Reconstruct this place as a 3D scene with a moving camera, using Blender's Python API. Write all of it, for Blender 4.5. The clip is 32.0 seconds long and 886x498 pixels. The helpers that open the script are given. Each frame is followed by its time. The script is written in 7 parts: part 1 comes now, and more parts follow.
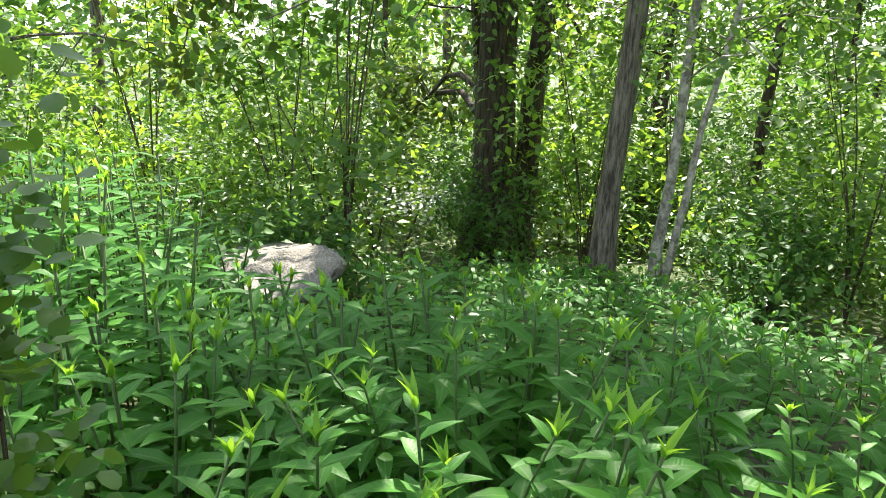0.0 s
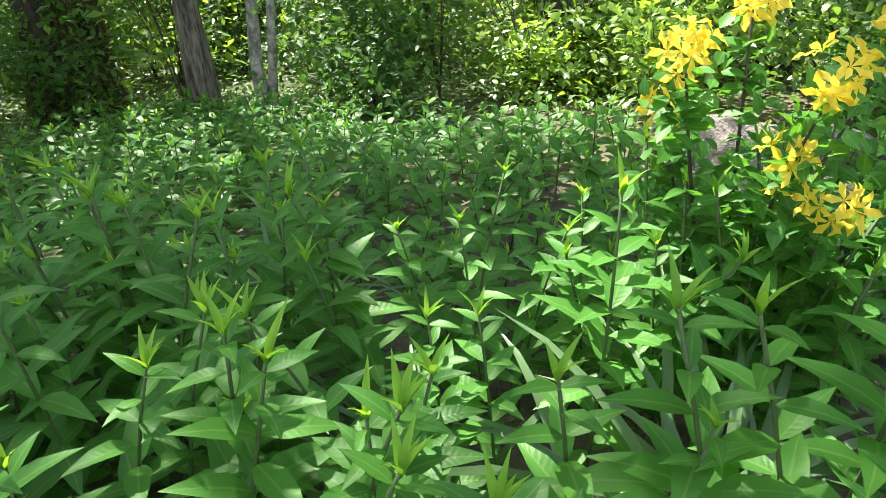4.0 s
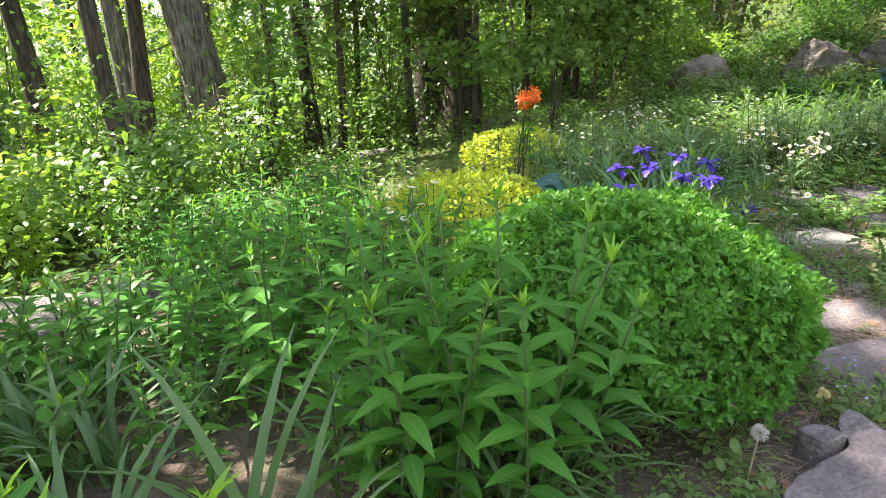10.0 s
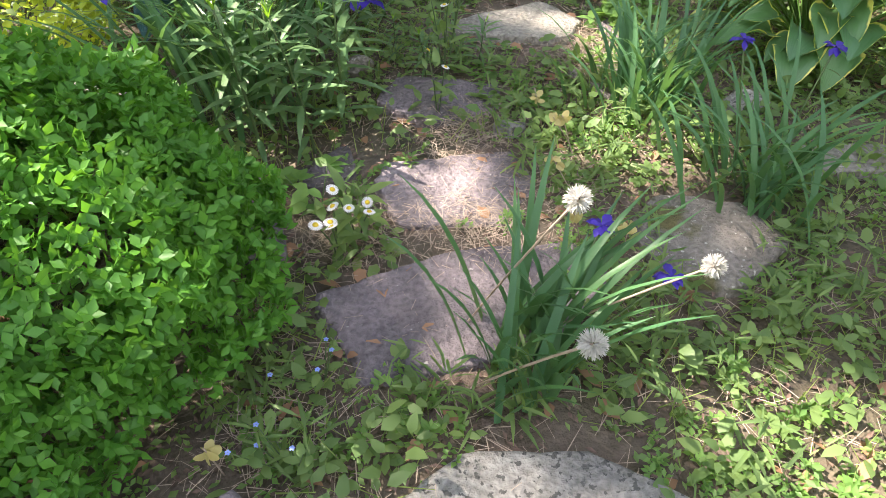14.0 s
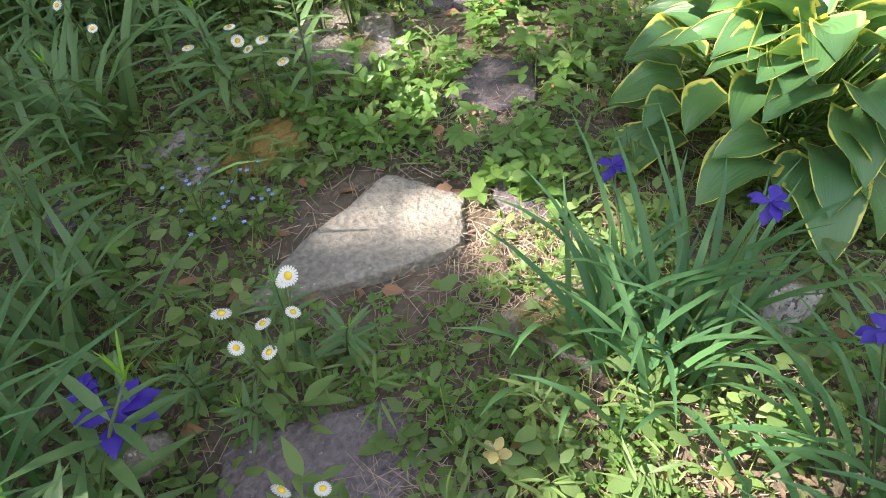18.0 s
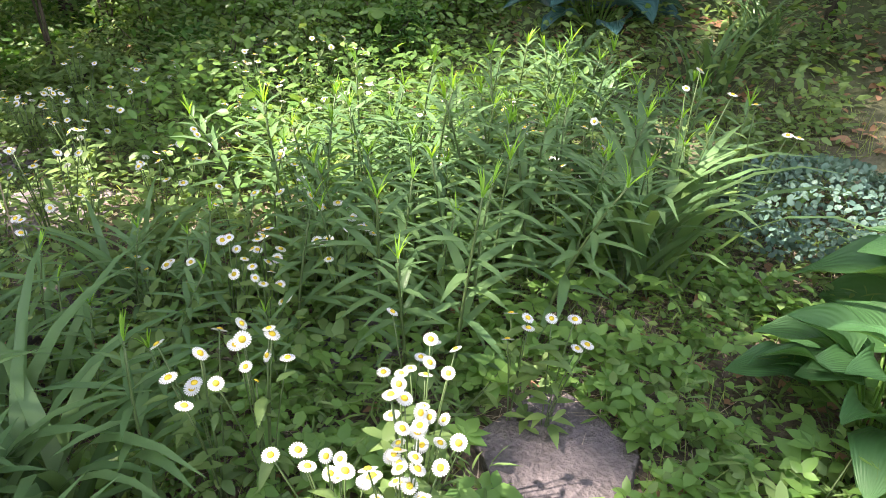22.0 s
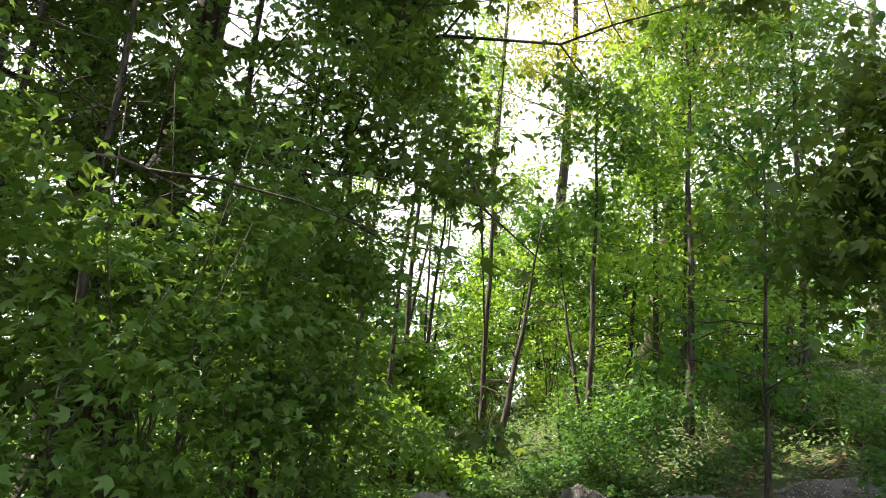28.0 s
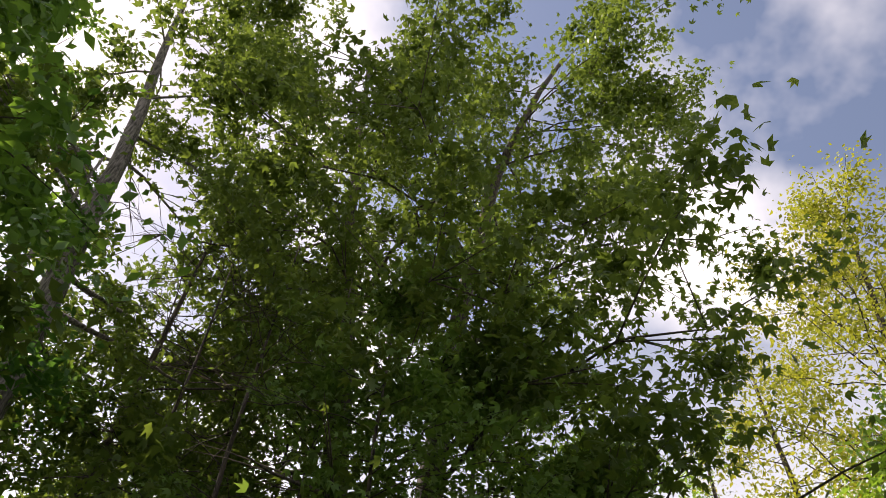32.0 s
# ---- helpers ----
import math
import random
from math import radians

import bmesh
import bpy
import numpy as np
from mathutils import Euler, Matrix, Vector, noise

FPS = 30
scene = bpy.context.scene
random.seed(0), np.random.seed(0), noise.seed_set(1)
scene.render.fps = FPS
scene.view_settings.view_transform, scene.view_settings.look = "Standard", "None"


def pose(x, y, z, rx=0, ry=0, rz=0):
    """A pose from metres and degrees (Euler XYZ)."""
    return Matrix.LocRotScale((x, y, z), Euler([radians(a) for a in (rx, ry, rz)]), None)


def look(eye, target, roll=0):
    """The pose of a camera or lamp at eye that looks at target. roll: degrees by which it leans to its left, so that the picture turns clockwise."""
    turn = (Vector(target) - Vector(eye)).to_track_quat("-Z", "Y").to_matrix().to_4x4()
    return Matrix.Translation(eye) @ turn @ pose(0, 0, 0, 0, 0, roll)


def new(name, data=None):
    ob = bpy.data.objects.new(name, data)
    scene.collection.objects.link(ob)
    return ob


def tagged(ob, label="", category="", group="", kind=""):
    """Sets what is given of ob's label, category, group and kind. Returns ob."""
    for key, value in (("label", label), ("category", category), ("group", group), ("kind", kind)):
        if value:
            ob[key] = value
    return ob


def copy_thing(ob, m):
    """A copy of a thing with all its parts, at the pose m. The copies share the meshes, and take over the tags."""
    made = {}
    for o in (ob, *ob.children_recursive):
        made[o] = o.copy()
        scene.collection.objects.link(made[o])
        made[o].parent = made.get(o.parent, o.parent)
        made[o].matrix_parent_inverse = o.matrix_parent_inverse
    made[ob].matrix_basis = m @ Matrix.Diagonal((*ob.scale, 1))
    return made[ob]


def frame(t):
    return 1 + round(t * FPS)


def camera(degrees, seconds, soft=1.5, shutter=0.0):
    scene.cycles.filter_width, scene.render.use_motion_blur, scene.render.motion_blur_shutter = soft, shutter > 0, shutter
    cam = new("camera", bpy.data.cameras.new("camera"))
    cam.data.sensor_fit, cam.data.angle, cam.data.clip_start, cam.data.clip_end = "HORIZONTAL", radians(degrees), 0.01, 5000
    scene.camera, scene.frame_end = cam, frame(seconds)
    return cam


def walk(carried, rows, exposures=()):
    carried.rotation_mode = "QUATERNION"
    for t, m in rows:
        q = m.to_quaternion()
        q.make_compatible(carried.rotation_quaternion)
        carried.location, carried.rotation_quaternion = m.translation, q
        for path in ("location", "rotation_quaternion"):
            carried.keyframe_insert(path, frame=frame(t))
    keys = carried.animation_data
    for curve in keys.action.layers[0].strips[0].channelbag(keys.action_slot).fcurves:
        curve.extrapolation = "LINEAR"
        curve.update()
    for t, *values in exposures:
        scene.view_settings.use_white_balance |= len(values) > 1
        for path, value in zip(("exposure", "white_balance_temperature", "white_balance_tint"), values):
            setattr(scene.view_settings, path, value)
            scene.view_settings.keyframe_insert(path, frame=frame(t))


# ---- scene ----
cam = camera(65.9, 32.0, 0.5)
PATH = [
    (0, (-0.043, -0.192, 1.560), (-1.773, 0.608, 0.953), 0.8),
    (0.5, (-0.050, -0.090, 1.576), (-1.797, 0.584, 0.875), 2.1),
    (1, (-0.102, -0.047, 1.591), (-1.827, 0.615, 0.825), 2.1),
    (1.5, (-0.147, -0.022, 1.619), (-1.818, 0.701, 0.791), 2.4),
    (2, (-0.168, -0.003, 1.643), (-1.778, 0.839, 0.807), 2.6),
    (2.5, (-0.174, 0.002, 1.653), (-1.728, 0.928, 0.800), 2.6),
    (3, (-0.176, 0.030, 1.627), (-1.567, 1.106, 0.673), 0.8),
    (3.5, (-0.176, 0.074, 1.586), (-1.330, 1.355, 0.572), -0.7),
    (4, (-0.171, 0.110, 1.547), (-1.088, 1.505, 0.446), -2.1),
    (4.5, (-0.157, 0.152, 1.524), (-0.841, 1.609, 0.338), -3.7),
    (6.5, (-0.001, 0.001, 1.374), (-0.001, 1.887, 0.708), 2.1),
    (7, (0.069, 0.010, 1.389), (0.214, 1.912, 0.788), -0.5),
    (7.5, (0.158, 0.012, 1.393), (0.441, 1.903, 0.805), -1.8),
    (8, (0.301, 0.015, 1.394), (0.650, 1.881, 0.764), -1.9),
    (8.5, (0.472, -0.002, 1.407), (0.864, 1.846, 0.751), 0.9),
    (9, (0.620, -0.006, 1.426), (0.937, 1.844, 0.737), -0.7),
    (9.5, (0.835, 0.060, 1.474), (1.151, 1.922, 0.815), 0.3),
    (10, (1.094, 0.127, 1.501), (1.413, 1.982, 0.825), -1.1),
    (10.5, (1.413, 0.170, 1.528), (1.588, 2.054, 0.880), 0.4),
    (11, (1.727, 0.201, 1.522), (1.930, 2.051, 0.790), 0.2),
    (11.5, (2.040, 0.322, 1.493), (2.305, 2.135, 0.690), 1.2),
    (12, (2.341, 0.462, 1.477), (2.564, 2.129, 0.394), -1.6),
    (12.5, (2.637, 0.602, 1.399), (2.791, 2.106, 0.090), 1.1),
    (13, (2.870, 0.761, 1.381), (3.054, 2.190, -0.006), 1.6),
    (13.5, (2.971, 0.973, 1.379), (3.302, 2.422, 0.040), 1.2),
    (14, (3.050, 1.191, 1.440), (3.460, 2.554, 0.035), 0.6),
    (14.5, (3.144, 1.427, 1.398), (3.462, 2.846, 0.025), 1.4),
    (15, (3.264, 1.670, 1.449), (3.589, 3.045, 0.034), 5.0),
    (15.5, (3.347, 1.886, 1.465), (3.721, 3.261, 0.061), 0.9),
    (17.5, (3.530, 2.583, 1.429), (4.296, 3.736, -0.015), -4.3),
    (18, (3.603, 2.685, 1.390), (4.358, 3.771, -0.109), -7.4),
    (18.5, (3.790, 2.850, 1.358), (4.666, 3.882, -0.115), -6.5),
    (19, (3.902, 3.009, 1.337), (4.850, 3.910, -0.177), -1.6),
    (19.5, (3.928, 3.275, 1.324), (4.957, 4.242, -0.092), -3.5),
    (20, (3.930, 3.532, 1.392), (4.955, 4.563, 0.019), -3.2),
    (20.5, (4.056, 3.756, 1.399), (5.074, 4.916, 0.126), -3.2),
    (21, (4.193, 3.916, 1.449), (5.222, 5.087, 0.197), 0.7),
    (21.5, (4.210, 3.966, 1.468), (5.292, 5.234, 0.363), 3.2),
    (22, (4.222, 3.959, 1.476), (5.299, 5.295, 0.448), 2.3),
    (22.5, (4.232, 3.956, 1.505), (5.324, 5.351, 0.575), 1.1),
    (23, (4.224, 3.937, 1.532), (5.359, 5.409, 0.793), 0.5),
    (23.5, (4.208, 3.922, 1.570), (5.351, 5.457, 0.987), -0.6),
    (24, (4.193, 3.907, 1.602), (5.313, 5.499, 1.143), -0.7),
    (24.5, (4.176, 3.892, 1.660), (5.264, 5.533, 1.307), -0.7),
    (25, (4.157, 3.898, 1.698), (5.208, 5.578, 1.431), -0.6),
    (25.5, (4.140, 3.891, 1.727), (5.160, 5.599, 1.524), -0.7),
    (27.5, (4.207, 3.807, 1.515), (5.096, 5.574, 1.811), 5.8),
    (28, (4.166, 3.780, 1.533), (4.943, 5.569, 1.976), 5.7),
    (28.5, (4.130, 3.738, 1.563), (4.821, 5.510, 2.182), 5.0),
    (29, (4.098, 3.704, 1.566), (4.747, 5.437, 2.327), 4.6),
    (29.5, (4.100, 3.701, 1.577), (4.735, 5.410, 2.398), 4.1),
    (30, (4.110, 3.692, 1.610), (4.690, 5.356, 2.556), 3.9),
    (30.5, (4.093, 3.654, 1.637), (4.571, 5.247, 2.747), 3.3),
    (31, (4.048, 3.619, 1.637), (4.400, 5.137, 2.891), 3.7),
    (31.5, (3.999, 3.592, 1.624), (4.239, 5.016, 3.007), 3.4),
    (32, (3.949, 3.553, 1.610), (3.978, 4.828, 3.151), 6.1),
]
EXPOSURES = [(0.0, 1.95, 6500, 10), (4.0, 1.95, 6500, 10), (9.0, 2.2, 6600, 12), (12.0, 2.4, 6800, 16), (14.0, 2.3, 6800, 16), (17.5, 2.3, 6800, 16), (19.0, 1.75, 6800, 16), (20.5, 2.05, 6800, 16),
             (22.0, 2.4, 6800, 18), (25.5, 2.4, 6800, 18), (28.0, 1.65, 6700, 12), (30.0, 0.8, 6800, 14), (32.0, 0.6, 7000, 20)]
walk(cam, [(t, look(eye, target, roll)) for t, eye, target, roll in PATH], EXPOSURES)

# ---- light ----
SUN = Vector((-0.512, 0.369, 0.776)).normalized()
world = bpy.data.worlds.new("world")
scene.world = world
world.use_nodes = True
wn, wl = world.node_tree.nodes, world.node_tree.links
sky = wn.new("ShaderNodeTexSky")
sky.sky_type = "NISHITA"
sky.sun_disc = False
sky.sun_elevation = math.asin(SUN.z)
sky.sun_rotation = math.atan2(SUN.x, SUN.y)
sky.air_density, sky.dust_density = 1.0, 0.6
# thin white spring clouds
geo = wn.new("ShaderNodeTexCoord")
cl = wn.new("ShaderNodeTexNoise")
cl.inputs["Scale"].default_value, cl.inputs["Detail"].default_value = 2.2, 6.0
ramp = wn.new("ShaderNodeValToRGB")
ramp.color_ramp.elements[0].position, ramp.color_ramp.elements[1].position = 0.5, 0.68
ramp.color_ramp.elements[0].color = (0.05, 0.05, 0.05, 1)
wl.new(geo.outputs["Generated"], cl.inputs["Vector"])
wl.new(cl.outputs["Fac"], ramp.inputs["Fac"])
cmix = wn.new("ShaderNodeMix")
cmix.data_type = "RGBA"
cmix.inputs["B"].default_value = (9.0, 9.0, 9.2, 1)
split = wn.new("ShaderNodeSeparateXYZ")
wl.new(geo.outputs["Generated"], split.inputs[0])
haze = wn.new("ShaderNodeMapRange")
haze.inputs["From Min"].default_value, haze.inputs["From Max"].default_value = 0.42, 0.78
haze.inputs["To Min"].default_value, haze.inputs["To Max"].default_value = 0.7, 0.0
wl.new(split.outputs["Z"], haze.inputs["Value"])
most = wn.new("ShaderNodeMath")
most.operation = "MAXIMUM"
wl.new(ramp.outputs["Color"], most.inputs[0])
wl.new(haze.outputs["Result"], most.inputs[1])
wl.new(most.outputs[0], cmix.inputs["Factor"])
wl.new(sky.outputs["Color"], cmix.inputs["A"])
wl.new(cmix.outputs["Result"], wn["Background"].inputs["Color"])
wn["Background"].inputs["Strength"].default_value = 0.1
sun_data = bpy.data.lights.new("sun", "SUN")
sun_data.energy, sun_data.angle, sun_data.color = 5.0, radians(0.55), (1.0, 0.93, 0.81)
sun = new("sun", sun_data)
sun.matrix_world = look(SUN * 60, (0, 0, 0))

# ---- small tools ----
rng = np.random.default_rng(7)


def smooth_step(v, k):
    return np.log1p(np.exp(np.clip(v / k, -40, 40))) * k


def height(x, y):
    """The ground: level garden, falling to the wood, rising to the ledge."""
    x, y = np.asarray(x, float), np.asarray(y, float)
    u = -0.75 * x + 0.66 * y
    fall = -4.5 * np.tanh(0.22 * smooth_step(u - 1.8, 0.8) / 4.5)
    rise = 6.0 * np.tanh(0.34 * smooth_step(x - 8.2, 0.6) * np.clip((11 - u) / 8, 0, 1) / 6.0)
    return fall + rise + 0.015 * np.sin(2.3 * x + 1.1 * y) + 0.012 * np.sin(3.1 * y - 1.7 * x)


def mesh_of(name, verts, faces, uv=None, smooth=True, mats=None, index=None):
    """A mesh from arrays: faces all of one corner count."""
    verts, faces = np.asarray(verts, np.float32), np.asarray(faces, np.int32)
    me = bpy.data.meshes.new(name)
    n, k = faces.shape
    me.vertices.add(len(verts))
    me.vertices.foreach_set("co", verts.ravel())
    me.loops.add(n * k)
    me.loops.foreach_set("vertex_index", faces.ravel())
    me.polygons.add(n)
    me.polygons.foreach_set("loop_start", np.arange(0, n * k, k, dtype=np.int32))
    me.polygons.foreach_set("use_smooth", np.full(n, smooth))
    if index is not None:
        me.polygons.foreach_set("material_index", np.asarray(index, np.int32))
    if uv is not None:
        layer = me.uv_layers.new(name="uv")
        layer.data.foreach_set("uv", np.asarray(uv, np.float32)[faces.ravel()].ravel())
    for m in mats or ():
        me.materials.append(m)
    me.update(calc_edges=True)
    return me


def thing(name, where, label, category, group="", kind="", turn=0.0):
    ob = new(name)
    ob.matrix_world = Matrix.Translation(where) @ Matrix.Rotation(turn, 4, "Z")
    ob.empty_display_size = 0.05
    return tagged(ob, label, category, group, kind)


def part(name, me, parent, label="", kind="", m=None):
    ob = new(name, me)
    ob.parent = parent
    if m is not None:
        ob.matrix_local = m
    return tagged(ob, label, kind=kind)


def merged(chunks):
    """Joins (verts, faces, uv) triples."""
    vs, fs, us, at = [], [], [], 0
    for v, f, u in chunks:
        vs.append(v)
        fs.append(np.asarray(f) + at)
        us.append(u if u is not None else np.zeros((len(v), 2)))
        at += len(v)
    return np.concatenate(vs), np.concatenate(fs), np.concatenate(us)


def unit(v):
    return v / np.maximum(np.linalg.norm(v, axis=-1, keepdims=True), 1e-9)


def tube(points, radii, sides=8, rough=0.0, seed=0):
    """A tapered tube along points, as triangles."""
    p = np.asarray(points, float)
    r = np.broadcast_to(np.asarray(radii, float), (len(p),))
    d = unit(np.gradient(p, axis=0))
    ref = np.where(np.abs(d[:, 2:3]) > 0.9, [[1.0, 0, 0]], [[0, 0, 1.0]])
    a = unit(np.cross(d, ref))
    for i in range(1, len(a)):
        if a[i] @ a[i - 1] < 0:
            a[i] = -a[i]
    b = np.cross(d, a)
    th = np.arange(sides) * 2 * np.pi / sides
    k = np.random.default_rng(seed)
    wob = 1 + rough * (k.random((len(p), sides)) - 0.5)
    v = p[:, None] + (r[:, None] * wob)[..., None] * (np.cos(th)[None, :, None] * a[:, None] + np.sin(th)[None, :, None] * b[:, None])
    n = len(p)
    i, j = np.meshgrid(np.arange(n - 1), np.arange(sides), indexing="ij")
    q0, q1 = i * sides + j, i * sides + (j + 1) % sides
    q2, q3 = q1 + sides, q0 + sides
    f = np.concatenate([np.stack([q0, q1, q2], -1).reshape(-1, 3), np.stack([q0, q2, q3], -1).reshape(-1, 3)])
    uv = np.stack(np.meshgrid(np.linspace(0, 1, n), np.linspace(0, 1, sides), indexing="ij"), -1).reshape(-1, 2)
    cap = np.array([[0, k2, k2 + 1] for k2 in range(1, sides - 1)]) + (n - 1) * sides
    return v.reshape(-1, 3), np.concatenate([f, cap]), uv


def leaf_shape(stations, fold=0.25, droop=0.3, wave=0.0):
    """A leaf lying along +u: rows of (u, half width). Returns verts (u, v, w), tris, uv."""
    v, uv = [], []
    for n, (u, h) in enumerate(stations):
        w = -droop * u * u
        lift = fold * h + wave * h * math.sin(9 * u)
        if h == 0:
            v.append((u, 0, w))
            uv.append((u, 0.5))
        else:
            v += [(u, h, w + lift), (u, 0, w), (u, -h, w + lift)]
            uv += [(u, 1), (u, 0.5), (u, 0)]
    f, at = [], 0
    for (u0, h0), (u1, h1) in zip(stations, stations[1:]):
        if h0 == 0:
            f += [(0, 2, 1), (0, 3, 2)]
            at = 1
        elif h1 == 0:
            f += [(at, at + 1, at + 3), (at + 1, at + 2, at + 3)]
        else:
            f += [(at, at + 1, at + 4), (at, at + 4, at + 3), (at + 1, at + 2, at + 5), (at + 1, at + 5, at + 4)]
            at += 3
    return np.array(v, float), np.array(f), np.array(uv, float)


WILLOW = leaf_shape([(0, 0), (0.3, 0.075), (0.65, 0.06), (1, 0)], 0.3, 0.3)
LANCE = leaf_shape([(0, 0), (0.12, 0.1), (0.34, 0.18), (0.6, 0.15), (0.83, 0.07), (1, 0)], 0.26, 0.36)
OVATE = leaf_shape([(0, 0), (0.25, 0.26), (0.6, 0.24), (1, 0)], 0.22, 0.2)
ROUND = leaf_shape([(0, 0), (0.2, 0.33), (0.6, 0.38), (0.9, 0.2), (1, 0)], 0.15, 0.15)
TINY = (np.array([(0, 0, 0), (0.5, 0.28, 0.06), (1, 0, -0.1), (0.5, -0.28, 0.06)], float), np.array([(0, 2, 1), (0, 3, 2)]),
        np.array([(0, 0.5), (0.5, 1), (1, 0.5), (0.5, 0)], float))
KITE = (np.array([(0, 0, 0), (0.3, 0.27, 0.05), (0.3, -0.27, 0.05), (0.72, 0.2, 0), (0.72, -0.2, 0), (1, 0, -0.12)], float),
        np.array([(0, 2, 1), (1, 2, 4), (1, 4, 3), (3, 4, 5)]), np.array([(0, 0.5), (0.3, 1), (0.3, 0), (0.7, 1), (0.7, 0), (1, 0.5)], float))
NARROW = leaf_shape([(0, 0), (0.3, 0.055), (0.65, 0.05), (1, 0)], 0.3, 0.35)


LOBED = (np.array([(0, 0, 0.03), (1, 0, -0.16), (0.42, 0.14, 0.0), (0.42, -0.14, 0.0), (0.62, 0.5, -0.14), (0.62, -0.5, -0.14), (0.04, 0.3, -0.06), (0.04, -0.3, -0.06)], float),
         np.array([(0, 1, 2), (0, 3, 1), (0, 2, 4), (0, 4, 6), (0, 5, 3), (0, 7, 5)]), np.zeros((8, 2)))


def scatter(shape, pos, way, up, size, wide=None):
    """Copies of a leaf shape at pos, tips along way, faces towards up; joined."""
    sv, sf, su = shape
    pos, way, up = np.asarray(pos, float), unit(np.asarray(way, float)), np.asarray(up, float)
    side = unit(np.cross(up, way) + 1e-6)
    nrm = np.cross(way, side)
    size = np.broadcast_to(np.asarray(size, float), (len(pos),))
    wide = size if wide is None else np.broadcast_to(np.asarray(wide, float), (len(pos),))
    v = (pos[:, None] + sv[None, :, 0:1] * (size[:, None] * way)[:, None] + sv[None, :, 1:2] * (wide[:, None] * side)[:, None]
         + sv[None, :, 2:3] * (size[:, None] * nrm)[:, None])
    f = sf[None] + (np.arange(len(pos)) * len(sv))[:, None, None]
    return v.reshape(-1, 3), f.reshape(-1, 3), np.tile(su, (len(pos), 1))


def rand_dirs(k, n, flat=1.0):
    d = k.normal(size=(n, 3))
    d[:, 2] *= flat
    return unit(d)


# ---- materials ----
def material(name):
    m = bpy.data.materials.new(name)
    m.use_nodes = True
    return m, m.node_tree.nodes, m.node_tree.links, m.node_tree.nodes["Principled BSDF"]


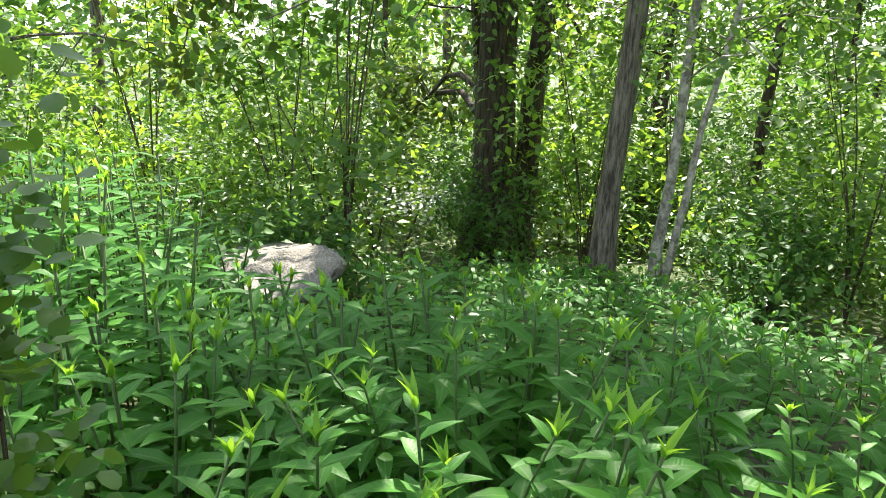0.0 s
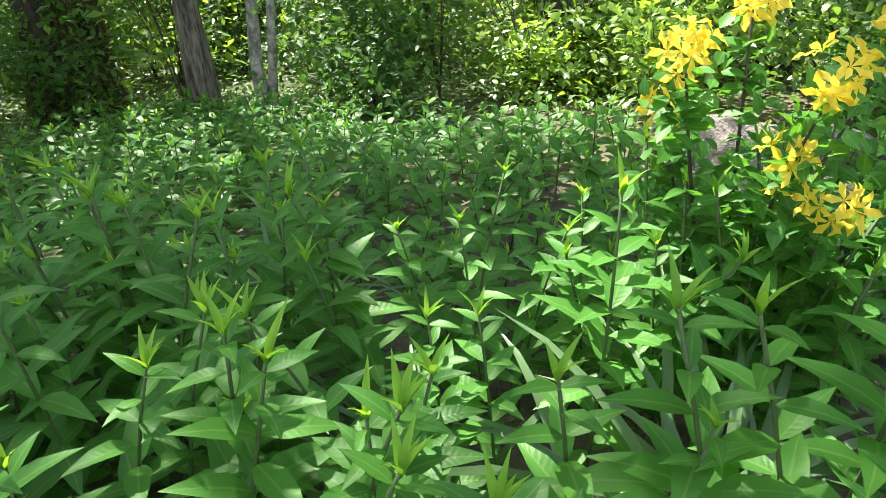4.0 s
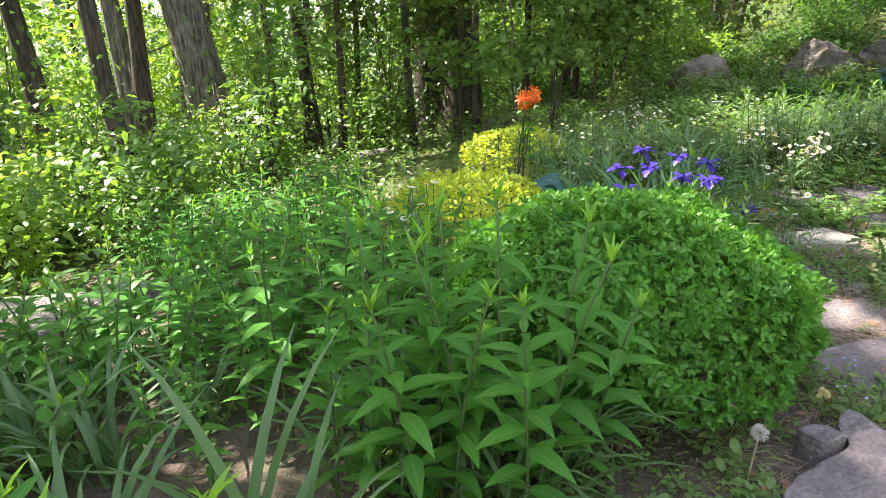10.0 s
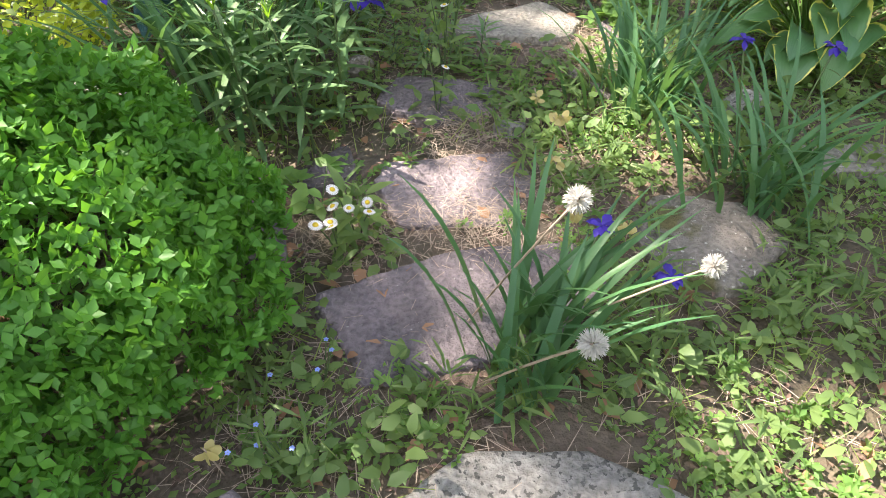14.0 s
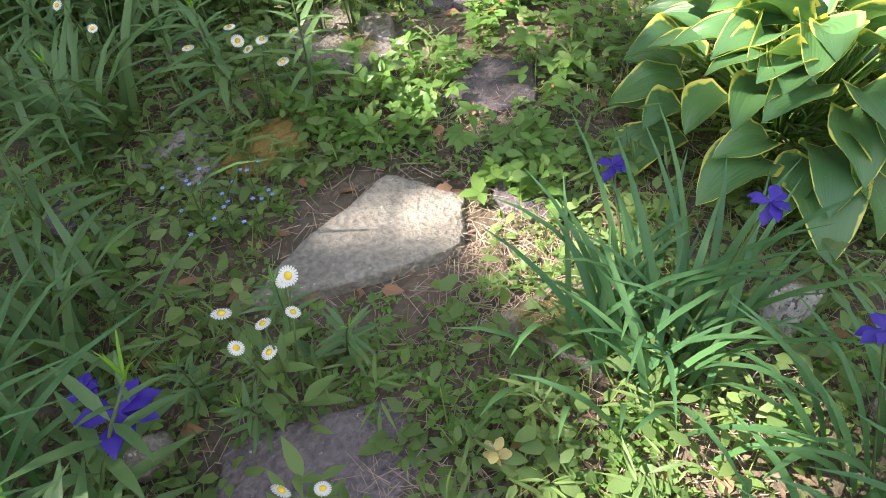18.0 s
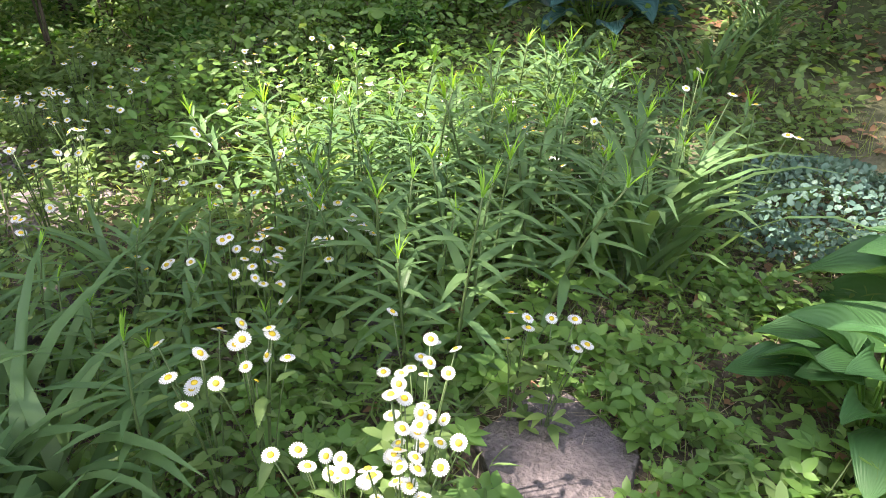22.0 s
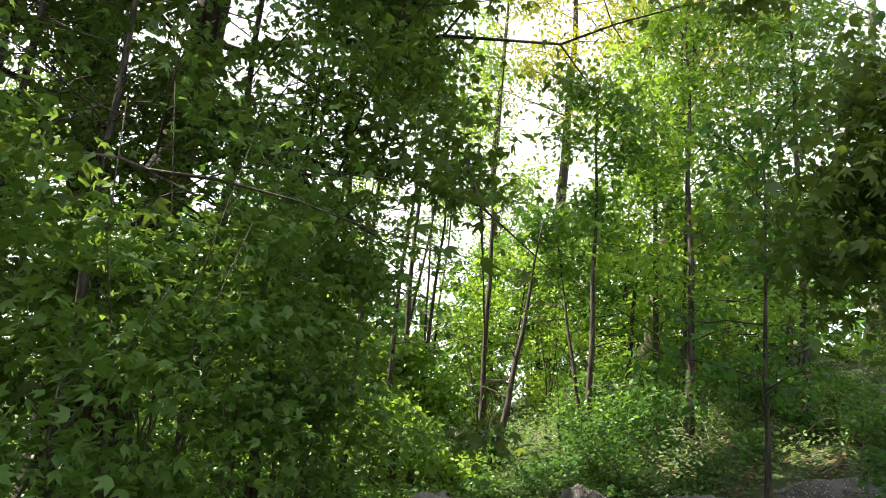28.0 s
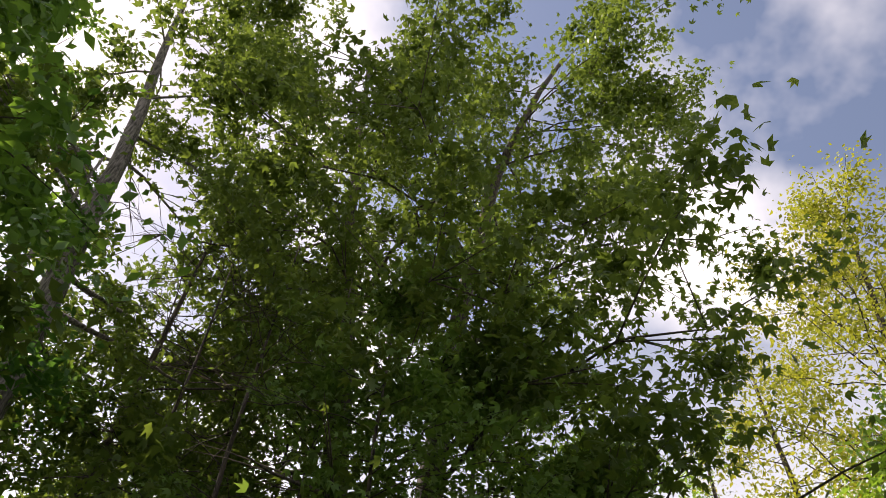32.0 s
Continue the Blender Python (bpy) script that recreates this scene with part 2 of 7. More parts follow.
def leaf_mat(name, dark, light, glow=0.35, rough=0.45, edge=None, vein=0.0, spread=0.5, gloss=0.3, rib=0.0):
    """A thin leaf: colour varies from leaf to leaf, and light comes through it."""
    m, n, l, bsdf = material(name)
    dark, light = [(r + 0.003, g * 0.97, b + 0.014) for r, g, b in (dark, light)]
    info, geom = n.new("ShaderNodeObjectInfo"), n.new("ShaderNodeNewGeometry")
    add = n.new("ShaderNodeMath")
    add.operation = "ADD"
    l.new(info.outputs["Random"], add.inputs[0])
    l.new(geom.outputs["Random Per Island"], add.inputs[1])
    fr = n.new("ShaderNodeMath")
    fr.operation = "FRACT"
    l.new(add.outputs[0], fr.inputs[0])
    tex = n.new("ShaderNodeTexNoise")
    tex.inputs["Scale"].default_value, tex.inputs["Detail"].default_value = 2.0, 4.0
    l.new(geom.outputs["Position"], tex.inputs["Vector"])
    blend = n.new("ShaderNodeMix")
    blend.inputs[0].default_value = spread
    l.new(tex.outputs["Fac"], blend.inputs[2])
    l.new(fr.outputs[0], blend.inputs[3])
    mix = n.new("ShaderNodeMix")
    mix.data_type = "RGBA"
    mix.inputs["A"].default_value, mix.inputs["B"].default_value = (*dark, 1), (*light, 1)
    l.new(blend.outputs[0], mix.inputs["Factor"])
    out = mix.outputs["Result"]
    if edge or vein or rib:
        uv = n.new("ShaderNodeUVMap")
        sep = n.new("ShaderNodeSeparateXYZ")
        l.new(uv.outputs[0], sep.inputs[0])
        off = n.new("ShaderNodeMath")
        off.operation = "SUBTRACT"
        l.new(sep.outputs[1], off.inputs[0])
        off.inputs[1].default_value = 0.5
        mag = n.new("ShaderNodeMath")
        mag.operation = "ABSOLUTE"
        l.new(off.outputs[0], mag.inputs[0])
    if edge:
        wob = n.new("ShaderNodeTexNoise")
        wob.inputs["Scale"].default_value, wob.inputs["Detail"].default_value = 20.0, 3.0
        l.new(geom.outputs["Position"], wob.inputs["Vector"])
        mad = n.new("ShaderNodeMath")
        mad.operation = "MULTIPLY_ADD"
        l.new(wob.outputs["Fac"], mad.inputs[0])
        mad.inputs[1].default_value = 0.22
        l.new(mag.outputs[0], mad.inputs[2])
        rp = n.new("ShaderNodeValToRGB")
        rp.color_ramp.elements[0].position, rp.color_ramp.elements[1].position = 0.555, 0.585
        l.new(mad.outputs[0], rp.inputs[0])
        em = n.new("ShaderNodeMix")
        em.data_type = "RGBA"
        em.inputs["B"].default_value = (*edge, 1)
        l.new(rp.outputs["Color"], em.inputs["Factor"])
        l.new(out, em.inputs["A"])
        out = em.outputs["Result"]
    if rib:
        rr = n.new("ShaderNodeMapRange")
        rr.inputs["From Min"].default_value, rr.inputs["From Max"].default_value = 0.035, 0.06
        rr.inputs["To Min"].default_value, rr.inputs["To Max"].default_value = rib, 0.0
        l.new(mag.outputs[0], rr.inputs["Value"])
        rm = n.new("ShaderNodeMix")
        rm.data_type = "RGBA"
        rm.inputs["B"].default_value = (0.3, 0.42, 0.16, 1)
        l.new(rr.outputs["Result"], rm.inputs["Factor"])
        l.new(out, rm.inputs["A"])
        out = rm.outputs["Result"]
        # side veins run forward from the midrib
        sl = n.new("ShaderNodeMath")
        sl.operation = "MULTIPLY_ADD"
        l.new(mag.outputs[0], sl.inputs[0])
        sl.inputs[1].default_value = -0.22
        l.new(sep.outputs[0], sl.inputs[2])
        wv = n.new("ShaderNodeMath")
        wv.operation = "MULTIPLY"
        l.new(sl.outputs[0], wv.inputs[0])
        wv.inputs[1].default_value = 70.0
        sn = n.new("ShaderNodeMath")
        sn.operation = "SINE"
        l.new(wv.outputs[0], sn.inputs[0])
        bp = n.new("ShaderNodeBump")
        bp.inputs["Strength"].default_value, bp.inputs["Distance"].default_value = 0.1, 0.002
        l.new(sn.outputs[0], bp.inputs["Height"])
        l.new(bp.outputs[0], bsdf.inputs["Normal"])
    if vein:
        wv = n.new("ShaderNodeMath")
        wv.operation = "MULTIPLY"
        l.new(mag.outputs[0], wv.inputs[0])
        wv.inputs[1].default_value = 75.0
        sn = n.new("ShaderNodeMath")
        sn.operation = "SINE"
        l.new(wv.outputs[0], sn.inputs[0])
        bp = n.new("ShaderNodeBump")
        bp.inputs["Strength"].default_value, bp.inputs["Distance"].default_value = vein, 0.004
        l.new(sn.outputs[0], bp.inputs["Height"])
        l.new(bp.outputs[0], bsdf.inputs["Normal"])
    l.new(out, bsdf.inputs["Base Color"])
    bsdf.inputs["Roughness"].default_value = rough
    bsdf.inputs["Specular IOR Level"].default_value = gloss
    tr = n.new("ShaderNodeBsdfTranslucent")
    hue = n.new("ShaderNodeMix")
    hue.data_type, hue.blend_type = "RGBA", "MULTIPLY"
    hue.inputs["Factor"].default_value = 1.0
    hue.inputs["B"].default_value = (2.2, 1.95, 1.0, 1)
    l.new(out, hue.inputs["A"])
    l.new(hue.outputs["Result"], tr.inputs["Color"])
    ms = n.new("ShaderNodeMixShader")
    ms.inputs[0].default_value = glow
    l.new(bsdf.outputs[0], ms.inputs[1])
    l.new(tr.outputs[0], ms.inputs[2])
    l.new(ms.outputs[0], n["Material Output"].inputs["Surface"])
    return m


def rock_mat(name, a, b, spot=None, spot_at=0.62, scale=3.0, moss=0.0, rough=0.85, fine=60.0):
    """Stone with broad tone, grain, lichen spots and moss in its hollows."""
    m, n, l, bsdf = material(name)
    geom = n.new("ShaderNodeNewGeometry")
    big = n.new("ShaderNodeTexNoise")
    big.inputs["Scale"].default_value, big.inputs["Detail"].default_value, big.inputs["Roughness"].default_value = scale, 8.0, 0.65
    l.new(geom.outputs["Position"], big.inputs["Vector"])
    rp = n.new("ShaderNodeValToRGB")
    rp.color_ramp.elements[0].position, rp.color_ramp.elements[1].position = 0.32, 0.7
    rp.color_ramp.elements[0].color, rp.color_ramp.elements[1].color = (*a, 1), (*b, 1)
    l.new(big.outputs["Fac"], rp.inputs[0])
    out = rp.outputs["Color"]
    grain = n.new("ShaderNodeTexNoise")
    grain.inputs["Scale"].default_value, grain.inputs["Detail"].default_value = fine, 5.0
    l.new(geom.outputs["Position"], grain.inputs["Vector"])
    gm = n.new("ShaderNodeMix")
    gm.data_type, gm.blend_type = "RGBA", "OVERLAY"
    gm.inputs["Factor"].default_value = 0.7
    l.new(out, gm.inputs["A"])
    l.new(grain.outputs["Fac"], gm.inputs["B"])
    out = gm.outputs["Result"]
    if spot:
        vor = n.new("ShaderNodeTexNoise")
        vor.inputs["Scale"].default_value, vor.inputs["Detail"].default_value = 55.0, 5.0
        l.new(geom.outputs["Position"], vor.inputs["Vector"])
        sr = n.new("ShaderNodeValToRGB")
        sr.color_ramp.elements[0].position, sr.color_ramp.elements[1].position = spot_at, spot_at + 0.04
        l.new(vor.outputs["Fac"], sr.inputs[0])
        sm = n.new("ShaderNodeMix")
        sm.data_type = "RGBA"
        sm.inputs["B"].default_value = (*spot, 1)
        l.new(sr.outputs["Color"], sm.inputs["Factor"])
        l.new(out, sm.inputs["A"])
        out = sm.outputs["Result"]
    if moss:
        mo = n.new("ShaderNodeTexNoise")
        mo.inputs["Scale"].default_value, mo.inputs["Detail"].default_value = 5.0, 7.0
        l.new(geom.outputs["Position"], mo.inputs["Vector"])
        mr = n.new("ShaderNodeValToRGB")
        mr.color_ramp.elements[0].position, mr.color_ramp.elements[1].position = 0.68 - moss, 0.74 - moss
        l.new(mo.outputs["Fac"], mr.inputs[0])
        mm = n.new("ShaderNodeMix")
        mm.data_type = "RGBA"
        mm.inputs["B"].default_value = (0.1, 0.09, 0.035, 1)
        l.new(mr.outputs["Color"], mm.inputs["Factor"])
        l.new(out, mm.inputs["A"])
        out = mm.outputs["Result"]
    l.new(out, bsdf.inputs["Base Color"])
    bsdf.inputs["Roughness"].default_value = rough
    bp = n.new("ShaderNodeBump")
    bp.inputs["Strength"].default_value, bp.inputs["Distance"].default_value = 0.9, 0.018
    add = n.new("ShaderNodeMath")
    add.operation = "ADD"
    l.new(big.outputs["Fac"], add.inputs[0])
    l.new(grain.outputs["Fac"], add.inputs[1])
    l.new(add.outputs[0], bp.inputs["Height"])
    l.new(bp.outputs[0], bsdf.inputs["Normal"])
    return m


def bark_mat(name, a, b, stretch=6.0, scale=9.0, rough=0.9, deep=0.03):
    m, n, l, bsdf = material(name)
    geom = n.new("ShaderNodeNewGeometry")
    mp = n.new("ShaderNodeMapping")
    mp.inputs["Scale"].default_value = (1, 1, 1 / stretch)
    l.new(geom.outputs["Position"], mp.inputs["Vector"])
    t = n.new("ShaderNodeTexNoise")
    t.inputs["Scale"].default_value, t.inputs["Detail"].default_value, t.inputs["Roughness"].default_value = scale, 6.0, 0.7
    l.new(mp.outputs[0], t.inputs["Vector"])
    rp = n.new("ShaderNodeValToRGB")
    rp.color_ramp.elements[0].position, rp.color_ramp.elements[1].position = 0.4, 0.62
    rp.color_ramp.elements[0].color, rp.color_ramp.elements[1].color = (*a, 1), (*b, 1)
    l.new(t.outputs["Fac"], rp.inputs[0])
    l.new(rp.outputs["Color"], bsdf.inputs["Base Color"])
    bsdf.inputs["Roughness"].default_value = rough
    bp = n.new("ShaderNodeBump")
    bp.inputs["Strength"].default_value, bp.inputs["Distance"].default_value = 0.9, deep
    l.new(t.outputs["Fac"], bp.inputs["Height"])
    l.new(bp.outputs[0], bsdf.inputs["Normal"])
    return m


def plain_mat(name, a, b, rough=0.6, scale=30.0, glow=0.0):
    m, n, l, bsdf = material(name)
    geom = n.new("ShaderNodeNewGeometry")
    t = n.new("ShaderNodeTexNoise")
    t.inputs["Scale"].default_value, t.inputs["Detail"].default_value = scale, 4.0
    l.new(geom.outputs["Position"], t.inputs["Vector"])
    mix = n.new("ShaderNodeMix")
    mix.data_type = "RGBA"
    mix.inputs["A"].default_value, mix.inputs["B"].default_value = (*a, 1), (*b, 1)
    l.new(t.outputs["Fac"], mix.inputs["Factor"])
    l.new(mix.outputs["Result"], bsdf.inputs["Base Color"])
    bsdf.inputs["Roughness"].default_value = rough
    if glow:
        tr = n.new("ShaderNodeBsdfTranslucent")
        l.new(mix.outputs["Result"], tr.inputs["Color"])
        ms = n.new("ShaderNodeMixShader")
        ms.inputs[0].default_value = glow
        l.new(bsdf.outputs[0], ms.inputs[1])
        l.new(tr.outputs[0], ms.inputs[2])
        l.new(ms.outputs[0], n["Material Output"].inputs["Surface"])
    return m


M_MILK = leaf_mat("milkweed_leaf", (0.042, 0.165, 0.016), (0.095, 0.285, 0.026), 0.38, 0.45, rib=0.2, gloss=0.25)
M_SHOOT = leaf_mat("young_leaf", (0.13, 0.32, 0.025), (0.24, 0.44, 0.04), 0.42, 0.45)
M_STEM = plain_mat("green_stem", (0.05, 0.10, 0.03), (0.10, 0.14, 0.05), 0.6)
M_DSTEM = plain_mat("dark_stem", (0.04, 0.05, 0.03), (0.08, 0.07, 0.05), 0.7)
M_STRAP = leaf_mat("strap_leaf", (0.058, 0.135, 0.045), (0.14, 0.25, 0.085), 0.28, 0.4)
M_IRIS = leaf_mat("iris_blade", (0.04, 0.125, 0.045), (0.1, 0.23, 0.07), 0.24, 0.4)
M_HEDGE = leaf_mat("shrub_leaf", (0.04, 0.16, 0.012), (0.115, 0.31, 0.026), 0.3, 0.45)
M_GOLD = leaf_mat("golden_leaf", (0.26, 0.38, 0.03), (0.46, 0.55, 0.045), 0.3, 0.5)
M_BOX = leaf_mat("box_leaf", (0.08, 0.16, 0.02), (0.2, 0.26, 0.04), 0.2, 0.3)
M_HOSTA = leaf_mat("hosta_leaf", (0.045, 0.14, 0.05), (0.11, 0.25, 0.07), 0.24, 0.36, (0.6, 0.6, 0.15), 0.12, gloss=0.5)
M_GHOSTA = leaf_mat("green_hosta_leaf", (0.032, 0.11, 0.032), (0.075, 0.19, 0.045), 0.25, 0.42, None, 0.25)
M_BHOSTA = leaf_mat("blue_hosta_leaf", (0.03, 0.11, 0.10), (0.06, 0.16, 0.14), 0.12, 0.4, None, 0.5)
M_WEED = leaf_mat("weed_leaf", (0.068, 0.14, 0.036), (0.18, 0.28, 0.075), 0.35, 0.5)
M_CREEP = leaf_mat("creeper_leaf", (0.07, 0.175, 0.034), (0.175, 0.315, 0.065), 0.36, 0.42)
M_SEDUM = leaf_mat("blue_green_leaf", (0.06, 0.14, 0.10), (0.12, 0.2, 0.14), 0.15, 0.5)
M_GRASS = leaf_mat("grass_blade", (0.11, 0.2, 0.04), (0.25, 0.32, 0.09), 0.35, 0.5)
M_STRAW = plain_mat("dry_straw", (0.2, 0.14, 0.1), (0.52, 0.42, 0.33), 0.8)
M_DRYLEAF = plain_mat("dry_leaf", (0.2, 0.1, 0.05), (0.38, 0.22, 0.13), 0.75, 18, 0.15)
M_WOOD_LEAF = leaf_mat("wood_leaf", (0.05, 0.135, 0.016), (0.13, 0.26, 0.032), 0.42, 0.42, gloss=0.6)
# darker copy of the wood leaf, with the wood's shade put into its colour
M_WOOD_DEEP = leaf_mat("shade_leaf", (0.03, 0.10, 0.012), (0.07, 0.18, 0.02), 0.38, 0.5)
M_MAPLE = leaf_mat("maple_leaf", (0.045, 0.088, 0.012), (0.1, 0.16, 0.02), 0.5, 0.45)
# lighter copy of the maple leaf, with sunlight put into its colour
M_LIT_MAPLE = leaf_mat("lit_maple_leaf", (0.068, 0.15, 0.024), (0.14, 0.25, 0.042), 0.4, 0.45)
M_YELLOWTREE = leaf_mat("spring_leaf", (0.14, 0.2, 0.02), (0.29, 0.32, 0.03), 0.4, 0.5)
M_LIGHTLEAF = leaf_mat("light_leaf", (0.115, 0.24, 0.022), (0.22, 0.37, 0.045), 0.45, 0.42, gloss=0.6)
M_BARK = bark_mat("grey_brown_bark", (0.05, 0.043, 0.037), (0.26, 0.23, 0.205), 7.0, 26.0, 0.9, 0.025)
M_DARKBARK = bark_mat("dark_bark", (0.022, 0.018, 0.015), (0.11, 0.085, 0.068), 7.0, 24.0, 0.9, 0.025)
M_BIRCH = bark_mat("pale_lichen_bark", (0.16, 0.15, 0.14), (0.5, 0.48, 0.45), 1.2, 14, 0.85, 0.012)
M_TWIG = bark_mat("twig_bark", (0.05, 0.04, 0.03), (0.13, 0.1, 0.08), 4, 20)
M_BRUSH = bark_mat("dry_brush", (0.2, 0.17, 0.14), (0.42, 0.36, 0.3), 4, 20)
M_SLATE = rock_mat("violet_slate", (0.10, 0.085, 0.095), (0.24, 0.2, 0.21), (0.4, 0.38, 0.36), 0.68, 3.5)
M_SLATE_DARK = rock_mat("dark_slate", (0.07, 0.06, 0.065), (0.15, 0.125, 0.13), (0.24, 0.23, 0.22), 0.72, 3.5)
M_LICHEN = rock_mat("lichen_stone", (0.16, 0.15, 0.14), (0.3, 0.285, 0.26), (0.08, 0.078, 0.072), 0.57, 3.0, 0.06)
M_PALE = rock_mat("pale_stone", (0.17, 0.155, 0.135), (0.32, 0.295, 0.255), (0.45, 0.42, 0.38), 0.68, 3.4)
M_MOSSY = rock_mat("mossy_stone", (0.11, 0.095, 0.085), (0.27, 0.24, 0.21), (0.4, 0.38, 0.35), 0.64, 3.0, 0.1)
M_LEDGE = rock_mat("ledge_rock", (0.05, 0.045, 0.04), (0.22, 0.2, 0.18), (0.38, 0.36, 0.33), 0.6, 1.8, 0.1)
M_POST = plain_mat("black_post", (0.02, 0.02, 0.02), (0.04, 0.04, 0.04), 0.5)
M_WHITE = plain_mat("white_paint", (0.75, 0.75, 0.73), (0.85, 0.85, 0.83), 0.5)
M_MOSS = plain_mat("orange_moss", (0.09, 0.07, 0.02), (0.3, 0.2, 0.06), 0.95, 140.0)
M_SKYBLUE = plain_mat("pale_blue_petal", (0.2, 0.3, 0.75), (0.35, 0.45, 0.85), 0.5, 20, 0.3)
M_MULCH = plain_mat("bark_mulch", (0.03, 0.018, 0.013), (0.26, 0.17, 0.13), 0.85, 55.0)
M_PETAL = plain_mat("white_petal", (0.78, 0.76, 0.8), (0.86, 0.86, 0.86), 0.6, 30, 0.3)
M_EYE = plain_mat("yellow_centre", (0.6, 0.4, 0.02), (0.75, 0.55, 0.05), 0.7)
M_AZALEA = plain_mat("yellow_petal", (0.92, 0.68, 0.03), (0.97, 0.82, 0.14), 0.5, 30, 0.5)
M_ORANGE = plain_mat("orange_petal", (0.85, 0.16, 0.02), (0.95, 0.28, 0.05), 0.5, 14, 0.4)
M_BLUE = plain_mat("violet_blue_petal", (0.02, 0.01, 0.2), (0.07, 0.03, 0.42), 0.5, 20, 0.2)
M_POD = plain_mat("papery_pod", (0.45, 0.38, 0.14), (0.62, 0.55, 0.25), 0.7, 40, 0.35)
M_FLUFF = plain_mat("seed_fluff", (0.6, 0.58, 0.54), (0.75, 0.73, 0.7), 0.9, 60, 0.4)


def ground_mat():
    """Dark soil with leaf litter, straw mulch and thin moss."""
    m, n, l, bsdf = material("garden_soil")
    geom = n.new("ShaderNodeNewGeometry")
    cols = [((0.04, 0.03, 0.025), (0.15, 0.112, 0.09), 9.0), ((0.22, 0.155, 0.125), (0.05, 0.07, 0.02), 1.6)]
    outs = []
    for a, b, sc in cols:
        t = n.new("ShaderNodeTexNoise")
        t.inputs["Scale"].default_value, t.inputs["Detail"].default_value, t.inputs["Roughness"].default_value = sc, 9.0, 0.7
        l.new(geom.outputs["Position"], t.inputs["Vector"])
        mix = n.new("ShaderNodeMix")
        mix.data_type = "RGBA"
        mix.inputs["A"].default_value, mix.inputs["B"].default_value = (*a, 1), (*b, 1)
        rp = n.new("ShaderNodeValToRGB")
        rp.color_ramp.elements[0].position, rp.color_ramp.elements[1].position = 0.35, 0.65
        l.new(t.outputs["Fac"], rp.inputs[0])
        l.new(rp.outputs["Color"], mix.inputs["Factor"])
        outs.append((mix.outputs["Result"], t.outputs["Fac"]))
    mm = n.new("ShaderNodeMix")
    mm.data_type = "RGBA"
    mm.inputs["Factor"].default_value = 0.4
    l.new(outs[0][0], mm.inputs["A"])
    l.new(outs[1][0], mm.inputs["B"])
    # moss and low green growth take over away from the tended beds
    away = n.new("ShaderNodeVectorMath")
    away.operation = "DISTANCE"
    away.inputs[1].default_value = (3.0, 3.0, 0.0)
    l.new(geom.outputs["Position"], away.inputs[0])
    span = n.new("ShaderNodeMapRange")
    span.inputs["From Min"].default_value, span.inputs["From Max"].default_value, span.inputs["To Max"].default_value = 3.5, 8.0, 0.75
    l.new(away.outputs["Value"], span.inputs["Value"])
    moss = n.new("ShaderNodeMix")
    moss.data_type = "RGBA"
    moss.inputs["B"].default_value = (0.045, 0.085, 0.015, 1)
    l.new(span.outputs["Result"], moss.inputs["Factor"])
    l.new(mm.outputs["Result"], moss.inputs["A"])
    l.new(moss.outputs["Result"], bsdf.inputs["Base Color"])
    bsdf.inputs["Roughness"].default_value = 0.95
    f = n.new("ShaderNodeTexNoise")
    f.inputs["Scale"].default_value, f.inputs["Detail"].default_value = 45.0, 6.0
    l.new(geom.outputs["Position"], f.inputs["Vector"])
    bp = n.new("ShaderNodeBump")
    bp.inputs["Strength"].default_value, bp.inputs["Distance"].default_value = 0.9, 0.02
    l.new(f.outputs["Fac"], bp.inputs["Height"])
    l.new(bp.outputs[0], bsdf.inputs["Normal"])
    return m


M_SOIL = ground_mat()


# ---- ground ----
def ground():
    near = np.arange(-6, 14.01, 0.14)
    far = np.array([0.4, 1, 2, 3.5, 6, 9, 13, 19, 28, 45, 80, 160, 400])
    xs = np.concatenate([-6 - far[::-1], near, 14 + far])
    ys = np.concatenate([-4 - far[::-1], np.arange(-4, 18.01, 0.14), 18 + far])
    gx, gy = np.meshgrid(xs, ys)
    gz = height(gx, gy)
    v = np.stack([gx, gy, gz], -1).reshape(-1, 3)
    w, h = len(xs), len(ys)
    i, j = np.meshgrid(np.arange(h - 1), np.arange(w - 1), indexing="ij")
    a = i * w + j
    f = np.stack([a, a + 1, a + w + 1, a + w], -1).reshape(-1, 4)
    ob = new("ground", mesh_of("ground", v, f, mats=[M_SOIL]))
    return tagged(ob, "dark garden soil with leaf litter, sloping to a wood", "ground", kind="structure")


ground()


def hz(x, y):
    return float(height(x, y))


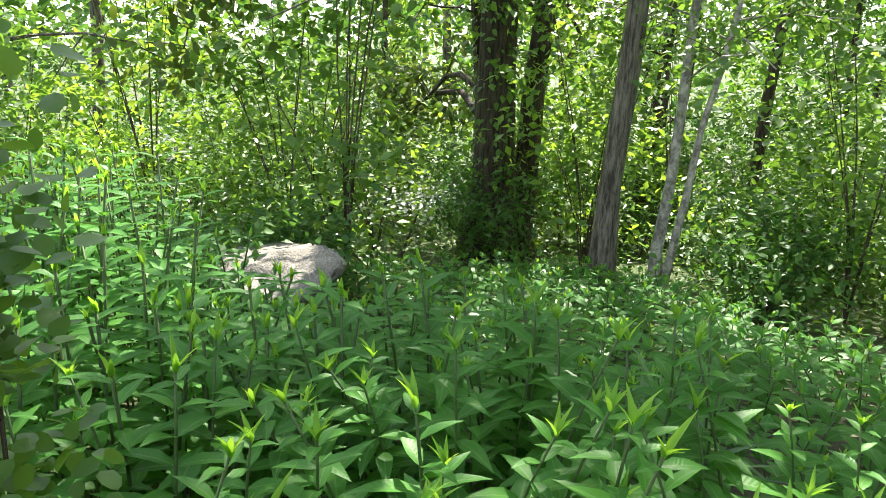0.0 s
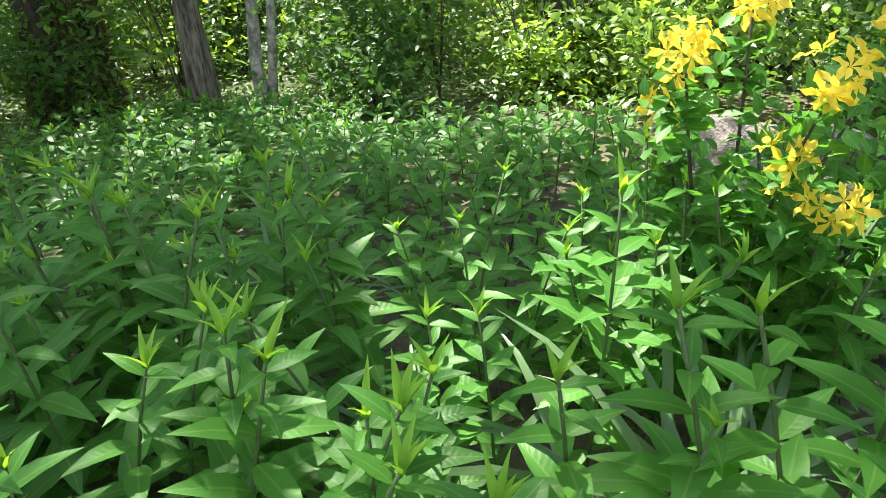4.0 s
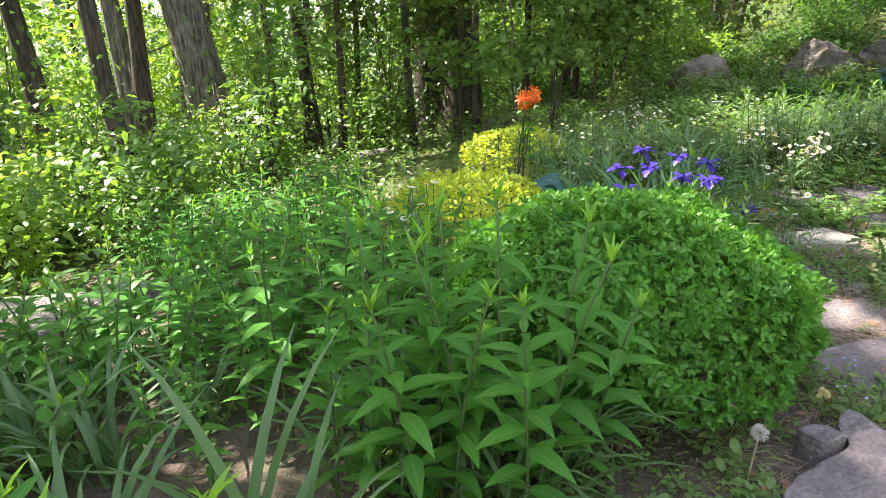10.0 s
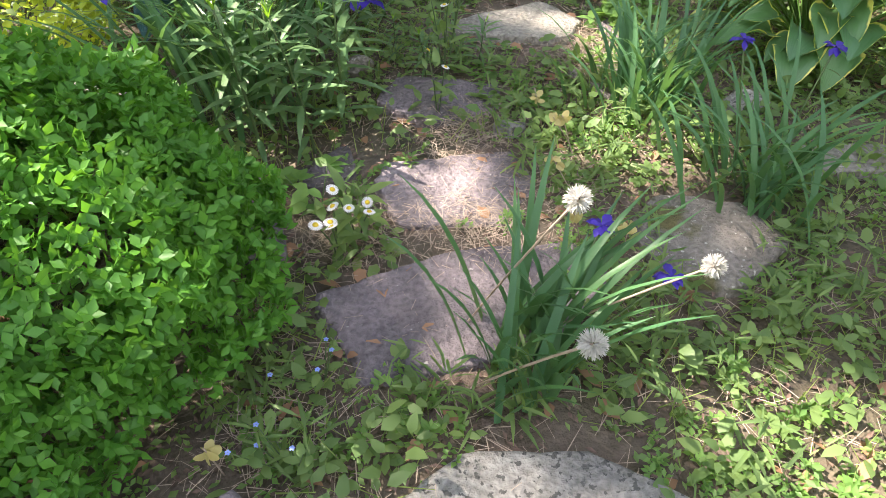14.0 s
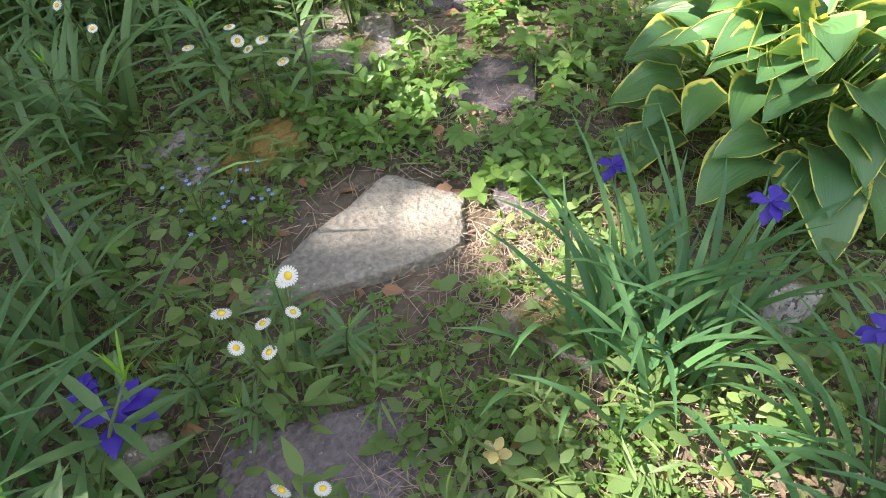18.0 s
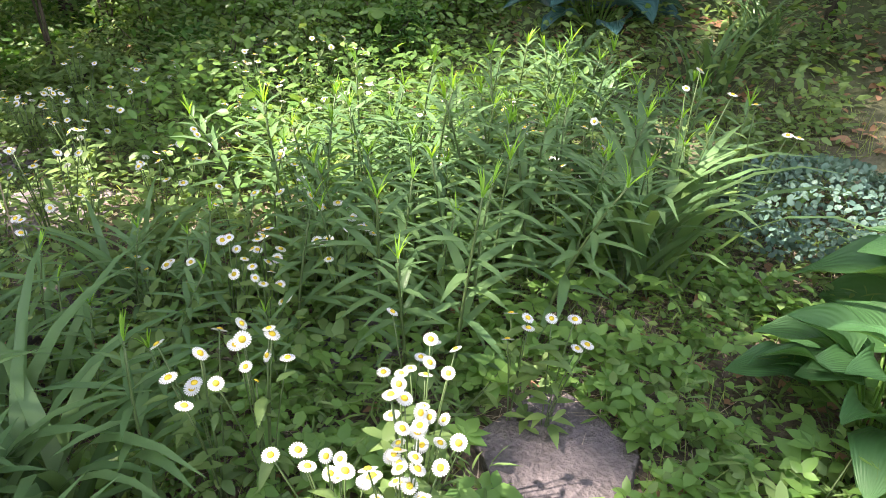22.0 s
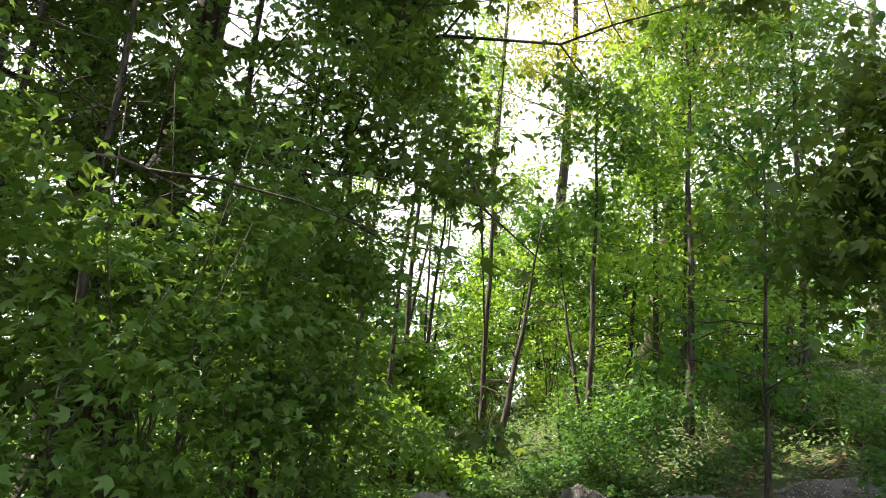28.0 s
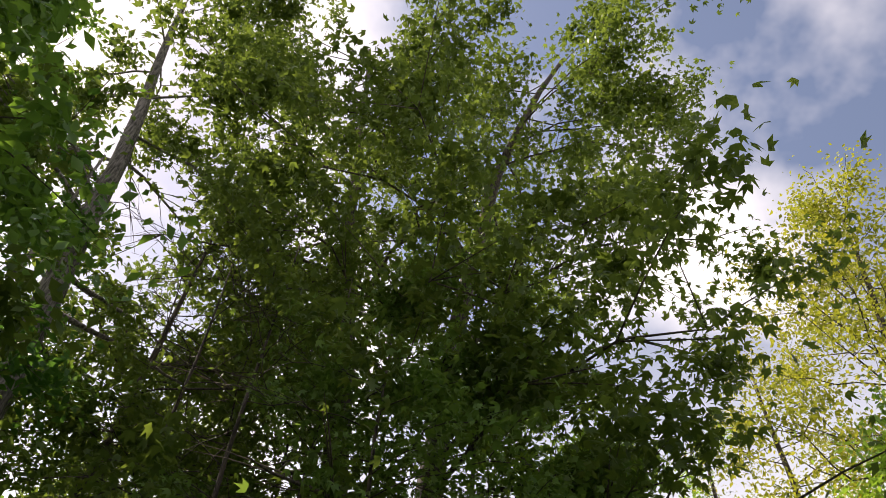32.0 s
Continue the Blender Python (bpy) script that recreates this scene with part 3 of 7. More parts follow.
# ---- stones ----
def stone(name, outline, top, thick, mat, label, category="stepping stone", group="", seed=0, bumps=0.012, tilt=(0, 0)):
    """A flat natural stone from a few corners, with broken edges and an uneven top."""
    k = np.random.default_rng(seed)
    c = np.array(outline, float)
    mid = c.mean(0)
    c = c - mid
    pts = []
    for a, b in zip(c, np.roll(c, -1, 0)):
        m = max(3, int(np.linalg.norm(b - a) / 0.035))
        for t in np.arange(m) / m:
            pts.append(a + (b - a) * t)
    p = np.array(pts)
    for _ in range(1):
        p = 0.6 * p + 0.2 * np.roll(p, 1, 0) + 0.2 * np.roll(p, -1, 0)
    p = p * (1 + 0.014 * k.normal(size=(len(p), 1)))
    n = len(p)
    rings = [(1.06, -thick), (1.03, -thick * 0.4), (1.0, -0.012), (0.99, -0.003), (0.97, 0), (0.88, 0), (0.7, 0), (0.5, 0), (0.28, 0), (0.08, 0)]
    v = []
    for s, z in rings:
        jit = 1 + (0.006 if s > 0.9 else 0.03) * k.normal(size=n)
        q = p * (s * jit)[:, None]
        up = np.array([bumps * (noise.noise(Vector((x * 4 + seed, y * 4, 3.1))) + 0.5 * noise.noise(Vector((x * 13, y * 13 + seed, 1.7)))) for x, y in q])
        v.append(np.column_stack([q, z + (up if z > -thick * 0.3 else 0 * up) + q @ np.array(tilt)]))
    v = np.concatenate(v)
    f = []
    for r in range(len(rings) - 1):
        for i in range(n):
            a, b = r * n + i, r * n + (i + 1) % n
            f.append((a, b, b + n, a + n))
    v = np.concatenate([v, [[0, 0, v[-n:, 2].mean()]]])
    last = (len(rings) - 1) * n
    f += [(last + i, last + (i + 1) % n, len(v) - 1, len(v) - 1) for i in range(n)]
    tri = [(a, b, c2) for a, b, c2, d in f] + [(a, c2, d) for a, b, c2, d in f if c2 != d]
    ob = new(name, mesh_of(name, v, tri, mats=[mat]))
    ob.location = (mid[0], mid[1], hz(*mid) + top)
    return tagged(ob, label, category, group)


def boulder(name, at, size, mat, label, seed=0, group="", sharp=0.25):
    """A rounded, cracked rock half sunk in the ground."""
    bm = bmesh.new()
    bmesh.ops.create_icosphere(bm, subdivisions=5 if max(size) > 0.3 else 4, radius=1)
    k = np.random.default_rng(seed)
    cuts = [(Vector(d), k.uniform(0.42, 0.66)) for d in rand_dirs(k, 15)]
    tilt = Vector(rand_dirs(k, 1)[0] * [0.4, 0.4, 0] + np.array([0, 0, 1.0])).normalized()
    for v in bm.verts:
        p = v.co * (1 + 0.12 * noise.noise(v.co * 1.3 + Vector((seed, 0, 0))))
        for q, far in cuts:
            over = p.dot(q) - far
            if over > 0:
                p -= q * over
        # beds of the rock stand out as low steps, and cracks run between them
        layer = p.dot(tilt) * 5 + 0.7 * noise.noise(p * 2.3 + Vector((0, seed, 0)))
        step = abs(layer - math.floor(layer) - 0.5)
        v.co = p * (1 - 0.09 * max(0.0, 1 - step * 7) + 0.05 * noise.noise(p * 5 + Vector((0, seed, 0))) + 0.03 * noise.noise(p * 14))
        v.co.x, v.co.y, v.co.z = v.co.x * size[0], v.co.y * size[1], v.co.z * size[2]
    me = bpy.data.meshes.new(name)
    bm.to_mesh(me)
    bm.free()
    for p in me.polygons:
        p.use_smooth = True
    me.materials.append(mat)
    ob = new(name, me)
    ob.location = (at[0], at[1], hz(at[0], at[1]) + at[2])
    ob.rotation_euler = (0, 0, at[3] if len(at) > 3 else 0)
    return tagged(ob, label, "rock", group)


def slabs():
    g = "stones of the garden path"
    S = lambda *a, **k: stone("stepping_stone", *a, group=g, **k)  # noqa: E731
    S([(3.08, 1.82), (3.32, 1.93), (3.6, 1.85), (3.78, 1.68), (3.66, 1.5), (3.34, 1.38), (3.12, 1.55)], 0.035, 0.12, M_LICHEN,
      "rounded pale grey stepping stone spotted with dark lichen", seed=1)
    S([(3.07, 2.5), (3.5, 2.56), (3.86, 2.5), (3.9, 2.3), (3.6, 2.15), (3.14, 2.16)], 0.025, 0.1, M_SLATE, "flat violet-grey slate stepping stone", seed=2)
    S([(3.34, 2.96), (3.4, 3.05), (3.84, 3.0), (3.86, 2.8), (3.68, 2.64), (3.36, 2.72)], 0.02, 0.1, M_SLATE, "violet-grey slate stepping stone under dry straw", seed=3)
    S([(3.44, 3.44), (3.58, 3.6), (3.95, 3.42), (3.9, 3.26), (3.6, 3.22)], 0.03, 0.1, M_SLATE, "violet slate stepping stone with broken edges", seed=4)
    S([(4.02, 2.5), (4.2, 2.62), (4.42, 2.5), (4.48, 2.3), (4.2, 2.18), (4.04, 2.3)], 0.035, 0.1, M_MOSSY, "brown and grey stepping stone with lichen", seed=5)
    S([(3.77, 3.9), (4.06, 3.97), (4.36, 4.02), (4.47, 3.78), (4.33, 3.64), (4.17, 3.7), (3.95, 3.8)], 0.035, 0.11, M_PALE, "pale triangular stepping stone in broken sunlight", seed=6)
    S([(4.5, 3.72), (4.62, 3.78), (4.68, 3.58), (4.54, 3.54)], 0.03, 0.08, M_SLATE, "small violet slate stepping stone", seed=7)
    S([(4.7, 4.2), (4.98, 4.3), (5.08, 4.12), (4.94, 3.96), (4.76, 4.04)], 0.025, 0.08, M_SLATE_DARK, "dark cracked slate stepping stone among creeping weeds", seed=8)
    S([(4.52, 4.9), (4.82, 5.0), (4.92, 4.72), (4.74, 4.48), (4.52, 4.6)], 0.04, 0.1, M_MOSSY, "grey stepping stone with moss round its edges", seed=9)
    S([(5.2, 5.0), (5.55, 5.02), (5.55, 4.66), (5.28, 4.55), (5.06, 4.7)], 0.035, 0.1, M_SLATE_DARK, "dark slate stepping stone beside daisies", seed=10)
    S([(4.15, 5.2), (4.35, 5.26), (4.42, 5.08), (4.24, 5.0)], 0.03, 0.08, M_SLATE_DARK, "small dark slate stepping stone", seed=11)
    S([(4.95, 5.62), (5.25, 5.66), (5.26, 5.42), (5.0, 5.4)], 0.03, 0.08, M_SLATE_DARK, "dark slate stepping stone under daisies", seed=12)
    S([(5.3, 3.98), (5.56, 3.86), (5.5, 3.7), (5.34, 3.74)], 0.03, 0.08, M_PALE, "small pale flat stone beside a hosta", seed=13)
    S([(4.3, 7.5), (4.8, 7.5), (4.85, 7.1), (4.4, 7.0)], 0.03, 0.08, M_SLATE, "slate stepping stone in dappled sun", seed=14)
    S([(4.35, 8.4), (4.8, 8.45), (4.85, 8.05), (4.45, 8.0)], 0.03, 0.08, M_SLATE, "slate stepping stone in dappled light", seed=15)
    S([(5.0, 8.75), (5.5, 8.7), (5.6, 8.35), (5.1, 8.25)], 0.03, 0.08, M_SLATE, "slate stepping stone near the wood", seed=16)
    S([(4.2, 6.6), (4.6, 6.62), (4.62, 6.3), (4.25, 6.25)], 0.03, 0.08, M_SLATE_DARK, "slate stepping stone in the shade", seed=17)
    S([(4.22, 3.42), (4.46, 3.37), (4.6, 3.27), (4.55, 3.1), (4.3, 3.13)], 0.02, 0.08, M_MOSSY, "flat brown stepping stone half under dry straw", seed=24)
    S([(3.86, 4.5), (4.0, 4.56), (4.04, 4.44), (3.9, 4.38)], 0.03, 0.08, M_LICHEN, "small grey stone beside orange moss", seed=25)
    S([(4.62, 2.72), (4.82, 2.7), (5.1, 2.62), (5.04, 2.48), (4.7, 2.56)], 0.03, 0.08, M_PALE, "pale flat stone in front of a hosta", seed=26)
    stone("broken_slate", [(2.33, 1.58), (2.5, 1.7), (2.72, 1.75), (2.75, 1.87), (2.84, 1.93), (2.9, 1.72), (2.86, 1.46), (2.5, 1.38)], 0.09, 0.2, M_SLATE,
          "broken violet slate block with a notch", "rock", seed=18, bumps=0.035, tilt=(0.06, 0.05))
    stone("slate_chip", [(2.59, 1.87), (2.71, 1.88), (2.73, 1.77), (2.61, 1.75)], 0.11, 0.16, M_SLATE, "small violet slate fragment", "rock", seed=19, bumps=0.03, tilt=(0.1, -0.1))
    boulder("garden_rock", (2.45, 3.62, 0.06, 0.5), (0.26, 0.2, 0.16), M_PALE, "pale garden rock beside an iris clump", 3)
    stone("flat_stone", [(2.76, 3.06), (2.98, 3.1), (3.0, 2.9), (2.82, 2.88)], 0.05, 0.1, M_SLATE, "violet-grey flat stone beside a clipped shrub", "rock", seed=20)
    stone("flat_stone", [(2.84, 2.84), (3.02, 2.86), (3.02, 2.64), (2.88, 2.66)], 0.05, 0.1, M_SLATE, "violet-grey flat stone on bare soil", "rock", seed=21)
    stone("flat_stone", [(3.06, 3.08), (3.3, 3.2), (3.3, 3.04), (3.14, 2.98)], 0.03, 0.08, M_SLATE_DARK, "dark flat stone below lily leaves", "rock", seed=22)
    boulder("small_rock", (3.42, 3.68, 0.03), (0.09, 0.07, 0.06), M_MOSSY, "small grey rock among strap leaves", 5)
    boulder("small_rock", (3.86, 3.12, 0.02), (0.08, 0.06, 0.05), M_LICHEN, "small lichened rock beside the path", 6)
    boulder("small_rock", (4.7, 2.95, 0.03), (0.14, 0.09, 0.06), M_LICHEN, "small white-spotted rock below iris leaves", 7)
    boulder("small_rock", (3.55, 4.55, 0.03), (0.12, 0.1, 0.07), M_SLATE, "small violet rock below daylily leaves", 8)
    boulder("small_rock", (3.95, 4.62, 0.02), (0.13, 0.08, 0.05), M_LICHEN, "pale rock at the edge of the path", 9)
    # boulders round the garden
    boulder("boulder", (8.6, 9.75, 0.02, 0.4), (1.0, 0.85, 0.85), M_LEDGE, "big grey boulder with cracks at the garden's end", 11)
    boulder("boulder", (7.4, 10.7, 0.05, 0.2), (0.9, 0.72, 0.72), M_MOSSY, "mossy grey boulder at the garden's end", 12)
    boulder("boulder", (6.5, 11.2, 0.0, 0.2), (0.25, 0.2, 0.14), M_MOSSY, "low grey rock among weeds", 22)
    boulder("boulder", (-4.9, 0.66, 0.3, 0.3), (0.75, 0.8, 0.5), M_PALE, "pale rounded boulder behind tall leafy plants", 9)
    boulder("boulder", (-0.75, 4.1, 0.08, 0.9), (0.75, 0.5, 0.34), M_MOSSY, "lichened boulder behind the yellow azalea", 14)
    boulder("boulder", (-0.2, 4.5, 0.02, 0.2), (0.4, 0.3, 0.24), M_LICHEN, "pale lichened rock behind the yellow azalea", 15)
    for x, y, sx, sy, sz, r, sd in ((9.75, 8.95, 0.95, 0.6, 0.5, -0.45, 16), (10.4, 8.6, 1.05, 0.7, 0.6, -0.4, 17), (10.95, 8.2, 0.9, 0.65, 0.5, -0.45, 21)):
        boulder("rock_ledge", (x, y, 0.06, r), (sx, sy, sz * 1.15), M_LEDGE, "broad grey rock ledge on a wooded slope", sd)


slabs()


# ---- plants ----
def frame_of(at, way, up, size, wide=None):
    way = unit(np.asarray(way, float))
    side = unit(np.cross(up, way) + 1e-6)
    nrm = np.cross(way, side)
    w = wide or size
    m = Matrix.Identity(4)
    for r in range(3):
        m[r][0], m[r][1], m[r][2], m[r][3] = way[r] * size, side[r] * w, nrm[r] * size, at[r]
    return m


def leafy_plant(seed, h=0.85, split=False, name="leafy_perennial", leaf=0.165, mat=None, label="tall green perennial with opposite pointed leaves",
                shape=LANCE, shoot=True, pairs=9, stem_mat=None, group="leafy perennials"):
    """An upright stem with pairs of pointed leaves and a pale young tip."""
    k = np.random.default_rng(seed)
    mat, stem_mat = mat or M_MILK, stem_mat or M_STEM
    root = thing(name, (0, 0, -50), label, "plant", group)
    bend = k.normal(size=2) * 0.1 * h
    z = np.linspace(0, h, 7)
    path = np.column_stack([bend[0] * (z / h) ** 2, bend[1] * (z / h) ** 2, z])
    part("stem", mesh_of("stem", *tube(path, np.linspace(0.006, 0.003, 7), 5)[:2], mats=[stem_mat]), root)
    pos, way, up, size = [], [], [], []
    turn = k.random() * 6.28
    for i in range(pairs):
        s = 0.2 + 0.77 * (i / (pairs - 1)) ** 0.8
        turn += 1.57 + k.normal() * 0.25
        for q in (0, math.pi):
            a = turn + q + k.normal() * 0.15
            lift = 0.1 + 0.85 * s + k.normal() * 0.22
            d = np.array([math.cos(a), math.sin(a), lift * 0.75])
            pos.append((bend[0] * s * s, bend[1] * s * s, h * s))
            way.append(d)
            up.append((-math.cos(a) * 0.4, -math.sin(a) * 0.4, 1))
            size.append(leaf * (0.8 + 0.45 * math.sin(math.pi * min(1, s * 1.05)) + 0.1 * k.normal()) * (0.75 if s > 0.9 else 1))
    if split:
        me = mesh_of("leaf", *shape, mats=[mat])
        for p, d, u, s in zip(pos, way, up, size):
            part("leaf", me, root, m=frame_of(p, d, np.array(u), s))
    else:
        part("foliage", mesh_of("foliage", *scatter(shape, pos, way, up, size), mats=[mat]), root)
    if shoot:
        n = 6
        a = k.random(n) * 6.28
        d = np.column_stack([np.cos(a) * 0.24, np.sin(a) * 0.24, np.ones(n)])
        u = np.column_stack([-np.cos(a), -np.sin(a), 0 * a + 0.2])
        top = np.tile([bend[0], bend[1], h * 0.985], (n, 1))
        part("shoot", mesh_of("shoot", *scatter(shape, top, d, u, leaf * (0.35 + 0.4 * k.random(n)), leaf * 0.3), mats=[M_SHOOT]), root, "pale yellow-green young shoot", "stuff")
    return root


def spread(k, n, inside, apart, tries=40):
    """n places in a box that satisfy inside(x, y, box) and keep apart."""
    got = []
    x0, x1, y0, y1 = inside[0]
    for _ in range(n * tries):
        if len(got) >= n:
            break
        p = (k.uniform(x0, x1), k.uniform(y0, y1))
        if inside[1](*p) and all((p[0] - q[0]) ** 2 + (p[1] - q[1]) ** 2 > apart * apart for q in got):
            got.append(p)
    return got


def plant_out(kinds, places, k, lo=0.85, hi=1.15, lean=0.12):
    for n, (x, y) in enumerate(places):
        ob = copy_thing(kinds[n % len(kinds)], Matrix.Identity(4))
        s = k.uniform(lo, hi)
        ob.matrix_basis = (Matrix.Translation((x, y, hz(x, y) - 0.01)) @ Matrix.Rotation(k.uniform(0, 6.28), 4, "Z") @ Matrix.Rotation(k.normal() * lean, 4, "X")
                           @ Matrix.Scale(s, 4))


def retire(kinds):
    """Removes the pattern plants that the copies were taken from."""
    for ob in kinds:
        for o in (*ob.children_recursive, ob):
            bpy.data.objects.remove(o)


def far_from(points, r):
    return lambda x, y: all((x - a) ** 2 + (y - b) ** 2 > r * r for a, b in points)


def bed(name, label, places, k, h, leaf, mat, pairs=8, shape=LANCE):
    """A whole bed of leafy stems too many to count, as one mesh of leaves, one of shoots and one of stems."""
    root = thing(name, (0, 0, 0), label, "plants", kind="stuff")
    pos, way, up, size, stems, sp, sw, su, ss = [], [], [], [], [], [], [], [], []
    for x, y in places:
        z0, hh, turn = hz(x, y), h * k.uniform(0.85, 1.12) * (1 + 0.36 * min(1.0, max(0.0, -1.5 - x - 2.2 * max(0.0, y + 0.3)))), k.random() * 6.28
        if x < -2.1 and -0.1 < y < 1.4:
            hh *= max(0.62, 1 + 0.45 * (x + 2.1))
        bx, by = k.normal(size=2) * 0.09
        z = np.linspace(0, hh, 4)
        stems.append(tube(np.column_stack([x + bx * (z / hh) ** 2, y + by * (z / hh) ** 2, z0 + z]), 0.0045, 4))
        for i in range(pairs):
            s = 0.25 + 0.72 * i / (pairs - 1)
            turn += 1.57 + k.normal() * 0.25
            for a in (turn, turn + math.pi):
                pos.append((x + bx * s * s, y + by * s * s, z0 + hh * s))
                way.append((math.cos(a), math.sin(a), 0.1 + 0.5 * s + k.normal() * 0.15))
                up.append((-0.4 * math.cos(a), -0.4 * math.sin(a), 1))
                size.append(leaf * (0.8 + 0.45 * math.sin(math.pi * s)) * k.uniform(0.85, 1.1))
        for _ in range(4):
            a = k.random() * 6.28
            sp.append((x + bx, y + by, z0 + hh * 0.98))
            sw.append((math.cos(a) * 0.25, math.sin(a) * 0.25, 1))
            su.append((-math.cos(a), -math.sin(a), 0.2))
            ss.append(leaf * k.uniform(0.35, 0.7))
    part("foliage", mesh_of("foliage", *scatter(shape, pos, way, up, size), mats=[mat]), root, kind="stuff")
    part("shoot_growth", mesh_of("shoot_growth", *scatter(KITE, sp, sw, su, ss, leaf * 0.22), mats=[M_SHOOT]), root, "pale yellow-green young shoots", "stuff")
    v, f, _ = merged(stems)
    part("stem_tangle", mesh_of("stem_tangle", v, f, mats=[M_STEM]), root, kind="stuff")


def perennials():
    k = np.random.default_rng(11)
    hero = [leafy_plant(20 + i, 0.86, True, leaf=0.125, pairs=10) for i in range(6)]
    plain = [leafy_plant(40 + i, 0.86, False, leaf=0.122, pairs=11) for i in range(6)]
    clear = far_from([(-0.1, -0.2), (-0.17, 0.1), (-0.1, 0.1), (0, 0)], 0.62)
    azalea = far_from([(-0.45, 1.95)], 0.22)
    edge = lambda x, y: y < 1.5 + 0.42 * (x + 0.95)  # noqa: E731
    near = spread(k, 90, ((-1.9, 0.0, -0.7, 1.8), lambda x, y: clear(x, y) and azalea(x, y) and (x + 0.24) ** 2 + (y - 1.2) ** 2 > 0.09 and y > -2.3 - 0.6 * x and edge(x, y)), 0.115)
    close = [p for p in near if math.hypot(p[0] + 0.15, p[1] - 0.05) < 1.35]
    plant_out(hero, close, k)
    plant_out(plain, [p for p in near if p not in close], k)
    rest = spread(k, 450, ((-4.8, 0.0, -1.8, 2.0), lambda x, y: clear(x, y) and azalea(x, y) and edge(x, y) and (x < -1.7 or y > 1.6 or y < -0.6)
                           and (x + 4.9) ** 2 + (y - 0.6) ** 2 > 0.7 and y - 0.35 * x < 4.4 and x + y * 0.35 > -4.6 and not (abs(x + 0.2) < 0.5 and y < 0.4)), 0.115)
    bed("perennial_bed", "deep bed of tall green perennials with pointed leaves", rest, k, 0.84, 0.12, M_MILK, 10)
    low = spread(k, 420, ((-6.0, 0.1, -1.5, 4.2), lambda x, y: not edge(x, y) and azalea(x, y) and (x + 4.9) ** 2 + (y - 0.6) ** 2 > 0.7 and (x + 0.6) ** 2 + (y - 4.2) ** 2 > 0.6), 0.14)
    bed("herb_bank", "low dark green herbs on the bank below the wood", low, k, 0.34, 0.11, M_MILK, 5, KITE)
    front = [(0.0, 0.99), (0.41, 0.84), (0.2, 0.95), (0.02, 1.3), (0.62, 0.98), (0.78, 0.86), (0.55, 1.2), (0.3, 1.3)]
    plant_out(hero, front, k, 1.02, 1.16)
    beside = [(x + 0.09 * math.cos(2.4 * n), y + 0.06 + 0.07 * math.sin(2.4 * n)) for n, (x, y) in enumerate(front)]
    plant_out(hero, beside, k, 0.8, 1.0)
    plant_out(plain, [(x + 0.13 * math.cos(1.9 * n + 1), y + 0.12 + 0.05 * math.sin(3.1 * n)) for n, (x, y) in enumerate(front)], k, 0.55, 0.9)
    mid = [(1.3, 1.75), (1.48, 1.78), (1.64, 1.74), (1.38, 1.9), (1.55, 1.92), (1.2, 1.9), (1.72, 1.86), (1.45, 2.05), (1.1, 2.1), (1.3, 2.2), (0.9, 2.4), (1.1, 2.5), (1.3, 2.6)]
    plant_out(hero, mid, k, 1.0, 1.16)
    plant_out(plain, [(x + 0.1 * math.cos(2.1 * n), y + 0.1 * math.sin(2.1 * n)) for n, (x, y) in enumerate(mid)], k, 0.65, 1.0)
    plant_out(plain, spread(k, 26, ((0.0, 1.9, 2.05, 3.2), lambda x, y: y > 2.2 and x > 0.3), 0.22), k, 0.5, 0.7)
    plant_out(plain, [(1.35, 3.35), (1.5, 3.5), (1.62, 3.3), (1.25, 3.6), (1.45, 3.75)], k, 0.7, 0.85)
    back = spread(k, 150, ((-0.4, 1.7, 2.7, 5.6), lambda x, y: (x + 0.6) ** 2 + (y - 4.2) ** 2 > 0.7 and not (x > 1.35 and y > 3.8)), 0.15)
    bed("perennial_bed", "bed of darker green perennials behind the azalea", back, k, 0.56, 0.11, M_MILK, 9)
    narrow = [leafy_plant(60 + i, 0.55, False, "narrow_leaved_perennial", 0.14, M_STRAP, "perennial with narrow willow-like leaves", WILLOW, True, 11, None, "narrow-leaved perennials") for i in range(6)]
    plant_out(narrow, [(3.08, 3.3), (3.2, 3.38), (3.12, 3.45), (3.26, 3.5), (3.0, 3.22), (3.3, 3.3), (3.18, 3.22), (3.02, 3.4), (3.3, 3.85), (4.2, 5.9), (4.1, 5.75), (4.3, 6.0)], k)
    plant_out(narrow, [(3.78, 3.62), (3.85, 3.7), (3.68, 3.55), (3.92, 3.6), (3.6, 3.72)], k, 0.4, 0.6)
    plant_out(narrow, spread(k, 80, ((5.15, 6.9, 5.2, 6.5), lambda x, y: True), 0.13), k, 0.8, 1.2)
    plant_out(narrow, spread(k, 30, ((3.3, 5.0, 5.3, 7.4), lambda x, y: y < 6.3 or x < 3.9), 0.2), k, 0.6, 1.0)
    plant_out(narrow, spread(k, 36, ((2.6, 4.4, 4.3, 6.4), lambda x, y: True), 0.2), k, 0.7, 1.1)
    retire(hero + plain + narrow)


perennials()


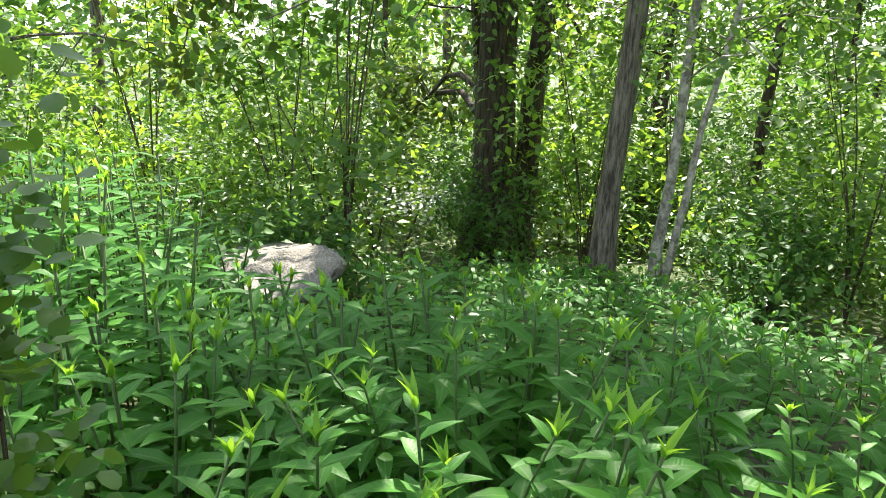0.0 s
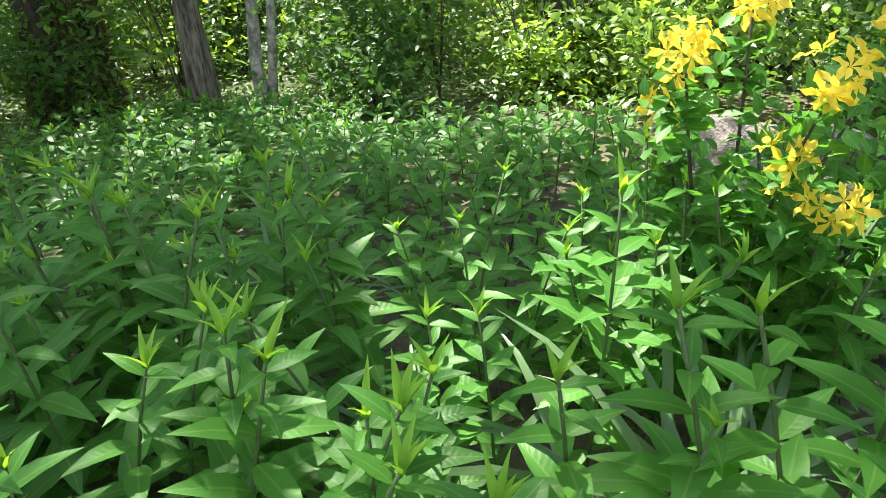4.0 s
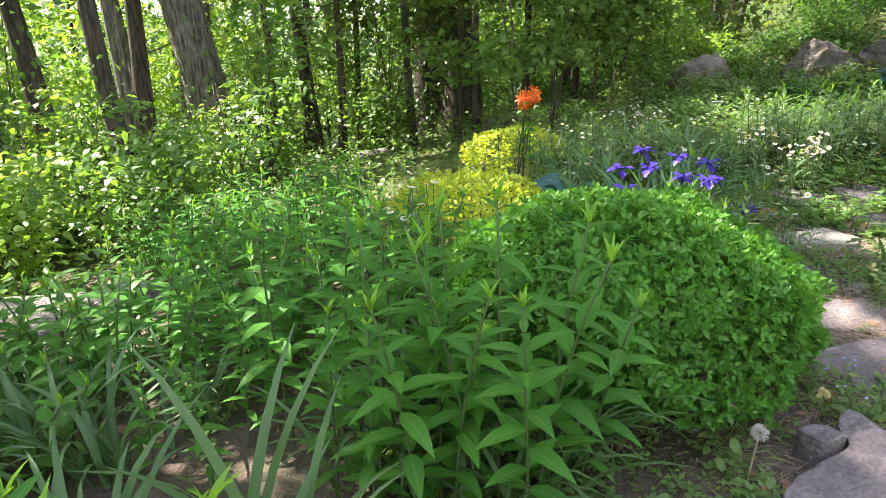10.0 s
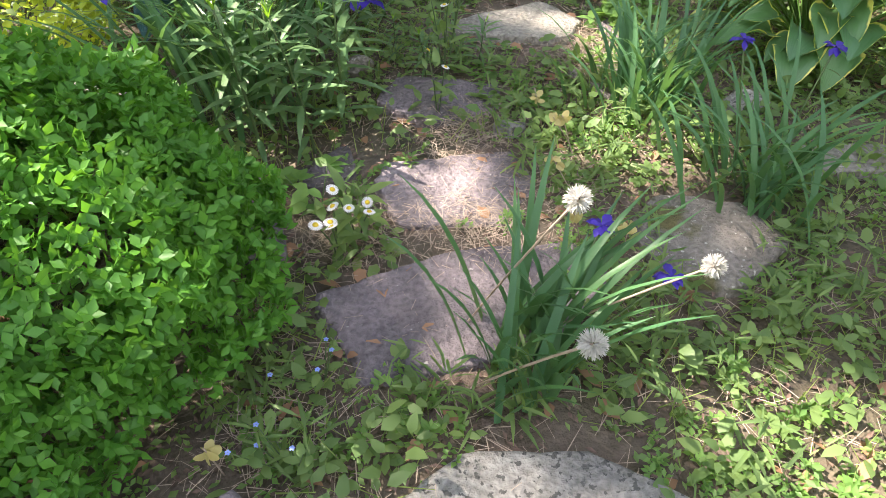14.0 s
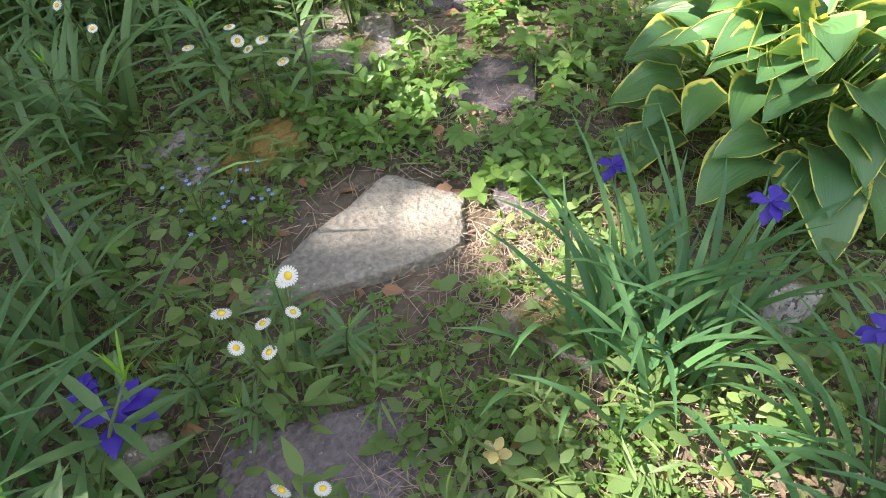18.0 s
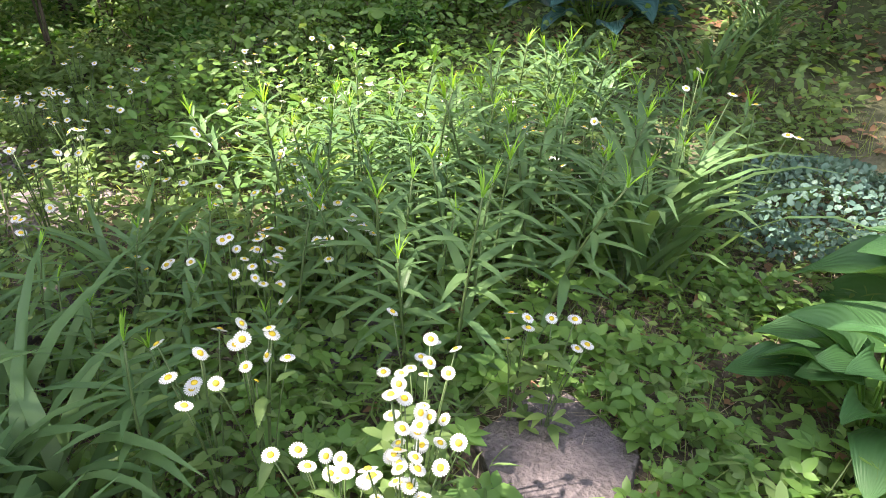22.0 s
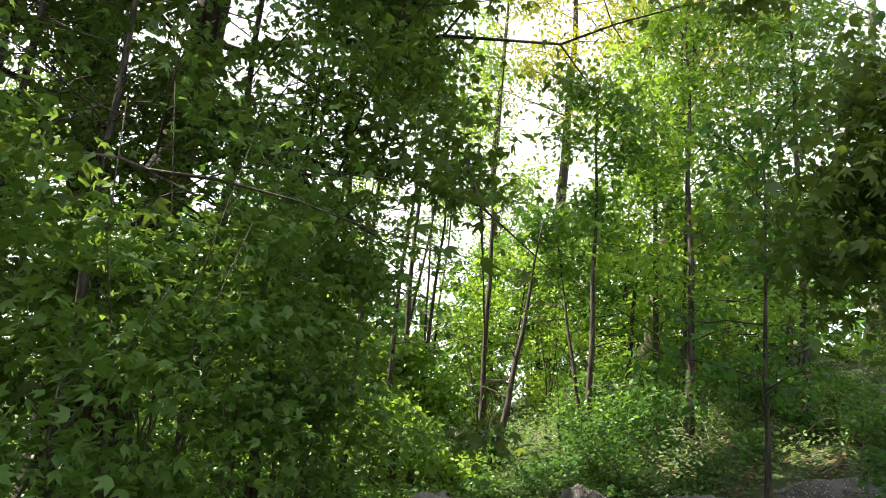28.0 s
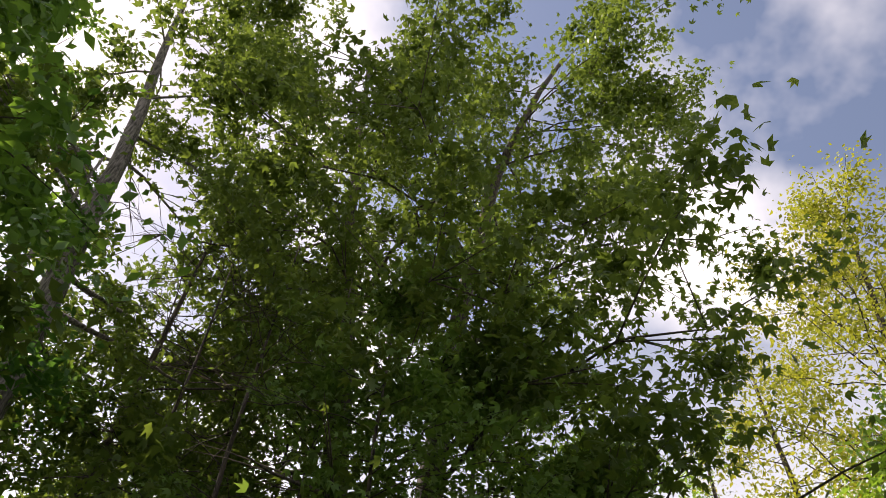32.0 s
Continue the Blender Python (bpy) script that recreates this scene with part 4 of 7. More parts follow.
def strap_clump(where, blades, length, width, mat, label, name="daylily_clump", split=True, seed=0, arch=1.0, spread_r=0.1, upright=0.5, flat=0.25, group="", lean=(0, 0)):
    """A clump of long strap leaves that rise and arch over."""
    k = np.random.default_rng(seed)
    root = thing(name, (where[0], where[1], hz(*where)), label, "plant", group)
    chunks = []
    for i in range(blades):
        a = k.random() * 6.283
        l = length * k.uniform(0.6, 1.1)
        up0 = upright + k.random() * 0.5
        n = 7
        s = np.linspace(0, 1, n)
        out = np.array([math.cos(a) + lean[0], math.sin(a) + lean[1]])
        ang = np.arctan2(up0 + 0.55, 0.55) - arch * (1.2 + 0.6 * k.random()) * s**1.6
        step = l / (n - 1)
        r = np.concatenate([[0], np.cumsum(np.cos(ang[:-1]) * step)])
        z = np.concatenate([[0], np.cumsum(np.sin(ang[:-1]) * step)])
        base = np.array([k.normal() * spread_r, k.normal() * spread_r])
        mid = np.column_stack([base[0] + out[0] * r, base[1] + out[1] * r, np.maximum(z, 0.01)])
        side = np.array([-math.sin(a), math.cos(a), 0])
        w = width * k.uniform(0.75, 1.15) * np.array([0.8, 1, 1, 0.95, 0.8, 0.5, 0.03])
        lift = np.array([0, 0, flat])
        v = np.concatenate([mid + (side + lift) * w[:, None] / 2, mid, mid + (-side + lift) * w[:, None] / 2])
        i0 = np.arange(n - 1)
        f = np.concatenate([np.stack([i0, i0 + n, i0 + n + 1], 1), np.stack([i0, i0 + n + 1, i0 + 1], 1),
                            np.stack([i0 + n, i0 + 2 * n, i0 + 2 * n + 1], 1), np.stack([i0 + n, i0 + 2 * n + 1, i0 + n + 1], 1)])
        chunks.append((v, f, None))
    if split:
        for v, f, _ in chunks:
            part("blade", mesh_of("blade", v, f, mats=[mat]), root)
    else:
        v, f, _ = merged(chunks)
        part("blade_tuft", mesh_of("blade_tuft", v, f, mats=[mat]), root, kind="stuff")
    return root


def iris_flower(root, at, seed=0, mat=None, size=0.025):
    """Three drooping falls and three upright petals on a thin stalk."""
    k = np.random.default_rng(seed)
    at = np.array(at, float)
    base = np.array([at[0] * 0.4, at[1] * 0.4, 0.05])
    s = np.linspace(0, 1, 6)[:, None]
    part("flower_stalk", mesh_of("stalk", *tube(base + (at - base) * s + np.array([0, 0, 0.03]) * s * (1 - s), 0.003, 5)[:2], mats=[M_STEM]), root)
    a = k.random() * 6 + np.array([0, 2.09, 4.19, 1.05, 3.14, 5.24, 0.5, 2.6, 4.7])
    lift = np.array([0.3, 0.3, 0.3, 1.6, 1.6, 1.6, 0.9, 0.9, 0.9]) + k.normal(size=9) * 0.2
    way = np.column_stack([np.cos(a), np.sin(a), lift])
    up = np.column_stack([-np.cos(a) * 0.5, -np.sin(a) * 0.5, np.ones(9)])
    shape = leaf_shape([(0, 0), (0.2, 0.1), (0.45, 0.26), (0.7, 0.42), (0.9, 0.34), (1, 0)], 0.25, 1.1, 0.6)
    part("flower", mesh_of("flower", *scatter(shape, np.tile(at, (9, 1)), way, up, size * (0.9 + 0.35 * k.random(9))), mats=[mat or M_BLUE]), root, "violet-blue iris flower")


def clumps():
    big = strap_clump((2.92, 3.66), 120, 0.85, 0.022, M_IRIS, "large iris clump with violet-blue flowers", "iris_clump", True, 31, 0.85, 0.16, 0.85)
    for n, p in enumerate([(-0.12, -0.2, 0.64), (0.02, -0.28, 0.6), (0.1, -0.1, 0.66), (-0.25, -0.1, 0.62), (0.22, -0.22, 0.56), (0.32, -0.02, 0.6), (-0.05, 0.05, 0.68),
                           (0.55, -0.12, 0.34), (0.18, -0.3, 0.58), (-0.3, -0.28, 0.55)]):
        iris_flower(big, (p[0], p[1], p[2] + 0.05), n, None, 0.046)
    c = strap_clump((3.55, 2.12), 72, 0.5, 0.023, M_IRIS, "iris clump leaning over a slate stone", "iris_clump", True, 32, 0.6, 0.07, 0.8, lean=(0.35, 0.1))
    for n, p in enumerate([(0.2, 0.1, 0.36), (0.36, 0.0, 0.24)]):
        iris_flower(c, p, 20 + n)
    c = strap_clump((4.38, 3.08), 84, 0.52, 0.018, M_IRIS, "iris clump with a violet flower beside the path", "iris_clump", True, 33, 0.7, 0.1, 0.75)
    for n, p in enumerate([(0.13, -0.08, 0.5), (0.2, 0.3, 0.3)]):
        iris_flower(c, p, 30 + n)
    c = strap_clump((4.5, 2.55), 60, 0.5, 0.02, M_IRIS, "iris clump at the edge of the path", "iris_clump", True, 34, 0.8, 0.1, 0.7)
    for n, p in enumerate([(-0.05, 0.2, 0.45), (0.2, 0.1, 0.44)]):
        iris_flower(c, p, 40 + n)
    c = strap_clump((3.4, 4.1), 45, 0.5, 0.024, M_STRAP, "dark strap-leaved clump with a violet flower", "iris_clump", True, 35, 0.9, 0.12, 0.6)
    iris_flower(c, (0.03, -0.4, 0.3), 50)
    g = "daylily clumps"
    for n, (x, y, b, l, w, sp) in enumerate([(3.75, 4.85, 45, 0.62, 0.03, True), (4.15, 5.45, 46, 0.75, 0.042, True), (6.25, 5.25, 44, 0.85, 0.045, True),
                                             (6.0, 6.3, 40, 0.55, 0.022, True), (5.55, 6.6, 46, 0.5, 0.014, True), (7.2, 6.5, 44, 0.65, 0.03, True),
                                             (8.2, 6.3, 44, 0.6, 0.025, False), (7.7, 7.0, 40, 0.5, 0.025, False), (8.9, 6.4, 44, 0.6, 0.02, False),
                                             (-0.75, 0.95, 34, 0.75, 0.026, True), (-0.24, 1.2, 44, 0.85, 0.036, True), (0.45, 1.5, 30, 0.7, 0.028, True),
                                             (1.5, 2.2, 60, 0.66, 0.022, True), (0.9, 1.6, 12, 0.85, 0.034, True), (-1.7, 1.5, 30, 0.7, 0.024, False),
                                             (3.9, 5.9, 40, 0.7, 0.03, False), (3.3, 5.3, 40, 0.7, 0.028, False), (6.9, 4.5, 30, 0.4, 0.016, False), (3.2, 6.4, 40, 0.6, 0.02, False),
                                             (4.6, 6.3, 30, 0.5, 0.03, False), (0.25, 2.35, 36, 0.55, 0.024, False), (0.5, 2.62, 30, 0.5, 0.02, False), (1.8, 2.0, 50, 0.55, 0.018, False),
                                             (-0.05, 2.5, 30, 0.6, 0.028, False), (1.2, 2.1, 44, 0.6, 0.022, False), (1.6, 1.78, 40, 0.55, 0.02, False), (-0.3, 2.1, 30, 0.6, 0.026, False)]):
        strap_clump((x, y), b, l, w, M_GRASS if w < 0.015 else M_STRAP, "green daylily clump with arching strap leaves" if w > 0.015 else "bright grass tuft in a sunny patch",
                    "daylily_clump" if w > 0.015 else "grass_tuft", sp, 60 + n, 0.55 if n == 13 else 1.0, 0.07, 0.9 if n == 13 else 0.55, group=g)


clumps()


def broad_leaf(cup, droop, wave, seed, heart=0.46):
    """A broad heart-shaped leaf along +u, cupped across, arched along, with ribs and a waved rim."""
    rows, cols = 12, 11
    v, uv = [], []
    for i in range(rows):
        u = i / (rows - 1)
        half = heart * (math.sin(math.pi * u**0.72) ** 0.72 * (1 - 0.12 * u) + 0.01) if 0 < u < 1 else 0.008
        back = -0.09 * math.exp(-((u - 0.06) / 0.1) ** 2)
        for j in range(cols):
            q = j / (cols - 1) * 2 - 1
            rib = 0.012 * math.cos(q * 12.6) * math.sin(math.pi * u)
            rim = wave * abs(q) ** 3 * math.sin(7.5 * u + seed + (2.0 if q > 0 else 0)) * half
            v.append((u + back * q * q * 2.2, q * half, cup * half * q * q - droop * u * u + 0.08 * math.sin(math.pi * u) + rib + rim))
            uv.append((u, 0.5 + 0.5 * q))
    f = []
    for i in range(rows - 1):
        for j in range(cols - 1):
            c = i * cols + j
            f += [(c, c + cols, c + cols + 1), (c, c + cols + 1, c + 1)]
    return np.array(v), np.array(f), np.array(uv)


def hosta(where, leaves, r, tall, leaf, mat, label, seed=0, group="hostas", heart=0.46):
    """A mound of broad ribbed leaves on stalks."""
    k = np.random.default_rng(seed)
    root = thing("hosta", (where[0], where[1], hz(*where)), label, "plant", group)
    kinds = [mesh_of("leaf", *broad_leaf(c, d, w, n, heart), mats=[mat]) for n, (c, d, w) in enumerate([(0.55, 0.3, 0.16), (0.3, 0.5, 0.24), (0.75, 0.2, 0.12), (0.15, 0.6, 0.22), (0.45, 0.4, 0.3)])]
    for i in range(leaves):
        s = (i + 0.5) / leaves
        a = i * 2.39996 + k.normal() * 0.4
        rr = r * 0.7 * (0.1 + 0.9 * s**0.65)
        z = tall * (1.0 - 0.74 * s**1.6) + k.normal() * 0.025
        at = np.array([math.cos(a) * rr, math.sin(a) * rr, max(z, 0.05)])
        lift = 0.7 - 0.55 * s + k.normal() * 0.2
        size = leaf * (0.8 + 0.4 * s**0.5) * k.uniform(0.72, 1.15)
        b = a + k.normal() * 0.3
        part("leaf", kinds[int(k.integers(0, 5))], root, m=frame_of(at, (math.cos(b), math.sin(b), lift), np.array([-0.35 * math.cos(a), -0.35 * math.sin(a), 1.0]) + 0.22 * k.normal(size=3), size, size * k.uniform(0.88, 1.1)))
        t = np.linspace(0, 1, 4)[:, None]
        foot = np.array([math.cos(a) * 0.04, math.sin(a) * 0.04, 0])
        part("leaf_stalk", mesh_of("stalk", *tube(foot + (at - foot) * t + np.array([0, 0, 0.06]) * t * (1 - t), 0.005, 5)[:2], mats=[M_CREEP]), root)
    return root


hosta((5.33, 3.33), 92, 0.53, 0.42, 0.165, M_HOSTA, "large hosta with blue-green leaves edged in yellow", 3)
hosta((6.16, 4.3), 30, 0.36, 0.27, 0.17, M_GHOSTA, "green hosta with wavy ribbed leaves", 4)
hosta((6.75, 4.35), 14, 0.3, 0.3, 0.25, M_GHOSTA, "green hosta beside a gravelly bed", 6)
hosta((8.55, 7.55), 30, 0.55, 0.42, 0.28, M_BHOSTA, "blue-green hosta with broad cupped leaves", 5, heart=0.54)
hosta((2.75, 4.5), 10, 0.3, 0.3, 0.26, M_BHOSTA, "pale blue-green hosta behind iris flowers", 7)


def dome(where, rx, ry, h, n, leaf, mat, label, name, seed=0, shape=OVATE, lift=0.08, stems=14, group="", rough=0.08, whorl=0):
    """A rounded shrub: stems from the base and leaves over its whole surface."""
    k = np.random.default_rng(seed)
    root = thing(name, (where[0], where[1], hz(*where)), label, "shrub", group)
    d = rand_dirs(k, n)
    d[:, 2] = np.abs(d[:, 2]) * 1.15 - 0.28
    d = unit(d)
    bump = np.array([noise.noise(Vector(v) * 2.2 + Vector((seed, 0, 0))) + 0.6 * noise.noise(Vector(v) * 6) for v in d])
    depth = 1 - 0.3 * k.random(n) ** 2.2 + rough * bump
    p = d * depth[:, None] * np.array([rx, ry, h * 0.6])
    p[:, 2] += h * 0.42
    ok = p[:, 2] > lift
    p, d = p[ok], d[ok]
    if whorl:
        # leaves stand in whorls round the shoot tips
        p, d = np.repeat(p[::whorl], whorl, 0), np.repeat(d[::whorl], whorl, 0)
        axis = unit(d + np.repeat(0.75 * k.normal(size=(len(d) // whorl + 1, 3)), whorl, 0)[: len(d)] + [0, 0, 0.35])
        e1 = unit(np.cross(axis, [0.31, 0.2, 0.93]))
        e2 = np.cross(axis, e1)
        turn = np.arange(len(d))[:, None] * (2 * np.pi / whorl * 1.02) + np.repeat(k.random(len(d) // whorl + 1), whorl)[: len(d), None] * 6
        rank = (np.arange(len(d)) % whorl)[:, None] / whorl
        p = p - axis * rank * leaf * 0.7
        way = np.cos(turn) * e1 + np.sin(turn) * e2 + axis * (0.9 - 0.6 * rank)
        up = axis - 0.3 * way
    else:
        way = unit(d * 0.8 + 0.75 * k.normal(size=d.shape) * [1, 1, 0.6] + [0, 0, 0.25])
        up = unit(d + 0.5 * k.normal(size=d.shape) + [0, 0, 0.5])
    part("foliage", mesh_of("foliage", *scatter(shape, p, way, up, leaf * k.uniform(0.7, 1.15, len(p))), mats=[mat]), root, kind="stuff")
    for i in range(stems):
        a = k.random() * 6.28
        tip = np.array([math.cos(a) * rx * 0.75 * k.random() ** 0.5, math.sin(a) * ry * 0.75 * k.random() ** 0.5, h * k.uniform(0.5, 0.85)])
        t = np.linspace(0, 1, 5)[:, None]
        foot = np.array([math.cos(a) * 0.06, math.sin(a) * 0.06, -0.02])
        part("stem", mesh_of("stem", *tube(foot + (tip - foot) * t + np.array([0.05 * math.cos(a), 0.05 * math.sin(a), 0]) * t * (1 - t), np.linspace(0.008, 0.003, 5), 5)[:2],
                             mats=[M_DSTEM]), root)
    return root


dome((2.23, 2.54), 0.76, 0.68, 0.76, 40000, 0.034, M_HEDGE, "dense rounded green shrub with small oval leaves", "round_shrub", 5, TINY, lift=0.05, rough=0.14, whorl=4)
dome((1.74, 1.2), 0.3, 0.26, 0.42, 2600, 0.022, M_BOX, "small yellow-green box bush", "box_bush", 6, lift=0.02, stems=6)
dome((1.95, 4.15), 0.55, 0.45, 0.58, 4200, 0.04, M_GOLD, "golden-yellow leaved spirea shrub", "golden_shrub", 7, KITE, stems=8)
dome((3.05, 6.9), 0.55, 0.45, 0.44, 3000, 0.045, M_GOLD, "golden-yellow leaved shrub near the wood", "golden_shrub", 8, KITE, stems=8)
dome((7.15, 5.0), 0.45, 0.4, 0.3, 2600, 0.03, M_SEDUM, "low blue-green leafy clump on mulch", "blue_green_clump", 9, ROUND, 0.02, 5)


def creeper_plant(seed):
    k = np.random.default_rng(seed)
    root = thing("creeping_plant", (0, 0, -50), "low creeping plant with bright five-part leaves", "plant", "creeping plants")
    stalks = []
    for i in range(5):
        a = k.random() * 6.28
        c = np.array([math.cos(a) * k.uniform(0.03, 0.12), math.sin(a) * k.uniform(0.03, 0.12), k.uniform(0.06, 0.16)])
        t = np.linspace(0, 1, 3)[:, None]
        stalks.append(tube(c * t, 0.002, 4))
        m = 5 if k.random() < 0.5 else 3
        b = a + np.linspace(-1.5, 1.5, m)
        way = np.column_stack([np.cos(b), np.sin(b), 0.1 + 0 * b])
        part("leaf", mesh_of("leaf", *scatter(OVATE, np.tile(c, (m, 1)), way, np.tile([0, 0, 1.0], (m, 1)) + 0.2 * k.normal(size=(m, 3)), 0.075 * (1 - 0.25 * np.abs(np.linspace(-1, 1, m)))), mats=[M_CREEP]), root)
    v, f, _ = merged(stalks)
    part("stalk_tuft", mesh_of("stalk_tuft", v, f, mats=[M_STEM]), root)
    return root


def creepers():
    k = np.random.default_rng(44)
    kinds = [creeper_plant(70 + i) for i in range(6)]
    plant_out(kinds, spread(k, 38, ((4.5, 6.2, 3.75, 5.6), lambda x, y: (x - 5.3) ** 2 + (y - 3.35) ** 2 > 0.3 and not (x < 4.62 and y < 4.15) and far_from([(4.72, 4.75), (5.32, 4.8)], 0.27)(x, y)), 0.14), k, 0.8, 1.3)
    plant_out(kinds, spread(k, 36, ((3.0, 7.5, 2.0, 9.0), lambda x, y: not (3.7 < x < 6.2 and 3.5 < y < 5.6) and far_from([(3.5, 2.35), (3.6, 2.86), (3.7, 3.4), (3.42, 1.65), (4.24, 2.4)], 0.42)(x, y)), 0.3), k, 0.8, 1.3)
    retire(kinds)


creepers()


def azalea(where, trusses, mat, label, seed, flowers=7, size=0.05, leaves=520):
    """Thin branching stems with whorled leaves and heads of open trumpet flowers."""
    k = np.random.default_rng(seed)
    z0 = hz(*where)
    root = thing("azalea", (where[0], where[1], z0), label, "shrub")
    petal = leaf_shape([(0, 0), (0.3, 0.1), (0.55, 0.21), (0.78, 0.2), (0.92, 0.1), (1, 0)], 0.25, 0.6, 0.6)
    for n, (x, y, z) in enumerate(trusses):
        x, y, z = x + k.normal() * 0.012, y + k.normal() * 0.012, z + k.normal() * 0.012
        tip = np.array([x - where[0], y - where[1], z - z0])
        foot = np.array([k.normal() * 0.04, k.normal() * 0.04, 0])
        t = np.linspace(0, 1, 7)[:, None]
        bow = np.array([k.normal() * 0.08, k.normal() * 0.08, 0.1])
        path = foot + (tip - foot) * t + bow * t * (1 - t)
        part("branch", mesh_of("branch", *tube(path, np.linspace(0.009, 0.003, 7), 6)[:2], mats=[M_TWIG]), root)
        m = leaves // len(trusses)
        at = path[-1] - (path[-1] - path[-3]) * (k.random((m, 1)) ** 1.5 * 1.6) + k.normal(size=(m, 3)) * [0.04, 0.04, 0.03] - [0, 0, 0.05]
        way = rand_dirs(k, m, 0.5) + [0, 0, 0.25]
        part("foliage", mesh_of("foliage", *scatter(OVATE, at, way, np.tile([0, 0, 1.0], (m, 1)) + 0.4 * k.normal(size=(m, 3)), 0.065 * k.uniform(0.7, 1.2, m)), mats=[M_MILK]), root, kind="stuff")
        for _ in range(flowers):
            d = rand_dirs(k, 1, 0.7)[0] + np.array([0, 0, 0.15])
            c = tip + d * k.uniform(0.025, 0.06) + np.array([0, 0, 0.01])
            a = np.arange(5) * 1.2566 + k.random()
            d = d / np.linalg.norm(d)
            e1 = np.cross(d, [0.3, 0.5, 0.8])
            e1 /= np.linalg.norm(e1)
            e2 = np.cross(d, e1)
            ways = np.cos(a)[:, None] * e1 + np.sin(a)[:, None] * e2 + 1.0 * d
            f = scatter(petal, np.tile(c, (5, 1)), ways, np.tile(d, (5, 1)) - 0.4 * ways, size * k.uniform(0.85, 1.15, 5))
            part("flower", mesh_of("flower", f[0], f[1], mats=[mat]), root)
    return root


azalea((-0.35, 1.85), [(-0.3 + 0.86 * (x + 0.3), 1.72 + 0.86 * (y - 1.72), 0.97 + 0.86 * (z - 0.95)) for x, y, z in [(-0.65, 1.9, 0.76), (-0.62, 1.7, 1.0), (-0.55, 1.62, 1.08), (-0.5, 1.55, 0.92), (-0.45, 1.82, 1.15), (-0.4, 1.7, 1.22), (-0.22, 1.57, 1.04), (-0.18, 1.6, 0.98),
                      (-0.28, 1.6, 0.82), (-0.15, 1.95, 1.08), (-0.1, 2.0, 1.1), (0.05, 1.75, 0.98), (0.1, 1.78, 0.92), (0.02, 1.7, 0.78), (0.08, 1.72, 0.76), (-0.55, 1.6, 0.82),
                      (-0.12, 1.6, 0.74), (-0.38, 1.6, 0.74)][::2]],
       M_AZALEA, "yellow flowering azalea with clusters of open blooms", 4, 9, 0.042, 900)
azalea((2.75, 5.65), [(2.72, 5.58, 0.74), (2.77, 5.6, 0.78), (2.82, 5.62, 0.74), (2.78, 5.56, 0.7)], M_ORANGE, "slender orange flowering azalea", 5, 8, 0.05, 80)


def fleabane(where, heads, h, seed, spread_r=0.1, group="white daisies"):
    """Thin branching stems, each with white daisies that have yellow centres."""
    k = np.random.default_rng(seed)
    root = thing("daisy_plant", (where[0], where[1], hz(*where)), "white daisies with yellow centres on thin stems", "flower", group)
    chunks, at = [], []
    for i in range(heads):
        tip = np.array([k.normal() * spread_r, k.normal() * spread_r, h * k.uniform(0.74, 1.05)])
        t = np.linspace(0, 1, 5)[:, None]
        foot = np.array([tip[0] * 0.15, tip[1] * 0.15, 0])
        chunks.append(tube(foot + (tip - foot) * t ** np.array([[1.6, 1.6, 1.0]]), 0.0022, 4))
        at.append(tip)
    v, f, _ = merged(chunks)
    part("stem_tangle", mesh_of("stem_tangle", v, f, mats=[M_STEM]), root, kind="stuff")
    m = 26
    z = k.random(m) * h * 0.8
    part("foliage", mesh_of("foliage", *scatter(LANCE, np.column_stack([k.normal(size=(m, 2)) * 0.035, z]), rand_dirs(k, m, 0.4) + [0, 0, 0.3], np.tile([0, 0, 1.0], (m, 1)),
                                              0.07 * k.uniform(0.7, 1.3, m)), mats=[M_WEED]), root, kind="stuff")
    for tip in at:
        ob = part("flower_head", DAISY, root)
        ob.matrix_local = Matrix.Translation(tip) @ Euler((k.normal() * 0.35, k.normal() * 0.35, k.random() * 6)).to_matrix().to_4x4() @ Matrix.Scale(k.uniform(0.85, 1.15), 4)
    return root


def daisy_mesh(r=0.0185):
    n = 20
    a = np.arange(n) * 2 * np.pi / n
    pet = scatter(leaf_shape([(0, 0), (0.4, 0.09), (0.9, 0.1), (1, 0)], 0, 0.1), np.zeros((n, 3)), np.column_stack([np.cos(a), np.sin(a), 0 * a + 0.12]), np.tile([0, 0, 1.0], (n, 1)), r)
    b = np.arange(10) * 2 * np.pi / 10
    disc = np.concatenate([np.column_stack([np.cos(b) * r * 0.42, np.sin(b) * r * 0.42, 0 * b + r * 0.1]), np.column_stack([np.cos(b) * r * 0.3, np.sin(b) * r * 0.3, 0 * b + r * 0.28]),
                           [[0, 0, r * 0.34]]])
    df = [(i, (i + 1) % 10, 10 + (i + 1) % 10) for i in range(10)] + [(i, 10 + (i + 1) % 10, 10 + i) for i in range(10)] + [(10 + i, 10 + (i + 1) % 10, 20) for i in range(10)]
    v, f, _ = merged([pet, (disc, np.array(df), None)])
    return mesh_of("flower_head", v, f, mats=[M_PETAL, M_EYE], index=[0] * len(pet[1]) + [1] * len(df))


DAISY = daisy_mesh()


